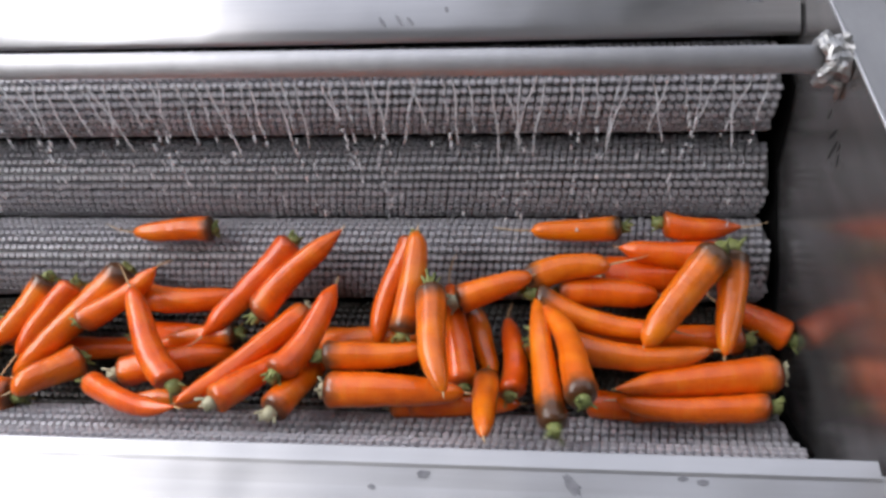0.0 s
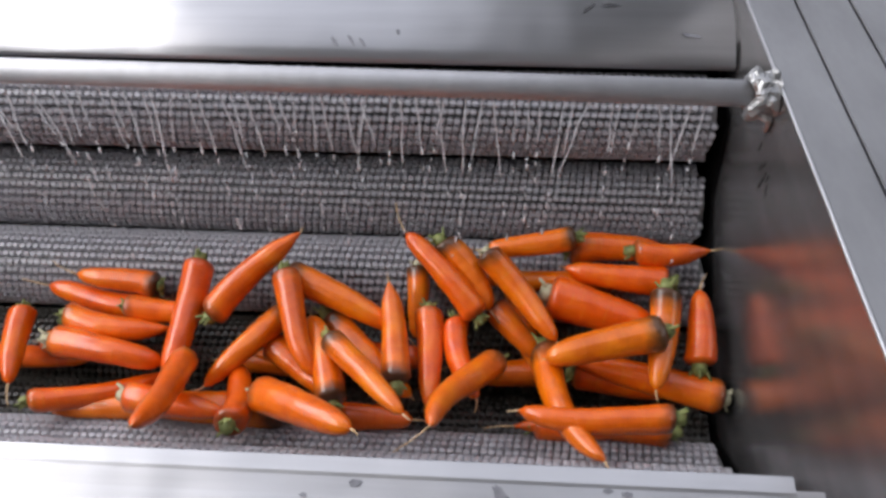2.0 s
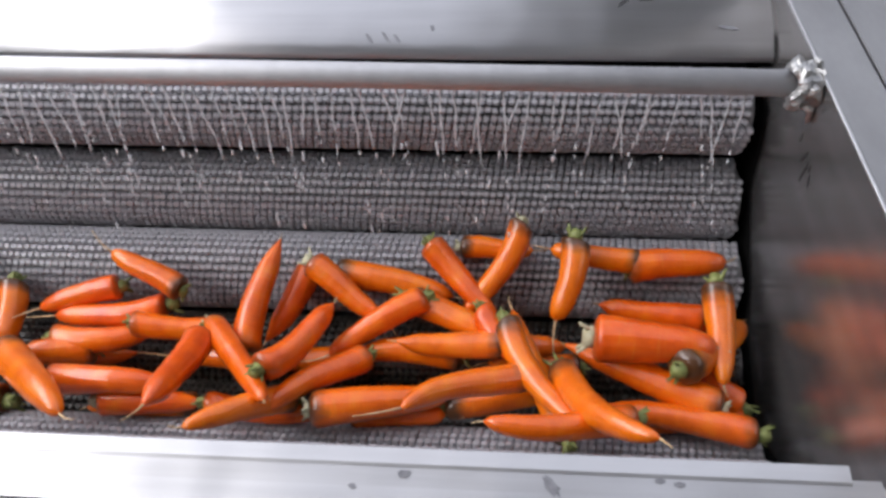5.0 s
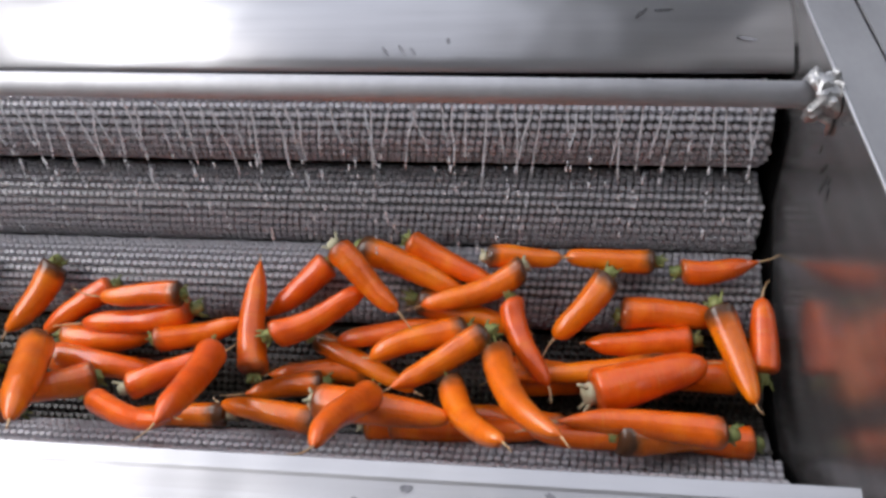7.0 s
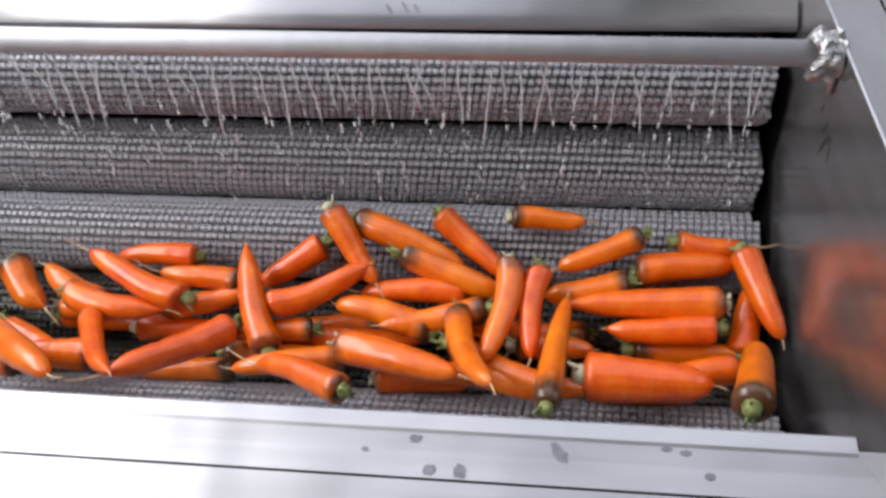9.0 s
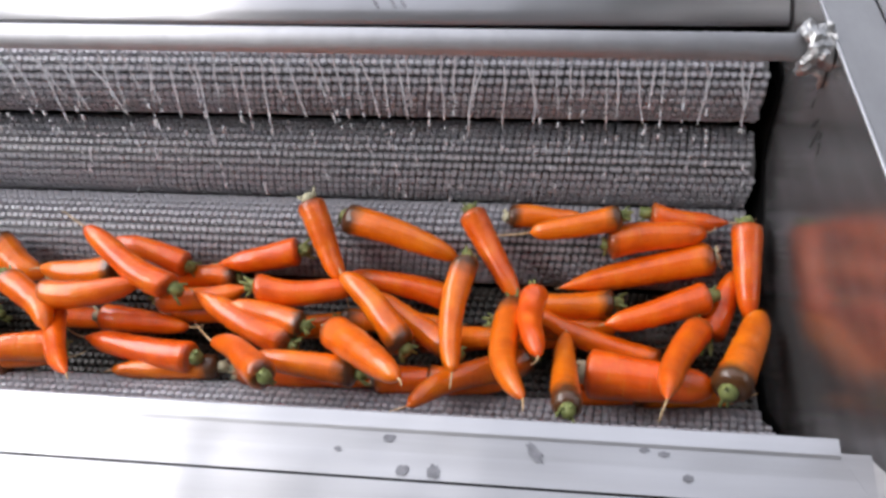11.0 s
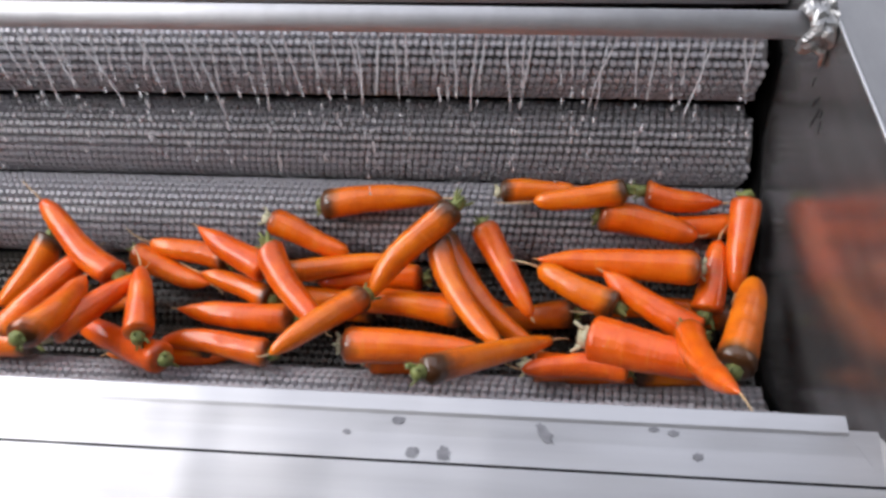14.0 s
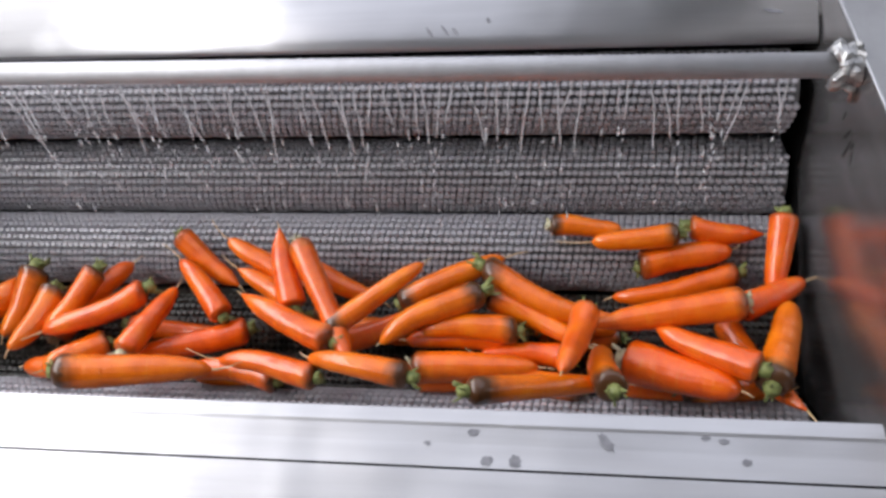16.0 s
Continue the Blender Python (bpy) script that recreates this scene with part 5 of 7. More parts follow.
    walk(carrots[22], [(0, lay(-0.537, 0.050, -0.124, -3, -80)), (0.5, lay(-0.556, 0.086, -0.183, -3, -76)), (1, lay(-0.558, 0.013, -0.115, -16, -62)), (1.5, lay(-0.572, 0.038, -0.142, -5, -55)), (2, lay(-0.559, 0.103, -0.209, 11, -41)), (2.5, lay(-0.476, 0.106, -0.201, 10, -69)), (3, lay(-0.482, 0.101, -0.201, 6, -68)), (3.5, lay(-0.489, 0.115, -0.200, 10, -35)), (4, lay(-0.483, 0.137, -0.213, 8, -27)), (5.25, lay(-0.475, 0.162, -0.193, 7, -18)), (6.5, lay(-0.467, 0.187, -0.173, 6, -8)), (7, lay(-0.487, 0.199, -0.208, 8, -11)), (7.2, lay(-0.499, 0.206, -0.163, 19, -28)), (7.6, lay(-0.507, 0.189, -0.158, 19, -28)), (8, lay(-0.513, 0.193, -0.148, 18, -27)), (9.25, lay(-0.515, 0.164, -0.201, 9, -13)), (10.5, lay(-0.517, 0.135, -0.254, -0, 0)), (11, lay(-0.337, 0.135, -0.254, -0, 0)), (11.5, lay(-0.517, 0.245, -0.183, -0, 0)), (12, lay(-0.517, 0.245, -0.183, -0, 0)), (12.5, lay(-0.277, 0.245, -0.183, -0, 0)), (12.75, lay(-0.389, 0.198, -0.168, 19, -46)), (13, lay(-0.502, 0.150, -0.153, 26, -98)), (13.5, lay(-0.514, 0.123, -0.143, 22, -111)), (14, lay(-0.556, 0.152, -0.149, 20, -133)), (14.5, lay(-0.578, 0.147, -0.154, 12, -153)), (15, lay(-0.599, 0.124, -0.155, 9, -154)), (15.5, lay(-0.603, 0.098, -0.159, 7, -155)), (16, lay(-0.616, 0.098, -0.176, 8, -151))])
    walk(carrots[23], [(0, lay(-0.514, 0.113, -0.200, -11, 100)), (0.5, lay(-0.524, 0.127, -0.225, -12, 103)), (1, lay(-0.468, 0.170, -0.193, -11, 152)), (1.5, lay(-0.458, 0.162, -0.126, -20, 142)), (2, lay(-0.452, 0.213, -0.143, -25, 138)), (2.5, lay(-0.490, 0.242, -0.149, -19, 152)), (3, lay(-0.523, 0.229, -0.137, -19, 152)), (3.5, lay(-0.567, 0.168, -0.145, -0, 179)), (4, lay(-0.584, 0.132, -0.165, 17, -135)), (5.25, lay(-0.608, 0.138, -0.192, 10, -153)), (6.5, lay(-0.632, 0.145, -0.219, 3, -170)), (7, lay(-0.613, 0.168, -0.223, 2, -174)), (7.2, lay(-0.613, 0.155, -0.195, 2, -174)), (7.6, lay(-0.563, 0.164, -0.208, 6, -165)), (8, lay(-0.584, 0.155, -0.199, 9, -160)), (9.25, lay(-0.573, 0.155, -0.205, -3, 173)), (10.5, lay(-0.562, 0.154, -0.211, -14, 146)), (11, lay(-0.589, 0.188, -0.235, -6, 171)), (11.5, lay(-0.573, 0.187, -0.215, -10, 162)), (12, lay(-0.596, 0.174, -0.200, -3, 175)), (12.5, lay(-0.603, 0.183, -0.217, 3, -174)), (13, lay(-0.587, 0.149, -0.230, 6, -160)), (13.5, lay(-0.590, 0.128, -0.177, 5, -164)), (14, lay(-0.629, 0.170, -0.246, 1, -176)), (14.5, lay(-0.614, 0.136, -0.219, 3, -171)), (15, lay(-0.639, 0.124, -0.235, 6, -158)), (15.5, lay(-0.621, 0.079, -0.223, -0, 179)), (16, lay(-0.575, 0.090, -0.229, 0, -179))])
    walk(carrots[24], [(0, lay(-0.476, 0.113, -0.228, 6, -71)), (0.5, lay(-0.484, 0.068, -0.184, -4, -81)), (1, lay(-0.464, 0.047, -0.180, -17, -87)), (1.5, lay(-0.473, 0.076, -0.191, -5, -88)), (2, lay(-0.491, 0.204, -0.202, 33, -87)), (2.5, lay(-0.511, 0.210, -0.220, 33, -65)), (3, lay(-0.527, 0.212, -0.219, 26, -42)), (3.5, lay(-0.456, 0.217, -0.194, 30, -53)), (3.75, lay(-0.443, 0.247, -0.183, 16, -24)), (4, lay(-0.431, 0.278, -0.173, -1, 1)), (5.25, lay(-0.427, 0.282, -0.169, 1, -1)), (6.5, lay(-0.424, 0.286, -0.165, 3, -4)), (7, lay(-0.409, 0.265, -0.142, -1, 1)), (7.2, lay(-0.397, 0.265, -0.143, -4, 5)), (7.6, lay(-0.397, 0.257, -0.153, 0, -0)), (8, lay(-0.387, 0.273, -0.155, 0, -0)), (9.25, lay(-0.372, 0.270, -0.157, 0, -1)), (10.5, lay(-0.357, 0.268, -0.158, 1, -1)), (11, lay(-0.361, 0.271, -0.157, -1, 1)), (11.5, lay(-0.354, 0.272, -0.156, 1, -1)), (12, lay(-0.367, 0.268, -0.158, -3, 4)), (12.5, lay(-0.363, 0.272, -0.155, -2, 3)), (13, lay(-0.364, 0.278, -0.151, -2, 3)), (13.5, lay(-0.370, 0.276, -0.153, -2, 3)), (14, lay(-0.371, 0.278, -0.150, -3, 3)), (14.5, lay(-0.377, 0.280, -0.148, -3, 4)), (15, lay(-0.384, 0.248, -0.131, -1, 1)), (15.5, lay(-0.385, 0.274, -0.154, -1, 1)), (16, lay(-0.372, 0.270, -0.157, 1, -2))])
    walk(carrots[25], [(0, lay(-0.458, 0.154, -0.148, -10, 17)), (0.5, lay(-0.467, 0.163, -0.190, -2, 6)), (1, lay(-0.393, 0.188, -0.211, 12, -21)), (1.5, lay(-0.373, 0.140, -0.147, 17, -39)), (2, lay(-0.337, 0.165, -0.220, 17, -45)), (2.5, lay(-0.348, 0.172, -0.213, 25, -99)), (3, lay(-0.370, 0.204, -0.182, 30, -54)), (3.5, lay(-0.380, 0.122, -0.203, 17, -89)), (3.75, lay(-0.379, 0.129, -0.229, 12, -43)), (4, lay(-0.379, 0.135, -0.255, -0, 0)), (5.25, lay(-0.379, 0.130, -0.210, -1, 2)), (6.5, lay(-0.379, 0.125, -0.166, -1, 4)), (7, lay(-0.378, 0.121, -0.237, -0, 0)), (7.2, lay(-0.378, 0.018, -0.240, -0, 0)), (7.6, lay(-0.379, -0.009, -0.198, -0, 0)), (8, lay(-0.350, 0.105, -0.215, -0, 0)), (9.25, lay(-0.364, 0.055, -0.218, -0, 0)), (10.5, lay(-0.378, 0.004, -0.220, -0, 0)), (11, lay(-0.468, 0.018, -0.240, -0, 0)), (11.5, lay(-0.438, 0.018, -0.240, -0, 0)), (12, lay(-0.378, 0.018, -0.240, -0, 0)), (12.5, lay(-0.288, 0.018, -0.240, -0, 0)), (13, lay(-0.378, 0.018, -0.240, -0, 0)), (13.5, lay(-0.319, 0.008, -0.225, -0, 0)), (14, lay(-0.319, 0.008, -0.226, -0, 0)), (14.5, lay(-0.408, 0.134, -0.254, -0, 0)), (15, lay(-0.379, -0.004, -0.207, -0, 0)), (15.5, lay(-0.378, 0.129, -0.247, -0, 0)), (16, lay(-0.378, 0.134, -0.254, -0, 0))])
    walk(carrots[26], [(0, lay(-0.354, 0.194, -0.154, -8, 11)), (0.5, lay(-0.374, 0.228, -0.167, 2, -3)), (1, lay(-0.384, 0.260, -0.157, 8, -11)), (1.5, lay(-0.424, 0.284, -0.166, 14, -16)), (2, lay(-0.413, 0.223, -0.153, 28, -46)), (2.5, lay(-0.390, 0.288, -0.164, 2, -2)), (3, lay(-0.397, 0.280, -0.170, 5, -5)), (3.5, lay(-0.368, 0.227, -0.207, 31, -57)), (4, lay(-0.335, 0.200, -0.143, 35, -79)), (5.25, lay(-0.317, 0.197, -0.146, 33, -114)), (6.5, lay(-0.299, 0.193, -0.148, 22, -144)), (7, lay(-0.318, 0.197, -0.177, 23, -133)), (7.2, lay(-0.318, 0.191, -0.181, 21, -137)), (7.6, lay(-0.324, 0.179, -0.187, 18, -140)), (8, lay(-0.315, 0.176, -0.188, 9, -167)), (9.25, lay(-0.313, 0.163, -0.207, 6, -170)), (10.5, lay(-0.312, 0.151, -0.225, 2, -173)), (11, lay(-0.318, 0.156, -0.227, 1, -177)), (11.5, lay(-0.301, 0.189, -0.233, -10, 164)), (12, lay(-0.347, 0.212, -0.219, -14, 160)), (12.5, lay(-0.336, 0.132, -0.166, -14, 141)), (13, lay(-0.335, 0.131, -0.197, -10, 143)), (13.5, lay(-0.319, 0.129, -0.185, -8, 153)), (14, lay(-0.315, 0.114, -0.180, -7, 154)), (14.5, lay(-0.311, 0.129, -0.209, -9, 147)), (15, lay(-0.320, 0.089, -0.200, -0, 126)), (15.5, lay(-0.323, 0.028, -0.163, 12, 117)), (16, lay(-0.353, -0.007, -0.157, 30, 95))])
    walk(carrots[27], [(0, lay(-0.431, 0.077, -0.209, 6, 92)), (0.25, lay(-0.441, 0.028, -0.202, 4, 137)), (0.5, lay(-0.451, -0.022, -0.195, -1, -178)), (0.75, lay(-0.437, 0.009, -0.194, -12, -134)), (1, lay(-0.422, 0.041, -0.193, -17, -87)), (1.5, lay(-0.427, 0.055, -0.183, -9, -86)), (2, lay(-0.419, 0.095, -0.200, 0, -76)), (2.5, lay(-0.384, 0.061, -0.230, -12, -93)), (3, lay(-0.381, 0.084, -0.230, -1, -92)), (3.5, lay(-0.410, 0.042, -0.183, -6, -91)), (4, lay(-0.404, 0.103, -0.173, 6, -70)), (5.25, lay(-0.407, 0.100, -0.186, 7, -46)), (6.5, lay(-0.410, 0.098, -0.200, 6, -22)), (7, lay(-0.403, 0.133, -0.188, 18, -65)), (7.2, lay(-0.409, 0.155, -0.225, 20, -91)), (7.6, lay(-0.423, 0.123, -0.209, 17, -105)), (8, lay(-0.415, 0.108, -0.182, 20, -102)), (9.25, lay(-0.391, 0.098, -0.174, 12, -93)), (10.5, lay(-0.367, 0.087, -0.166, 5, -84)), (11, lay(-0.376, 0.058, -0.148, -15, -88)), (11.5, lay(-0.342, 0.091, -0.175, 3, -107)), (12, lay(-0.348, 0.096, -0.181, 2, -114)), (12.5, lay(-0.338, 0.044, -0.181, -5, -167)), (13, lay(-0.322, -0.025, -0.137, -17, -146)), (13.25, lay(-0.316, -0.022, -0.161, -5, -173)), (13.5, lay(-0.311, -0.019, -0.185, 9, 161)), (14, lay(-0.319, -0.006, -0.201, -2, -176)), (14.5, lay(-0.422, 0.026, -0.226, -1, -178)), (15, lay(-0.435, -0.010, -0.176, -0, -180)), (15.5, lay(-0.460, 0.043, -0.201, 4, 164)), (16, lay(-0.467, 0.067, -0.235, 1, 178))])
    walk(carrots[28], [(0, lay(-0.389, 0.036, -0.150, 8, 95)), (0.5, lay(-0.357, 0.046, -0.200, 7, 140)), (1, lay(-0.335, 0.070, -0.229, 6, 132)), (1.5, lay(-0.214, 0.135, -0.258, -0, 180)), (2, lay(-0.304, 0.245, -0.187, -0, 180)), (2.25, lay(-0.303, 0.144, -0.160, 3, 137)), (2.5, lay(-0.301, 0.043, -0.132, 5, 93)), (2.75, lay(-0.296, 0.035, -0.146, 7, 124)), (3, lay(-0.290, 0.026, -0.159, 7, 155)), (3.25, lay(-0.319, 0.039, -0.180, 9, 124)), (3.5, lay(-0.348, 0.051, -0.201, 9, 92)), (4, lay(-0.371, 0.060, -0.207, 5, 87)), (5.25, lay(-0.364, 0.063, -0.188, -2, 115)), (6.5, lay(-0.358, 0.066, -0.169, -9, 144)), (7, lay(-0.312, 0.111, -0.219, 2, -174)), (7.1, lay(-0.341, 0.086, -0.188, 0, 145)), (7.2, lay(-0.371, 0.060, -0.157, -2, 103)), (7.6, lay(-0.387, 0.044, -0.164, 8, 85)), (8, lay(-0.379, 0.047, -0.162, 7, 79)), (9.25, lay(-0.358, 0.014, -0.152, 18, 83)), (10.5, lay(-0.336, -0.019, -0.142, 29, 87)), (11, lay(-0.331, -0.008, -0.154, 31, 89)), (11.5, lay(-0.322, -0.003, -0.146, 29, 84)), (12, lay(-0.333, -0.006, -0.148, 31, 82)), (12.5, lay(-0.340, -0.026, -0.129, 28, 73)), (13, lay(-0.401, -0.010, -0.156, 28, 78)), (13.5, lay(-0.412, -0.011, -0.157, 28, 68)), (14, lay(-0.430, -0.025, -0.151, 27, 38)), (14.5, lay(-0.250, 0.245, -0.187, -0, 0)), (15, lay(-0.421, -0.077, -0.114, 10, 10)), (15.5, lay(-0.426, -0.080, -0.101, 4, 4)), (16, lay(-0.436, -0.056, -0.136, 22, 21))])
    walk(carrots[29], [(0, lay(-0.358, 0.039, -0.134, 17, 104)), (0.25, lay(-0.388, 0.015, -0.149, 11, 141)), (0.5, lay(-0.418, -0.009, -0.165, 2, 176)), (0.75, lay(-0.406, -0.029, -0.154, -17, -158)), (1, lay(-0.394, -0.049, -0.144, -32, -127)), (1.5, lay(-0.409, -0.017, -0.158, -29, -123)), (2, lay(-0.418, 0.014, -0.153, -25, -117)), (2.5, lay(-0.418, -0.015, -0.149, -36, -99)), (3, lay(-0.416, -0.022, -0.117, -30, -96)), (3.25, lay(-0.461, -0.030, -0.122, -26, -128)), (3.5, lay(-0.506, -0.038, -0.127, -15, -156)), (4, lay(-0.491, -0.018, -0.142, -27, -132)), (5.25, lay(-0.459, 0.007, -0.151, -16, -153)), (6.5, lay(-0.428, 0.033, -0.160, -3, -171)), (7, lay(-0.440, 0.041, -0.252, 0, 179)), (7.2, lay(-0.419, 0.016, -0.207, 1, 177)), (7.6, lay(-0.444, -0.007, -0.193, 4, 171)), (8, lay(-0.437, 0.008, -0.203, 2, 176)), (9.25, lay(-0.471, -0.004, -0.202, 3, 174)), (10.5, lay(-0.504, -0.016, -0.202, 4, 171)), (11, lay(-0.464, 0.004, -0.208, -15, -143)), (11.5, lay(-0.475, 0.028, -0.198, -13, -125)), (12, lay(-0.478, -0.036, -0.119, -34, -100)), (12.25, lay(-0.509, 0.046, -0.183, -21, -144)), (12.5, lay(-0.540, 0.128, -0.246, -0, 180)), (13, lay(-0.482, 0.135, -0.256, -0, 180)), (13.5, lay(-0.272, 0.245, -0.184, -0, 180)), (14, lay(-0.182, 0.135, -0.256, -0, 180)), (14.5, lay(-0.602, 0.245, -0.184, -0, 180)), (15, lay(-0.542, 0.018, -0.241, -0, 180)), (15.5, lay(-0.482, 0.018, -0.241, -0, 180)), (16, lay(-0.482, 0.018, -0.241, -0, 180))])
    walk(carrots[30], [(0, lay(-0.465, -0.036, -0.151, -35, -88)), (0.5, lay(-0.474, -0.091, -0.090, -37, -92)), (1, lay(-0.482, -0.010, -0.187, -34, -89)), (1.5, lay(-0.490, -0.020, -0.163, -36, -86)), (2, lay(-0.549, 0.024, -0.141, -8, -49)), (2.5, lay(-0.551, 0.031, -0.165, -19, -53)), (2.75, lay(-0.641, 0.024, -0.205, -11, -26)), (3, lay(-0.731, 0.018, -0.245, -0, 0)), (3.5, lay(-0.372, 0.113, -0.231, -0, 0)), (4, lay(-0.314, 0.006, -0.227, -0, 0)), (5.25, lay(-0.437, 0.055, -0.235, -4, 14)), (6.5, lay(-0.561, 0.104, -0.244, -8, 29)), (6.75, lay(-0.606, 0.119, -0.250, -1, 2)), (7, lay(-0.652, 0.134, -0.256, 7, -25)), (7.2, lay(-0.643, 0.131, -0.225, 4, -12)), (7.6, lay(-0.674, 0.145, -0.252, -3, 11)), (8, lay(-0.704, 0.018, -0.245, -0, 0)), (9.25, lay(-0.794, 0.076, -0.252, -0, 0)), (10.5, lay(-0.884, 0.135, -0.260, -0, 0)), (11, lay(-0.584, 0.135, -0.260, -0, 0)), (11.5, lay(-0.584, 0.135, -0.260, -0, 0)), (12, lay(-0.614, 0.135, -0.260, -0, 0)), (12.5, lay(-0.667, 0.003, -0.222, -0, 0)), (13, lay(-0.623, 0.128, -0.166, -6, 19)), (13.5, lay(-0.642, 0.145, -0.172, -7, 19)), (14, lay(-0.674, 0.169, -0.216, -3, 9)), (14.5, lay(-0.675, 0.145, -0.188, -7, 17)), (15, lay(-0.715, 0.169, -0.225, -3, 9)), (15.5, lay(-0.711, 0.144, -0.226, -3, 9)), (16, lay(-0.700, 0.112, -0.152, -12, 37))])
    walk(carrots[31], [(0, lay(-0.337, 0.274, -0.154, 1, -178)), (0.5, lay(-0.334, 0.273, -0.155, 1, -178)), (1, lay(-0.327, 0.234, -0.110, 1, -179)), (1.5, lay(-0.342, 0.259, -0.119, 1, -179)), (2, lay(-0.319, 0.267, -0.130, 6, -173)), (2.5, lay(-0.317, 0.241, -0.132, 6, -172)), (3, lay(-0.310, 0.221, -0.122, 1, -179)), (3.5, lay(-0.317, 0.244, -0.152, 1, -178)), (4, lay(-0.271, 0.237, -0.149, -7, 171)), (5.25, lay(-0.279, 0.258, -0.150, -3, 176)), (6.5, lay(-0.287, 0.279, -0.150, 1, -179)), (7, lay(-0.278, 0.275, -0.153, -1, 178)), (7.2, lay(-0.267, 0.275, -0.153, 1, -179)), (7.6, lay(-0.264, 0.262, -0.162, -5, 173)), (8, lay(-0.282, 0.226, -0.189, 8, -168)), (9.25, lay(-0.294, 0.217, -0.165, 14, -160)), (10.5, lay(-0.305, 0.209, -0.142, 19, -152)), (11, lay(-0.317, 0.236, -0.137, 7, -170)), (11.5, lay(-0.321, 0.240, -0.142, 9, -167)), (12, lay(-0.311, 0.250, -0.151, 17, -156)), (12.5, lay(-0.301, 0.239, -0.152, 9, -167)), (13, lay(-0.296, 0.256, -0.148, 5, -173)), (13.5, lay(-0.303, 0.250, -0.156, 5, -173)), (14, lay(-0.310, 0.241, -0.125, 5, -173)), (14.5, lay(-0.302, 0.246, -0.126, 8, -169)), (15, lay(-0.309, 0.254, -0.148, 3, -176)), (15.5, lay(-0.310, 0.239, -0.138, 6, -171)), (16, lay(-0.295, 0.236, -0.148, 4, -175))])
    walk(carrots[32], [(0, lay(-0.150, 0.277, -0.152, 2, -2)), (0.5, lay(-0.131, 0.274, -0.153, 0, -0)), (1, lay(-0.112, 0.276, -0.152, 1, -2)), (1.5, lay(-0.117, 0.271, -0.139, -4, 5)), (2, lay(-0.102, 0.269, -0.143, -1, 2)), (2.5, lay(-0.160, 0.245, -0.187, -0, 0)), (3, lay(-0.160, 0.135, -0.258, -0, 0)), (3.5, lay(-0.160, 0.135, -0.258, -0, 0)), (4, lay(-0.160, 0.135, -0.258, -0, 0)), (5.25, lay(-0.137, 0.203, -0.208, 2, -2)), (6.5, lay(-0.114, 0.270, -0.157, 3, -4)), (7, lay(-0.114, 0.267, -0.159, -5, 7)), (7.2, lay(-0.102, 0.244, -0.176, -3, 5)), (7.6, lay(-0.108, 0.222, -0.192, 8, -12)), (8, lay(-0.105, 0.226, -0.189, 1, -2)), (9.25, lay(-0.124, 0.247, -0.174, 1, -2)), (10.5, lay(-0.144, 0.268, -0.158, 1, -1)), (11, lay(-0.146, 0.271, -0.156, 3, -4)), (11.5, lay(-0.149, 0.278, -0.151, 2, -3)), (12, lay(-0.137, 0.274, -0.154, 5, -6)), (12.5, lay(-0.141, 0.271, -0.156, -5, 7)), (13, lay(-0.138, 0.275, -0.153, -4, 6)), (13.5, lay(-0.144, 0.276, -0.153, -4, 5)), (14, lay(-0.152, 0.271, -0.156, 4, -6)), (14.5, lay(-0.146, 0.273, -0.155, -3, 4)), (15, lay(-0.155, 0.257, -0.167, 13, -19)), (15.5, lay(-0.155, 0.253, -0.150, -1, 1)), (16, lay(-0.149, 0.264, -0.162, 4, -5))])
    walk(carrots[33], [(0, lay(-0.196, 0.236, -0.165, -3, 176)), (0.5, lay(-0.166, 0.239, -0.162, -11, 164)), (1, lay(-0.191, 0.185, -0.117, -6, 172)), (1.5, lay(-0.192, 0.242, -0.159, -10, 165)), (2, lay(-0.189, 0.236, -0.163, -4, 175)), (2.5, lay(-0.173, 0.224, -0.165, -1, 178)), (3, lay(-0.177, 0.197, -0.162, 2, -177)), (3.5, lay(-0.177, 0.199, -0.205, -14, 158)), (4, lay(-0.173, 0.196, -0.209, -10, 166)), (5.25, lay(-0.197, 0.192, -0.212, -3, 176)), (6.5, lay(-0.221, 0.187, -0.216, 4, -175)), (7, lay(-0.235, 0.170, -0.222, 1, -176)), (7.2, lay(-0.226, 0.120, -0.176, 1, -175)), (7.6, lay(-0.228, 0.131, -0.218, 1, -176)), (8, lay(-0.218, 0.082, -0.208, -2, 174)), (9.25, lay(-0.208, 0.108, -0.204, 2, -173)), (10.5, lay(-0.198, 0.134, -0.201, 6, -160)), (11, lay(-0.198, 0.128, -0.199, 5, -162)), (11.5, lay(-0.207, 0.135, -0.207, 5, -164)), (12, lay(-0.191, 0.127, -0.194, 4, -167)), (12.5, lay(-0.218, 0.117, -0.197, -2, 175)), (13, lay(-0.221, 0.124, -0.198, -3, 169)), (13.5, lay(-0.212, 0.119, -0.197, -5, 163)), (14, lay(-0.213, 0.091, -0.183, -9, 146)), (14.5, lay(-0.238, 0.071, -0.161, -7, 141)), (15, lay(-0.228, 0.070, -0.202, 6, 135)), (15.5, lay(-0.201, 0.047, -0.164, 2, 151)), (16, lay(-0.207, 0.031, -0.160, 7, 149))])
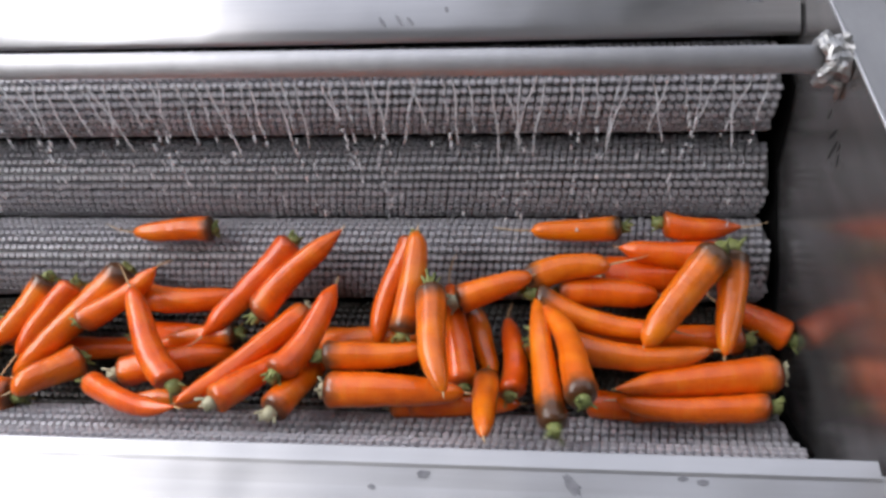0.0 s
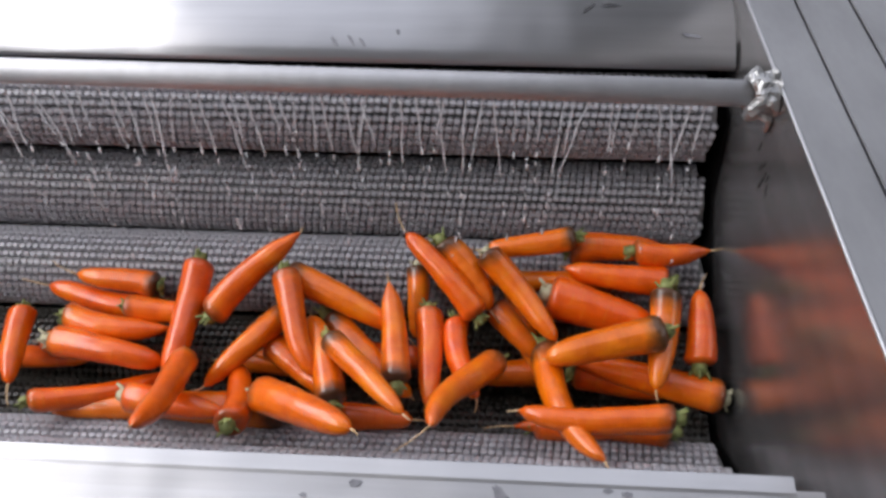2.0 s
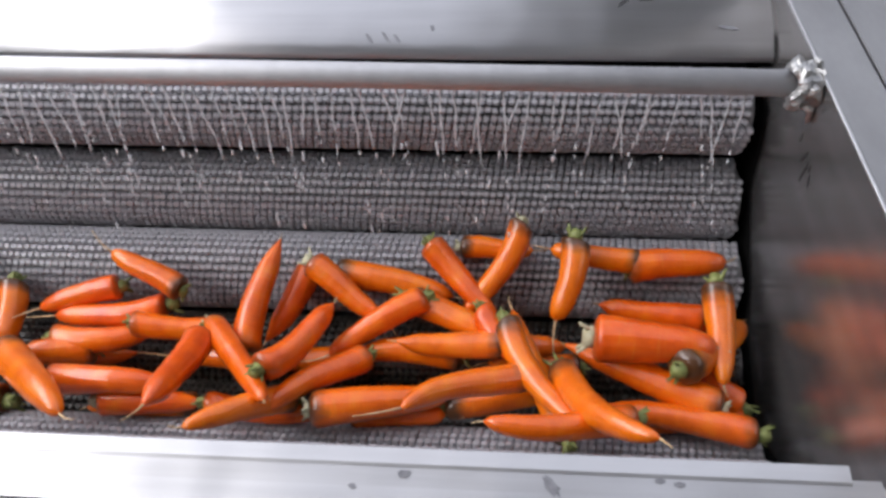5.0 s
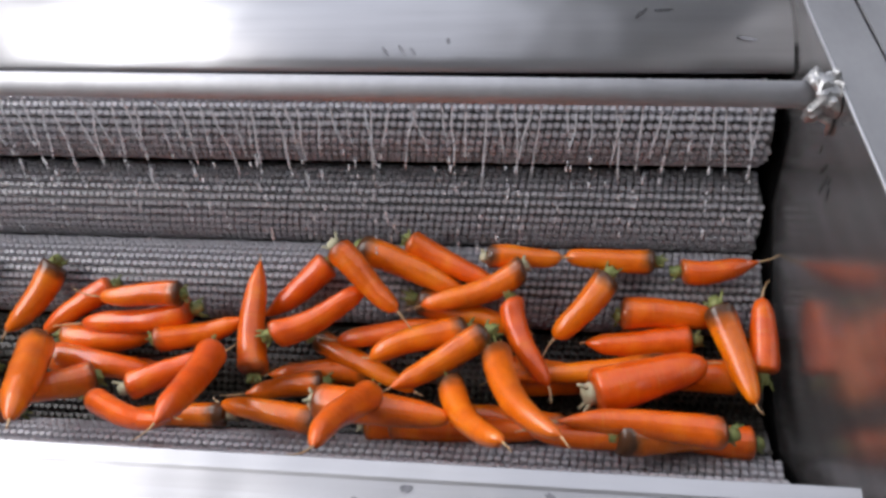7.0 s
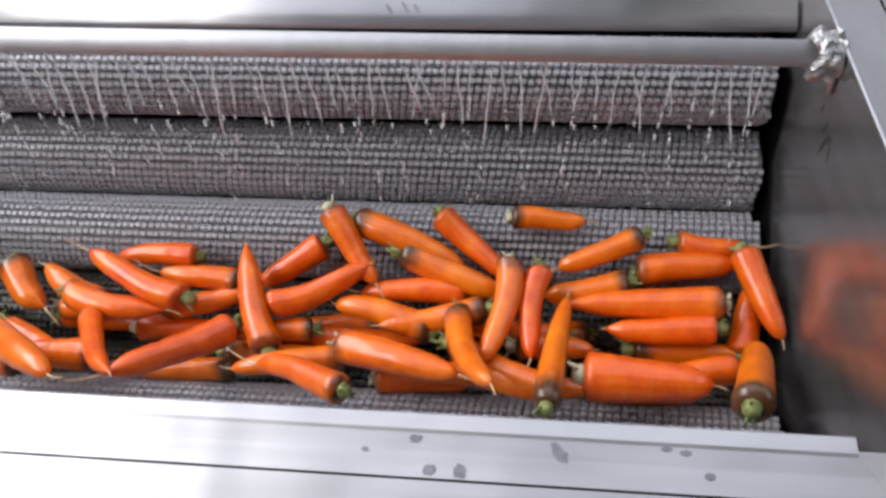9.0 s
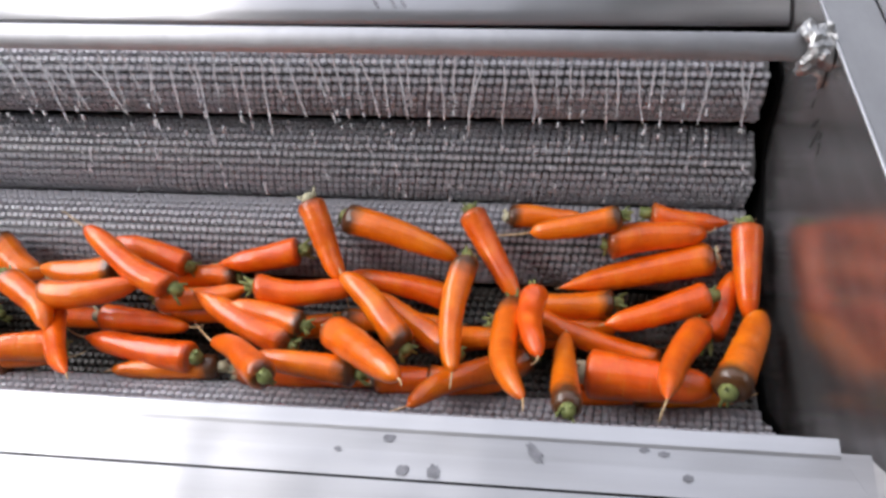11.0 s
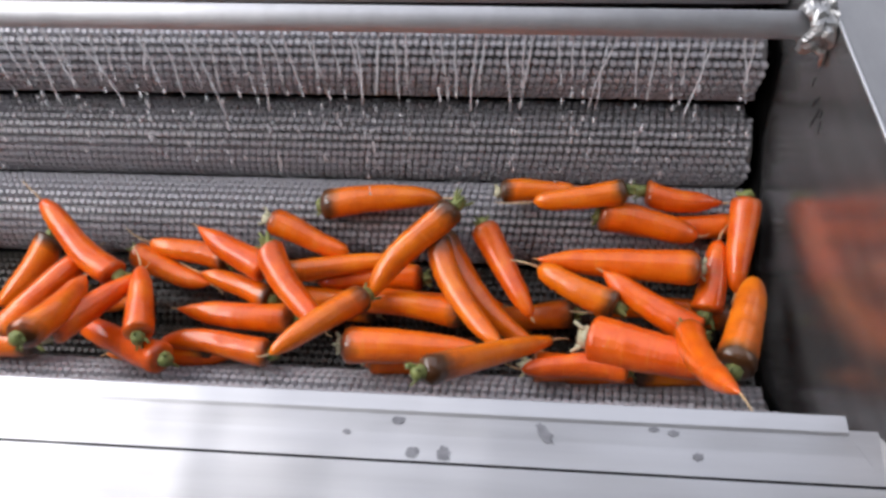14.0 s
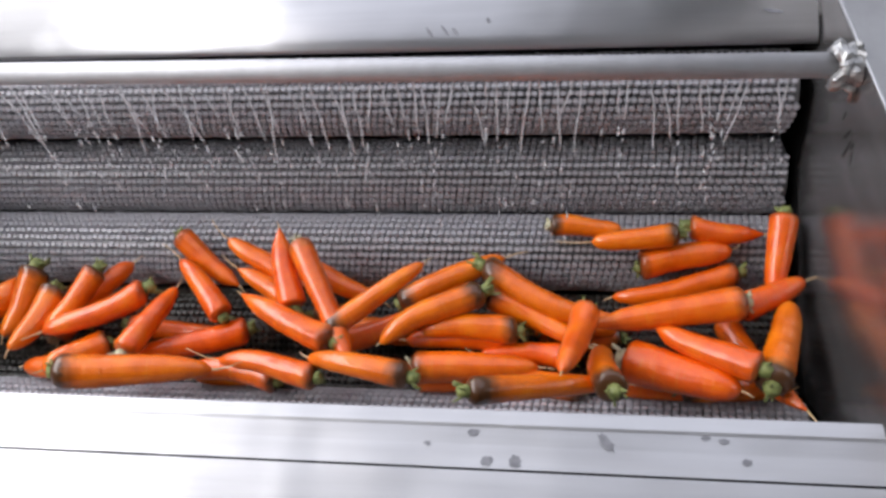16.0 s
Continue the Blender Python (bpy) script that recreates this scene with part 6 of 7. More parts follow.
    walk(carrots[34], [(0, lay(-0.212, 0.229, -0.207, -2, 3)), (0.5, lay(-0.194, 0.235, -0.201, 6, -8)), (1, lay(-0.227, 0.198, -0.207, 4, -5)), (1.5, lay(-0.212, 0.209, -0.198, 4, -6)), (2, lay(-0.209, 0.185, -0.187, 9, -13)), (2.5, lay(-0.200, 0.148, -0.197, 8, -27)), (3, lay(-0.189, 0.125, -0.208, 6, -19)), (3.5, lay(-0.198, 0.119, -0.193, 6, -20)), (4, lay(-0.204, 0.090, -0.159, 4, -15)), (5.25, lay(-0.204, 0.097, -0.158, 0, -1)), (6.5, lay(-0.203, 0.104, -0.158, -4, 13)), (7, lay(-0.227, 0.085, -0.194, -2, 19)), (7.2, lay(-0.235, -0.036, -0.128, -19, -28)), (7.6, lay(-0.265, -0.042, -0.133, -2, -3)), (8, lay(-0.253, -0.021, -0.156, 1, 1)), (9.25, lay(-0.241, -0.014, -0.166, -1, -3)), (10.5, lay(-0.228, -0.007, -0.176, -3, -6)), (11, lay(-0.218, 0.005, -0.193, -4, -8)), (11.5, lay(-0.222, 0.005, -0.194, -3, -7)), (12, lay(-0.227, 0.004, -0.194, -3, -8)), (12.5, lay(-0.240, -0.016, -0.165, -1, -3)), (13, lay(-0.219, 0.001, -0.196, -0, -0)), (13.5, lay(-0.229, 0.010, -0.187, -11, -25)), (14, lay(-0.219, 0.004, -0.174, -9, -20)), (14.5, lay(-0.218, 0.011, -0.193, -2, -5)), (15, lay(-0.247, -0.029, -0.162, -3, -8)), (15.5, lay(-0.226, 0.008, -0.207, 2, 5)), (16, lay(-0.239, 0.009, -0.194, -11, -25))])
    walk(carrots[35], [(0, lay(-0.293, 0.180, -0.191, -0, 0)), (0.5, lay(-0.300, 0.200, -0.161, -3, 5)), (1, lay(-0.209, 0.253, -0.142, -3, 4)), (1.5, lay(-0.196, 0.292, -0.159, 2, -2)), (2, lay(-0.184, 0.292, -0.159, -1, 1)), (2.5, lay(-0.157, 0.273, -0.154, -1, 1)), (3, lay(-0.155, 0.255, -0.140, 2, -3)), (3.5, lay(-0.140, 0.273, -0.155, -1, 2)), (4, lay(-0.134, 0.269, -0.158, -1, 1)), (5.25, lay(-0.160, 0.243, -0.160, -4, 6)), (6.5, lay(-0.185, 0.217, -0.162, -8, 11)), (7, lay(-0.189, 0.208, -0.199, -0, 0)), (7.2, lay(-0.154, 0.197, -0.208, -1, 2)), (7.6, lay(-0.160, 0.188, -0.214, 1, -1)), (8, lay(-0.152, 0.194, -0.210, -2, 3)), (9.25, lay(-0.172, 0.217, -0.184, -5, 6)), (10.5, lay(-0.192, 0.240, -0.158, -7, 9)), (11, lay(-0.196, 0.242, -0.162, -5, 7)), (11.5, lay(-0.194, 0.248, -0.171, -1, 1)), (12, lay(-0.195, 0.245, -0.173, -1, 1)), (12.5, lay(-0.198, 0.221, -0.176, -1, 2)), (13, lay(-0.205, 0.223, -0.169, -1, 1)), (13.5, lay(-0.215, 0.218, -0.164, -2, 3)), (14, lay(-0.206, 0.228, -0.165, 6, -9)), (14.5, lay(-0.201, 0.234, -0.155, 2, -2)), (15, lay(-0.214, 0.232, -0.183, 1, -1)), (15.5, lay(-0.223, 0.230, -0.185, -2, 3)), (16, lay(-0.214, 0.231, -0.184, -7, 9))])
    walk(carrots[36], [(0, lay(-0.199, 0.133, -0.139, 19, -131)), (0.5, lay(-0.180, 0.149, -0.155, 11, -155)), (1, lay(-0.188, 0.139, -0.142, 12, -153)), (1.5, lay(-0.192, 0.124, -0.178, 5, -163)), (2, lay(-0.217, 0.098, -0.154, 4, -165)), (2.25, lay(-0.223, 0.060, -0.153, 19, 157)), (2.5, lay(-0.229, 0.021, -0.153, 24, 114)), (3, lay(-0.106, 0.001, -0.154, 31, 82)), (3.5, lay(-0.108, -0.015, -0.140, 32, 95)), (4, lay(-0.084, 0.020, -0.190, 22, 78)), (5.25, lay(-0.123, 0.139, -0.183, 14, 37)), (6.5, lay(-0.160, 0.245, -0.178, -0, 0)), (7, lay(-0.203, 0.004, -0.210, 16, 16)), (7.2, lay(-0.160, 0.018, -0.234, -0, 0)), (7.6, lay(-0.175, 0.018, -0.234, -0, 0)), (7.8, lay(-0.143, -0.004, -0.193, 22, 34)), (8, lay(-0.111, -0.026, -0.151, 35, 78)), (9.25, lay(-0.102, 0.006, -0.158, 22, 71)), (10.5, lay(-0.093, 0.038, -0.165, 10, 66)), (11, lay(-0.089, 0.050, -0.175, 11, 66)), (11.5, lay(-0.084, 0.052, -0.163, 6, 71)), (12, lay(-0.093, 0.043, -0.160, 8, 67)), (12.5, lay(-0.086, 0.057, -0.176, 7, 72)), (13, lay(-0.088, 0.061, -0.177, 6, 68)), (13.5, lay(-0.099, 0.049, -0.155, 5, 68)), (14, lay(-0.099, 0.037, -0.144, 6, 71)), (14.5, lay(-0.090, 0.064, -0.163, 1, 69)), (15, lay(-0.102, 0.035, -0.155, 22, 76)), (15.5, lay(-0.095, 0.062, -0.162, 3, 84)), (16, lay(-0.095, 0.056, -0.175, 6, 71))])
    walk(carrots[37], [(0, lay(-0.128, 0.140, -0.162, 24, -99)), (0.5, lay(-0.121, 0.153, -0.186, 12, -146)), (1, lay(-0.124, 0.149, -0.161, 20, -128)), (1.5, lay(-0.133, 0.122, -0.147, 23, -95)), (2, lay(-0.131, 0.123, -0.172, 20, -99)), (2.5, lay(-0.104, 0.116, -0.181, 11, -66)), (3, lay(-0.078, 0.189, -0.208, 28, -79)), (3.5, lay(-0.091, 0.127, -0.202, 16, -99)), (4, lay(-0.105, 0.106, -0.173, -1, -100)), (5.25, lay(-0.108, 0.124, -0.164, 21, -86)), (6.5, lay(-0.106, 0.147, -0.155, 22, -59)), (7, lay(-0.105, 0.127, -0.188, 13, -75)), (7.2, lay(-0.107, 0.051, -0.215, -7, -76)), (7.6, lay(-0.118, 0.038, -0.216, -19, -58)), (7.8, lay(-0.146, 0.087, -0.235, -11, -28)), (8, lay(-0.174, 0.135, -0.254, -0, 0)), (9.25, lay(-0.167, 0.076, -0.246, -0, 0)), (10.5, lay(-0.160, 0.018, -0.239, -0, 0)), (11, lay(-0.160, 0.018, -0.239, -0, 0)), (11.5, lay(-0.160, 0.018, -0.239, -0, 0)), (12, lay(-0.160, 0.018, -0.239, -0, 0)), (12.5, lay(-0.160, 0.135, -0.254, -0, 0)), (13, lay(-0.160, 0.018, -0.239, -0, 0)), (13.5, lay(-0.160, 0.018, -0.239, -0, 0)), (14, lay(-0.160, 0.018, -0.239, -0, 0)), (14.5, lay(-0.160, 0.018, -0.239, -0, 0)), (15, lay(-0.160, 0.018, -0.239, -0, 0)), (15.5, lay(-0.160, 0.018, -0.239, -0, 0)), (16, lay(-0.160, 0.018, -0.239, -0, 0))])
    walk(carrots[38], [(0, lay(-0.081, 0.161, -0.224, -8, 151)), (0.5, lay(-0.090, 0.111, -0.183, -3, 171)), (0.75, lay(-0.084, 0.127, -0.184, -13, 135)), (1, lay(-0.078, 0.143, -0.184, -18, 98)), (1.5, lay(-0.081, 0.135, -0.157, -22, 86)), (2, lay(-0.069, 0.157, -0.180, -24, 86)), (2.5, lay(-0.084, 0.193, -0.144, -35, 99)), (3, lay(-0.078, 0.210, -0.112, -37, 97)), (3.25, lay(-0.119, 0.114, -0.175, -24, 144)), (3.5, lay(-0.160, 0.018, -0.238, -0, 180)), (4, lay(-0.160, 0.018, -0.238, -0, 180)), (5.25, lay(-0.110, 0.098, -0.216, -19, 141)), (6.5, lay(-0.061, 0.179, -0.193, -28, 95)), (7, lay(-0.062, 0.167, -0.189, -27, 86)), (7.2, lay(-0.068, 0.154, -0.136, -25, 57)), (7.6, lay(-0.075, 0.107, -0.230, -16, 98)), (8, lay(-0.067, 0.126, -0.236, -16, 89)), (9.25, lay(-0.081, 0.147, -0.227, -19, 74)), (10.5, lay(-0.094, 0.168, -0.218, -20, 59)), (11, lay(-0.099, 0.164, -0.220, -20, 64)), (11.5, lay(-0.093, 0.170, -0.216, -23, 72)), (12, lay(-0.099, 0.168, -0.218, -22, 69)), (12.5, lay(-0.097, 0.162, -0.207, -24, 75)), (13, lay(-0.104, 0.172, -0.216, -23, 67)), (13.5, lay(-0.107, 0.176, -0.213, -25, 71)), (14, lay(-0.113, 0.161, -0.201, -25, 77)), (14.5, lay(-0.114, 0.172, -0.214, -25, 77)), (15, lay(-0.116, 0.164, -0.216, -24, 82)), (15.5, lay(-0.095, 0.235, -0.181, -33, 63)), (16, lay(-0.092, 0.151, -0.181, -7, 24))])
    walk(carrots[39], [(0, lay(-0.306, 0.123, -0.181, 4, -15)), (0.5, lay(-0.303, 0.131, -0.150, 7, -21)), (1, lay(-0.311, 0.120, -0.152, 10, -34)), (1.5, lay(-0.338, 0.094, -0.186, 12, -48)), (2, lay(-0.312, 0.163, -0.244, 19, -65)), (2.5, lay(-0.340, 0.065, -0.158, 2, -111)), (3, lay(-0.319, 0.107, -0.150, 21, -86)), (3.5, lay(-0.329, 0.110, -0.184, 6, -80)), (4, lay(-0.342, 0.065, -0.139, 1, -87)), (5.25, lay(-0.374, 0.036, -0.175, -3, -50)), (6.5, lay(-0.405, 0.007, -0.211, -6, -14)), (7, lay(-0.471, -0.023, -0.150, -30, -62)), (7.2, lay(-0.472, -0.026, -0.145, -31, -69)), (7.6, lay(-0.483, -0.027, -0.143, -31, -71)), (8, lay(-0.482, -0.011, -0.157, -28, -67)), (9.25, lay(-0.481, 0.008, -0.143, -23, -73)), (10.5, lay(-0.479, 0.027, -0.130, -18, -79)), (11, lay(-0.486, 0.077, -0.163, -0, -91)), (11.5, lay(-0.483, 0.102, -0.153, 14, -88)), (12, lay(-0.484, 0.132, -0.164, 22, -78)), (12.5, lay(-0.474, 0.075, -0.130, -4, -80)), (13, lay(-0.457, 0.046, -0.177, -5, -72)), (13.5, lay(-0.458, 0.064, -0.203, 2, -60)), (14, lay(-0.477, 0.097, -0.185, 9, -59)), (14.25, lay(-0.473, 0.149, -0.205, 4, -28)), (14.5, lay(-0.470, 0.201, -0.226, -2, 2)), (15, lay(-0.454, 0.186, -0.215, 5, -8)), (15.5, lay(-0.457, 0.146, -0.167, 5, -7)), (16, lay(-0.729, 0.135, -0.257, -0, 0))])
    walk(carrots[40], [(0, lay(-0.274, 0.069, -0.183, 1, -3)), (0.5, lay(-0.309, 0.065, -0.173, -3, -42)), (1, lay(-0.289, 0.077, -0.183, -0, -41)), (1.5, lay(-0.271, -0.018, -0.121, -27, -63)), (2, lay(-0.278, 0.013, -0.175, -15, -74)), (2.25, lay(-0.272, 0.001, -0.183, -9, -35)), (2.5, lay(-0.266, -0.012, -0.191, 1, 3)), (2.75, lay(-0.259, -0.051, -0.140, -20, -21)), (3, lay(-0.251, -0.090, -0.088, -38, -53)), (3.5, lay(-0.248, -0.032, -0.115, -31, -62)), (4, lay(-0.263, -0.027, -0.131, -28, -66)), (5.25, lay(-0.302, -0.041, -0.119, -31, -59)), (6.5, lay(-0.341, -0.054, -0.107, -32, -52)), (7, lay(-0.412, -0.000, -0.125, -24, -66)), (7.1, lay(-0.443, 0.067, -0.190, -14, -31)), (7.2, lay(-0.473, 0.135, -0.254, -0, 0)), (7.6, lay(-0.354, 0.124, -0.240, -0, 0)), (8, lay(-0.413, 0.014, -0.233, -0, 0)), (9.25, lay(-0.410, 0.005, -0.175, -14, -32)), (10.5, lay(-0.408, -0.003, -0.116, -23, -68)), (11, lay(-0.407, 0.015, -0.149, -23, -85)), (11.5, lay(-0.425, 0.060, -0.150, -14, -81)), (12, lay(-0.421, 0.076, -0.168, -8, -85)), (12.5, lay(-0.425, 0.096, -0.202, 2, -78)), (13, lay(-0.437, 0.148, -0.218, 20, -67)), (13.5, lay(-0.445, 0.122, -0.195, 19, -68)), (14, lay(-0.450, 0.126, -0.222, 12, -48)), (14.5, lay(-0.444, 0.104, -0.194, 7, -23)), (15, lay(-0.474, 0.098, -0.196, 9, -34)), (15.5, lay(-0.456, 0.106, -0.181, 7, -23)), (16, lay(-0.433, 0.142, -0.190, 7, -21))])
    walk(carrots[41], [(0, lay(-0.207, 0.130, -0.233, 0, -179)), (0.5, lay(-0.194, 0.128, -0.236, 1, -176)), (1, lay(-0.171, 0.127, -0.237, 0, -178)), (1.5, lay(-0.381, 0.121, -0.236, -0, 180)), (2, lay(-0.231, 0.018, -0.241, -0, 180)), (2.5, lay(-0.171, 0.135, -0.256, -0, 180)), (3, lay(-0.171, 0.018, -0.241, -0, 180)), (3.5, lay(-0.145, 0.007, -0.207, 17, 138)), (4, lay(-0.173, -0.003, -0.211, -21, -173)), (5.25, lay(-0.180, 0.012, -0.212, 6, 167)), (6.5, lay(-0.217, 0.032, -0.213, 4, 172)), (7, lay(-0.249, -0.007, -0.172, -3, -180)), (7.2, lay(-0.211, 0.135, -0.256, -0, 180)), (7.6, lay(-0.181, 0.135, -0.256, -0, 180)), (8, lay(-0.211, 0.018, -0.241, -0, 180)), (9.25, lay(-0.208, 0.015, -0.195, -7, -154)), (10.5, lay(-0.205, 0.013, -0.149, -12, -128)), (11, lay(-0.183, 0.013, -0.155, -26, -112)), (11.5, lay(-0.183, 0.008, -0.154, -29, -104)), (12, lay(-0.179, 0.003, -0.150, -30, -97)), (12.5, lay(-0.190, -0.023, -0.123, -32, -93)), (13, lay(-0.185, -0.010, -0.147, -35, -90)), (13.5, lay(-0.175, -0.022, -0.133, -36, -92)), (14, lay(-0.168, -0.053, -0.104, -37, -86)), (14.5, lay(-0.167, 0.006, -0.132, -20, -72)), (15, lay(-0.179, -0.013, -0.125, -30, -77)), (15.5, lay(-0.157, -0.009, -0.120, -24, -72)), (16, lay(-0.123, 0.046, -0.217, -15, -69))])
    walk(carrots[42], [(0, lay(-0.180, 0.038, -0.202, -5, -169)), (0.5, lay(-0.169, 0.090, -0.231, 2, -174)), (1, lay(-0.168, 0.093, -0.238, -2, 174)), (1.5, lay(-0.152, 0.090, -0.214, -4, 168)), (2, lay(-0.150, 0.099, -0.232, -4, 168)), (2.5, lay(-0.169, 0.096, -0.243, -4, 162)), (3, lay(-0.208, 0.056, -0.207, 12, 137)), (3.5, lay(-0.214, 0.046, -0.188, 2, 148)), (4, lay(-0.225, 0.054, -0.189, -1, 147)), (5.25, lay(-0.214, 0.076, -0.213, -2, 158)), (6.5, lay(-0.202, 0.098, -0.237, -3, 170)), (7, lay(-0.201, 0.135, -0.250, -0, 180)), (7.2, lay(-0.251, 0.072, -0.192, 2, -175)), (7.6, lay(-0.264, 0.061, -0.188, -0, 175)), (8, lay(-0.246, 0.091, -0.182, -1, 176)), (9.25, lay(-0.233, 0.143, -0.195, 3, -176)), (10.5, lay(-0.221, 0.195, -0.208, 7, -168)), (11, lay(-0.223, 0.205, -0.203, 8, -169)), (11.5, lay(-0.212, 0.195, -0.179, 5, -173)), (12, lay(-0.212, 0.196, -0.178, 3, -176)), (12.5, lay(-0.234, 0.157, -0.169, -5, 173)), (13, lay(-0.245, 0.170, -0.178, -5, 174)), (13.5, lay(-0.250, 0.172, -0.184, -1, 179)), (14, lay(-0.254, 0.157, -0.175, -1, 179)), (14.5, lay(-0.262, 0.167, -0.188, -2, 178)), (15, lay(-0.262, 0.150, -0.192, -1, 177)), (15.5, lay(-0.245, 0.131, -0.195, 2, -172)), (16, lay(-0.257, 0.093, -0.158, 3, -170))])
    walk(carrots[43], [(0, lay(-0.188, 0.002, -0.213, 1, 178)), (0.5, lay(-0.193, -0.039, -0.153, -13, -168)), (1, lay(-0.213, -0.046, -0.148, 4, 176)), (1.5, lay(-0.221, -0.012, -0.175, 9, 167)), (2, lay(-0.237, -0.024, -0.154, 1, 179)), (2.25, lay(-0.290, -0.057, -0.121, 23, 153)), (2.5, lay(-0.342, -0.090, -0.087, 40, 118)), (3, lay(-0.325, -0.018, -0.158, 34, 107)), (3.5, lay(-0.343, -0.023, -0.126, 26, 130)), (3.75, lay(-0.351, -0.063, -0.099, 4, 166)), (4, lay(-0.359, -0.104, -0.072, -20, -159)), (5.25, lay(-0.328, -0.040, -0.159, -9, -172)), (6.5, lay(-0.296, 0.025, -0.246, 1, 177)), (7, lay(-0.294, -0.012, -0.191, -2, -175)), (7.2, lay(-0.559, 0.245, -0.187, -0, 180)), (7.6, lay(-0.527, 0.008, -0.228, -0, 180)), (8, lay(-0.527, 0.124, -0.244, -0, 180)), (9.25, lay(-0.408, 0.110, -0.237, -3, 170)), (10.5, lay(-0.288, 0.096, -0.230, -6, 161)), (11, lay(-0.289, 0.100, -0.234, -6, 159)), (11.5, lay(-0.285, 0.128, -0.257, -7, 154)), (12, lay(-0.290, 0.123, -0.258, -9, 148)), (12.5, lay(-0.438, -0.004, -0.210, -0, 180)), (13, lay(-0.160, 0.245, -0.187, -0, 180)), (13.5, lay(-0.469, 0.127, -0.248, -0, 180)), (14, lay(-0.170, 0.245, -0.187, -0, 180)), (14.5, lay(-0.263, 0.216, -0.182, -2, 178)), (15, lay(-0.241, 0.192, -0.189, 0, -180)), (15.5, lay(-0.247, 0.179, -0.191, 4, -175)), (16, lay(-0.228, 0.189, -0.213, 6, -169))])
    walk(carrots[44], [(0, lay(-1.190, 0.135, -0.248, -0, 0)), (0.5, lay(-1.190, 0.135, -0.248, -0, 0)), (1, lay(-1.280, 0.135, -0.248, -0, 0)), (1.5, lay(-1.250, 0.018, -0.233, -0, 0)), (2, lay(-1.250, 0.135, -0.248, -0, 0)), (2.5, lay(-1.280, 0.135, -0.248, -0, 0)), (3, lay(-1.250, 0.135, -0.248, -0, 0)), (3.5, lay(-1.250, 0.018, -0.233, -0, 0)), (4, lay(-1.280, 0.018, -0.233, -0, 0)), (5.25, lay(-1.280, 0.076, -0.240, -0, 0)), (6.5, lay(-1.280, 0.135, -0.248, -0, 0)), (7, lay(-1.280, 0.018, -0.233, -0, 0)), (7.1, lay(-1.264, 0.091, -0.220, 17, -35)), (7.2, lay(-1.248, 0.165, -0.207, 27, -75)), (7.6, lay(-1.200, 0.126, -0.220, 9, -33)), (8, lay(-1.215, 0.129, -0.232, 12, -53)), (9.25, lay(-1.216, 0.153, -0.224, 12, -40)), (10.5, lay(-1.216, 0.176, -0.216, 12, -27)), (11, lay(-1.218, 0.185, -0.213, 14, -27)), (11.5, lay(-1.230, 0.202, -0.205, 5, -6)), (12, lay(-1.244, 0.203, -0.204, 1, -2)), (12.5, lay(-1.229, 0.186, -0.155, -3, 4)), (13, lay(-1.356, 0.245, -0.176, -0, 0)), (13.5, lay(-1.326, 0.245, -0.176, -0, 0)), (14, lay(-1.356, 0.245, -0.176, -0, 0)), (14.25, lay(-1.340, 0.203, -0.200, -12, 38)), (14.5, lay(-1.324, 0.161, -0.224, -19, 78)), (15, lay(-1.411, 0.193, -0.229, -29, 115)), (15.5, lay(-1.421, 0.194, -0.229, -30, 108)), (16, lay(-1.406, 0.146, -0.231, -14, 55))])
    walk(carrots[45], [(0, lay(-1.320, 0.018, -0.240, -0, 0)), (0.5, lay(-1.320, 0.018, -0.240, -0, 0)), (1, lay(-1.186, 0.007, -0.223, -0, 0)), (1.5, lay(-1.080, 0.018, -0.240, -0, 0)), (2, lay(-1.290, 0.245, -0.184, -0, 0)), (2.5, lay(-1.350, 0.018, -0.240, -0, 0)), (3, lay(-1.200, 0.018, -0.240, -0, 0)), (3.5, lay(-1.230, 0.135, -0.255, -0, 0)), (4, lay(-1.350, 0.135, -0.255, -0, 0)), (5.25, lay(-1.305, 0.076, -0.248, -0, 0)), (6.5, lay(-1.260, 0.018, -0.240, -0, 0)), (7, lay(-1.380, 0.135, -0.255, -0, 0)), (7.2, lay(-1.200, 0.135, -0.255, -0, 0)), (7.6, lay(-1.170, 0.135, -0.255, -0, 0)), (8, lay(-1.140, 0.018, -0.240, -0, 0)), (9.25, lay(-1.153, 0.037, -0.215, -1, -43)), (10.5, lay(-1.167, 0.057, -0.189, -2, -85)), (11, lay(-1.132, 0.079, -0.177, 5, -41)), (11.5, lay(-1.156, 0.100, -0.203, 2, -46)), (12, lay(-1.182, 0.114, -0.200, 11, -40)), (12.5, lay(-1.209, 0.141, -0.209, 14, -41)), (12.75, lay(-1.207, 0.136, -0.203, 20, -72)), (13, lay(-1.204, 0.131, -0.196, 21, -104)), (13.25, lay(-1.285, 0.133, -0.226, 13, -143)), (13.5, lay(-1.365, 0.135, -0.255, -0, 180)), (14, lay(-1.365, 0.135, -0.255, -0, 180)), (14.25, lay(-1.281, 0.126, -0.241, 11, -140)), (14.5, lay(-1.196, 0.116, -0.227, 16, -98)), (15, lay(-1.255, 0.139, -0.229, 16, -122)), (15.5, lay(-1.266, 0.142, -0.229, 18, -115)), (16, lay(-1.240, 0.127, -0.201, 13, -120))])
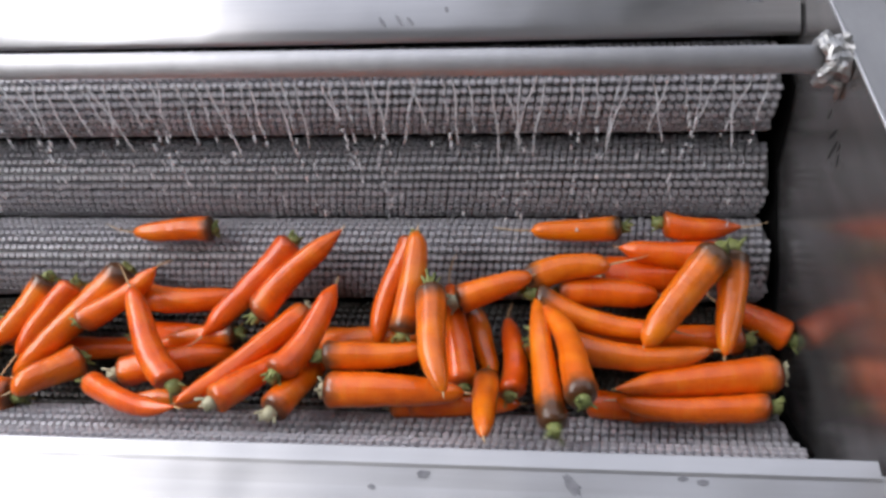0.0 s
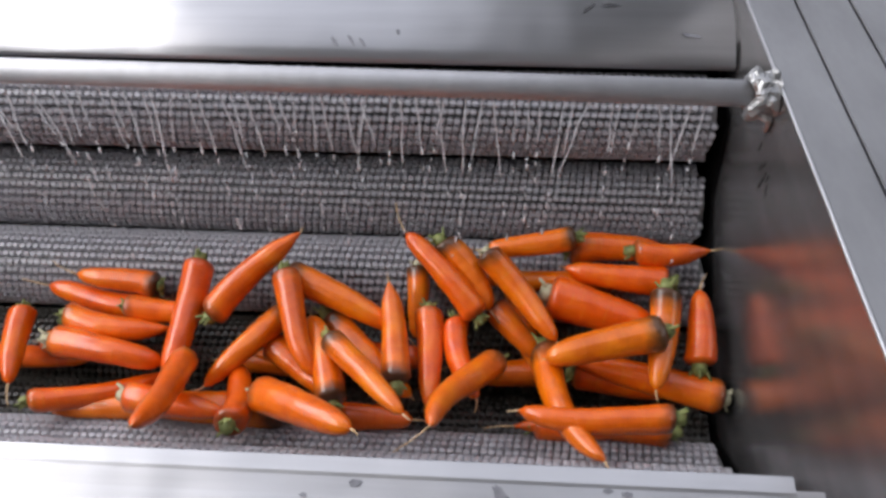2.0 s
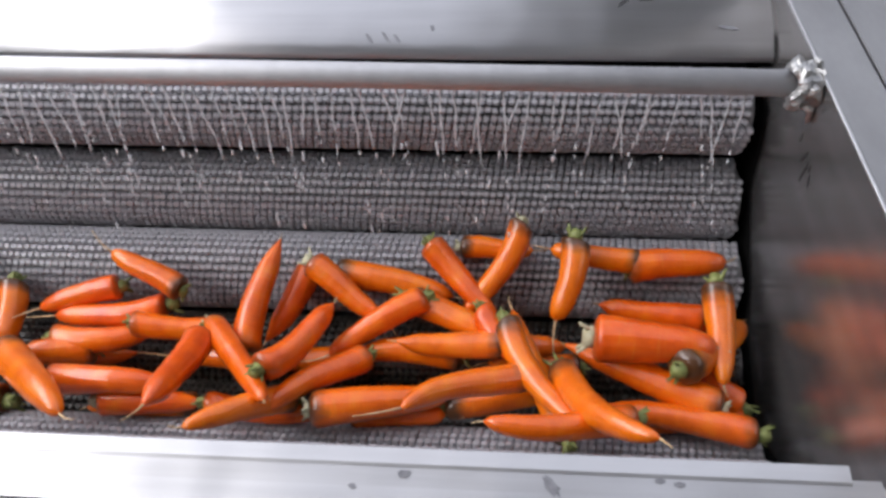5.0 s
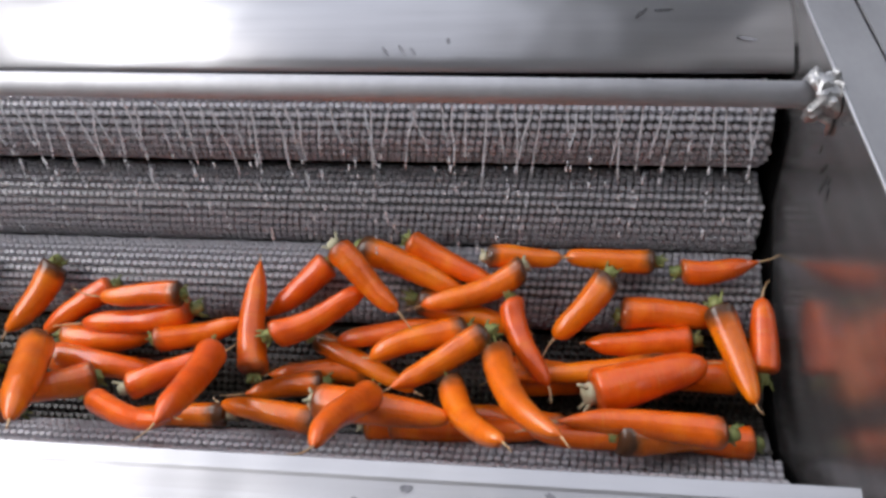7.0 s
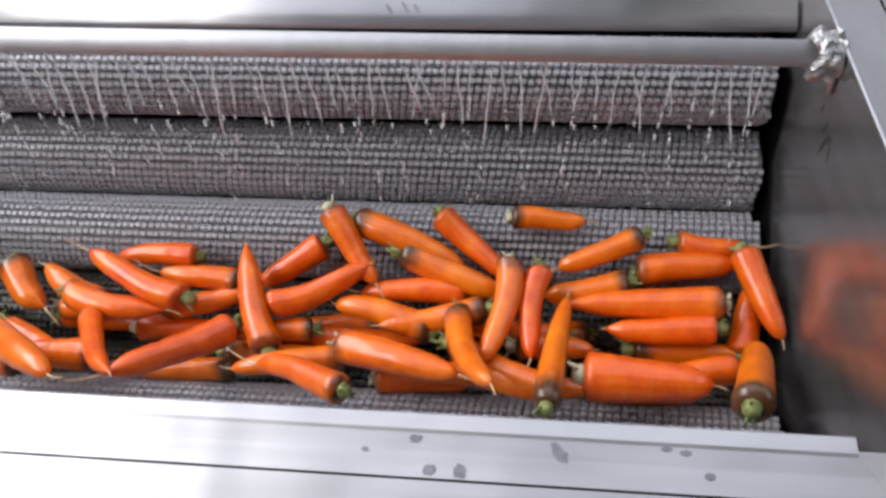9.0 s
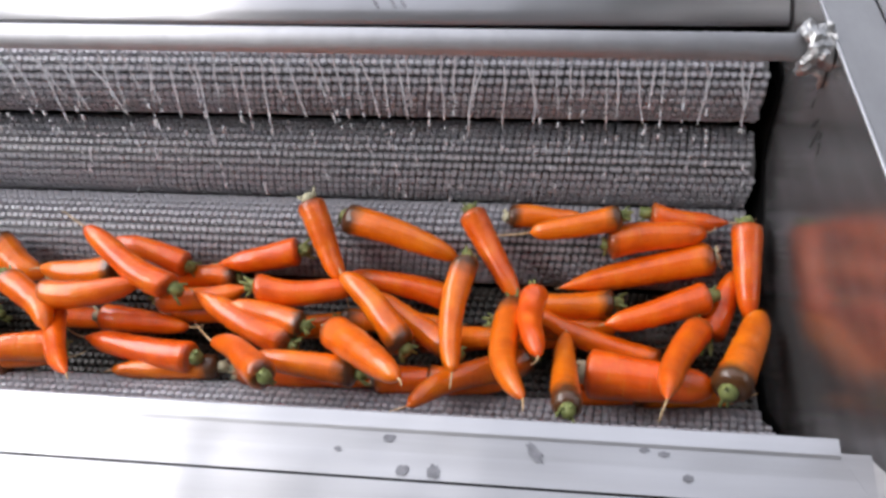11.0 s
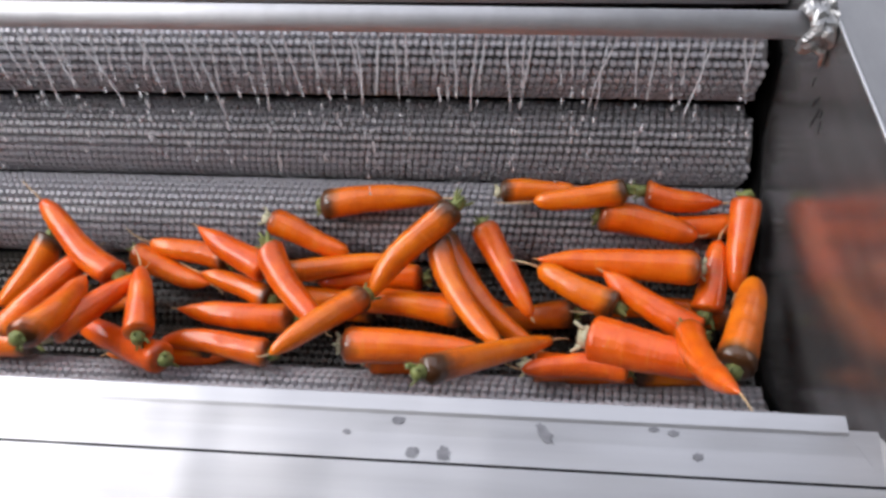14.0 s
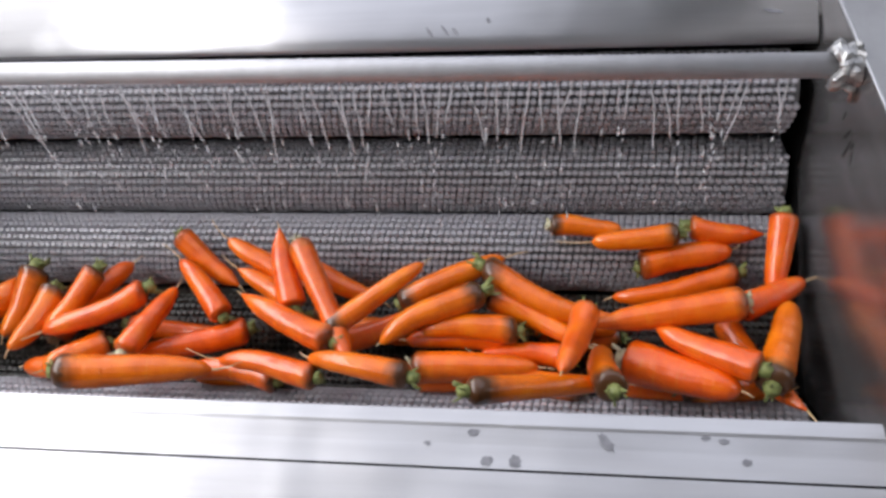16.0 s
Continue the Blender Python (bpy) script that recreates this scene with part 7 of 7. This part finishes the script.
    walk(carrots[46], [(0, lay(-1.390, 0.135, -0.250, -0, 180)), (0.5, lay(-1.390, 0.135, -0.250, -0, 180)), (1, lay(-1.360, 0.018, -0.235, -0, 180)), (1.5, lay(-1.360, 0.135, -0.250, -0, 180)), (2, lay(-1.420, 0.135, -0.250, -0, 180)), (2.5, lay(-1.300, 0.245, -0.178, -0, 180)), (3, lay(-1.300, 0.245, -0.178, -0, 180)), (3.5, lay(-1.330, 0.245, -0.178, -0, 180)), (4, lay(-1.360, 0.245, -0.178, -0, 180)), (5.25, lay(-1.345, 0.245, -0.178, -0, 180)), (6.5, lay(-1.330, 0.245, -0.178, -0, 180)), (7, lay(-1.390, 0.245, -0.178, -0, 180)), (7.2, lay(-1.300, 0.018, -0.235, -0, 180)), (7.6, lay(-1.330, 0.018, -0.235, -0, 180)), (8, lay(-1.330, 0.018, -0.235, -0, 180)), (9.25, lay(-1.330, 0.018, -0.235, -0, 180)), (10.5, lay(-1.330, 0.018, -0.235, -0, 180)), (11, lay(-1.360, 0.135, -0.250, -0, 180)), (11.5, lay(-1.300, 0.018, -0.235, -0, 180)), (12, lay(-1.330, 0.018, -0.235, -0, 180)), (12.5, lay(-1.360, 0.135, -0.250, -0, 180)), (13, lay(-1.300, 0.135, -0.250, -0, 180)), (13.5, lay(-0.978, -0.005, -0.200, -0, 180)), (14, lay(-1.165, 0.005, -0.216, -0, 180)), (14.5, lay(-1.277, 0.110, -0.234, 12, -134)), (15, lay(-1.340, 0.149, -0.226, 19, -115)), (15.5, lay(-1.349, 0.150, -0.224, 20, -110)), (16, lay(-1.353, 0.143, -0.227, 20, -103))])
    walk(carrots[47], [(0, lay(-0.950, 0.135, -0.253, -0, 0)), (0.5, lay(-0.950, 0.135, -0.253, -0, 0)), (1, lay(-0.864, 0.168, -0.246, 2, -8)), (1.5, lay(-0.759, 0.138, -0.253, 10, -36)), (2, lay(-0.517, 0.125, -0.240, -0, 0)), (2.25, lay(-0.659, 0.107, -0.243, 4, -56)), (2.5, lay(-0.802, 0.089, -0.246, 4, -113)), (3, lay(-0.781, 0.059, -0.222, -0, -126)), (3.5, lay(-0.797, 0.135, -0.253, -0, 180)), (3.75, lay(-0.778, 0.153, -0.248, 12, -146)), (4, lay(-0.759, 0.171, -0.243, 19, -110)), (5.25, lay(-0.750, 0.201, -0.214, 24, -121)), (6.5, lay(-0.742, 0.231, -0.184, 29, -131)), (7, lay(-0.765, 0.223, -0.190, 23, -144)), (7.2, lay(-0.764, 0.233, -0.183, 23, -144)), (7.6, lay(-0.762, 0.187, -0.211, 17, -145)), (8, lay(-0.764, 0.194, -0.207, 21, -140)), (9.25, lay(-0.792, 0.195, -0.206, 15, -155)), (10.5, lay(-0.819, 0.196, -0.205, 7, -170)), (11, lay(-0.812, 0.203, -0.201, 6, -171)), (11.5, lay(-0.809, 0.199, -0.208, 2, -177)), (12, lay(-0.823, 0.204, -0.204, 2, -178)), (12.5, lay(-0.823, 0.208, -0.201, 1, -178)), (13, lay(-0.810, 0.202, -0.206, 1, -179)), (13.5, lay(-0.825, 0.200, -0.208, -1, 179)), (14, lay(-0.834, 0.163, -0.178, -11, 153)), (14.5, lay(-0.832, 0.141, -0.153, -10, 157)), (15, lay(-0.848, 0.171, -0.176, -18, 139)), (15.5, lay(-0.850, 0.155, -0.155, -24, 119)), (16, lay(-0.858, 0.162, -0.145, -28, 107))])
    walk(carrots[48], [(0, lay(-0.500, 0.018, -0.241, -0, 0)), (0.25, lay(-0.467, 0.053, -0.238, -0, -39)), (0.5, lay(-0.434, 0.089, -0.235, -0, -77)), (1, lay(-0.393, 0.082, -0.259, -3, -116)), (1.5, lay(-0.406, 0.098, -0.211, 8, -152)), (1.75, lay(-0.436, 0.099, -0.207, 10, -119)), (2, lay(-0.466, 0.099, -0.203, 9, -86)), (2.5, lay(-0.442, 0.138, -0.228, 16, -63)), (3, lay(-0.447, 0.141, -0.215, 18, -60)), (3.5, lay(-0.448, 0.135, -0.196, 17, -52)), (4, lay(-0.451, 0.184, -0.187, 25, -56)), (5.25, lay(-0.489, 0.220, -0.176, 21, -39)), (6.5, lay(-0.528, 0.256, -0.166, 16, -23)), (7, lay(-0.519, 0.262, -0.161, 15, -21)), (7.2, lay(-0.495, 0.237, -0.161, 22, -34)), (7.6, lay(-0.504, 0.240, -0.178, 23, -35)), (8, lay(-0.502, 0.240, -0.178, 21, -33)), (9.25, lay(-0.479, 0.216, -0.178, 21, -36)), (10.5, lay(-0.456, 0.193, -0.178, 20, -40)), (11, lay(-0.437, 0.201, -0.174, 26, -56)), (11.5, lay(-0.413, 0.219, -0.171, 25, -41)), (12, lay(-0.429, 0.222, -0.153, 22, -34)), (12.5, lay(-0.427, 0.220, -0.164, 25, -45)), (13, lay(-0.426, 0.218, -0.166, 25, -45)), (13.5, lay(-0.426, 0.180, -0.157, 23, -48)), (14, lay(-0.415, 0.152, -0.194, 20, -59)), (14.5, lay(-0.385, 0.138, -0.183, 19, -61)), (15, lay(-0.387, 0.108, -0.179, 7, -74)), (15.5, lay(-0.385, 0.079, -0.153, 4, -86)), (16, lay(-0.394, 0.006, -0.113, -19, -104))])
    walk(carrots[49], [(0, lay(-0.300, 0.135, -0.257, -0, 0)), (0.5, lay(-0.338, 0.174, -0.215, 9, -20)), (1, lay(-0.328, 0.203, -0.157, -1, 1)), (1.5, lay(-0.347, 0.167, -0.166, 20, -45)), (2, lay(-0.333, 0.181, -0.152, 23, -46)), (2.5, lay(-0.382, 0.201, -0.158, 19, -33)), (3, lay(-0.407, 0.191, -0.174, 23, -50)), (3.5, lay(-0.420, 0.146, -0.132, 27, -83)), (4, lay(-0.405, 0.228, -0.177, 36, -93)), (5.25, lay(-0.429, 0.236, -0.164, 27, -136)), (6.5, lay(-0.452, 0.244, -0.150, 8, -169)), (7, lay(-0.482, 0.208, -0.160, 13, -161)), (7.2, lay(-0.442, 0.140, -0.179, 18, -126)), (7.6, lay(-0.444, 0.110, -0.167, 12, -123)), (8, lay(-0.433, 0.112, -0.149, 19, -123)), (9.25, lay(-0.442, 0.078, -0.166, 7, -95)), (10.5, lay(-0.451, 0.044, -0.184, -7, -69)), (10.75, lay(-0.459, 0.074, -0.219, -5, -33)), (11, lay(-0.467, 0.105, -0.255, -1, 3)), (11.5, lay(-0.464, -0.003, -0.215, -1, -2)), (12, lay(-0.455, 0.003, -0.214, -5, -10)), (12.5, lay(-0.497, 0.027, -0.201, -7, -15)), (13, lay(-0.493, 0.011, -0.209, 7, 15)), (13.5, lay(-0.474, -0.008, -0.185, 3, 8)), (14, lay(-0.718, 0.135, -0.257, -0, 0)), (14.5, lay(-0.458, 0.070, -0.237, 3, -12)), (15, lay(-0.457, 0.083, -0.243, 0, 15)), (15.5, lay(-0.451, 0.117, -0.216, -1, 2)), (16, lay(-0.450, 0.118, -0.210, 7, -26))])
    walk(carrots[50], [(0, lay(-0.750, 0.135, -0.257, -0, 180)), (0.5, lay(-0.840, 0.149, -0.220, -2, 174)), (1, lay(-0.753, 0.080, -0.213, -1, -161)), (1.5, lay(-0.745, 0.098, -0.206, 7, -155)), (2, lay(-0.737, 0.107, -0.200, 7, -128)), (2.5, lay(-0.748, 0.128, -0.213, 11, -108)), (3, lay(-0.728, 0.094, -0.184, 0, -113)), (3.5, lay(-0.725, 0.068, -0.181, -9, -114)), (4, lay(-0.753, -0.048, -0.149, -37, -109)), (5.25, lay(-0.759, -0.032, -0.164, -22, -147)), (6.5, lay(-0.765, -0.015, -0.180, -2, -177)), (7, lay(-0.767, 0.016, -0.222, 5, 168)), (7.2, lay(-0.798, 0.036, -0.251, 2, 176)), (7.6, lay(-0.772, -0.001, -0.202, -11, -156)), (8, lay(-0.768, 0.011, -0.211, -13, -148)), (9.25, lay(-0.731, 0.015, -0.205, -2, -175)), (10.5, lay(-0.694, 0.019, -0.200, 10, 158)), (11, lay(-0.699, -0.002, -0.186, 3, 173)), (11.5, lay(-0.689, -0.013, -0.177, -4, -171)), (12, lay(-0.691, -0.019, -0.163, -2, -176)), (12.5, lay(-0.703, -0.022, -0.170, -10, -168)), (13, lay(-0.726, 0.002, -0.204, -10, -158)), (13.5, lay(-0.677, 0.003, -0.159, -19, -131)), (14, lay(-0.665, 0.019, -0.153, -12, -129)), (14.5, lay(-0.670, 0.007, -0.153, -15, -130)), (15, lay(-0.695, -0.006, -0.159, -19, -140)), (15.5, lay(-0.707, -0.029, -0.153, -2, -175)), (16, lay(-0.713, -0.016, -0.157, 6, 166))])
    walk(carrots[51], [(0, lay(-0.200, 0.018, -0.239, -0, 0)), (0.5, lay(-0.248, 0.046, -0.255, -8, -19)), (1, lay(-0.236, 0.062, -0.262, -6, -13)), (1.5, lay(-0.222, 0.087, -0.265, 1, -10)), (2, lay(-0.178, 0.108, -0.262, 3, -10)), (2.5, lay(-0.208, 0.018, -0.239, -0, 0)), (3, lay(-0.448, 0.245, -0.182, -0, 0)), (3.5, lay(-0.328, 0.018, -0.239, -0, 0)), (4, lay(-0.150, 0.051, -0.215, 1, -35)), (5.25, lay(-0.107, 0.094, -0.235, 10, -65)), (6.5, lay(-0.064, 0.137, -0.254, 16, -97)), (6.75, lay(-0.112, 0.077, -0.247, 11, -139)), (7, lay(-0.160, 0.018, -0.239, -0, 180)), (7.1, lay(-0.122, 0.063, -0.216, 16, -101)), (7.2, lay(-0.084, 0.109, -0.193, 6, -20)), (7.6, lay(-0.067, 0.123, -0.197, 14, -60)), (8, lay(-0.062, 0.136, -0.191, 14, -60)), (9.25, lay(-0.064, 0.164, -0.182, 22, -74)), (10.5, lay(-0.066, 0.192, -0.173, 29, -89)), (11, lay(-0.068, 0.191, -0.175, 28, -90)), (11.5, lay(-0.076, 0.177, -0.148, 29, -89)), (12, lay(-0.077, 0.171, -0.150, 29, -88)), (12.5, lay(-0.073, 0.194, -0.168, 30, -90)), (13, lay(-0.077, 0.193, -0.170, 29, -94)), (13.5, lay(-0.079, 0.198, -0.167, 30, -95)), (14, lay(-0.075, 0.198, -0.172, 29, -99)), (14.5, lay(-0.078, 0.198, -0.171, 29, -103)), (15, lay(-0.076, 0.198, -0.172, 29, -100)), (15.5, lay(-0.083, 0.200, -0.161, 30, -104)), (16, lay(-0.075, 0.215, -0.167, 33, -100))])


motions()
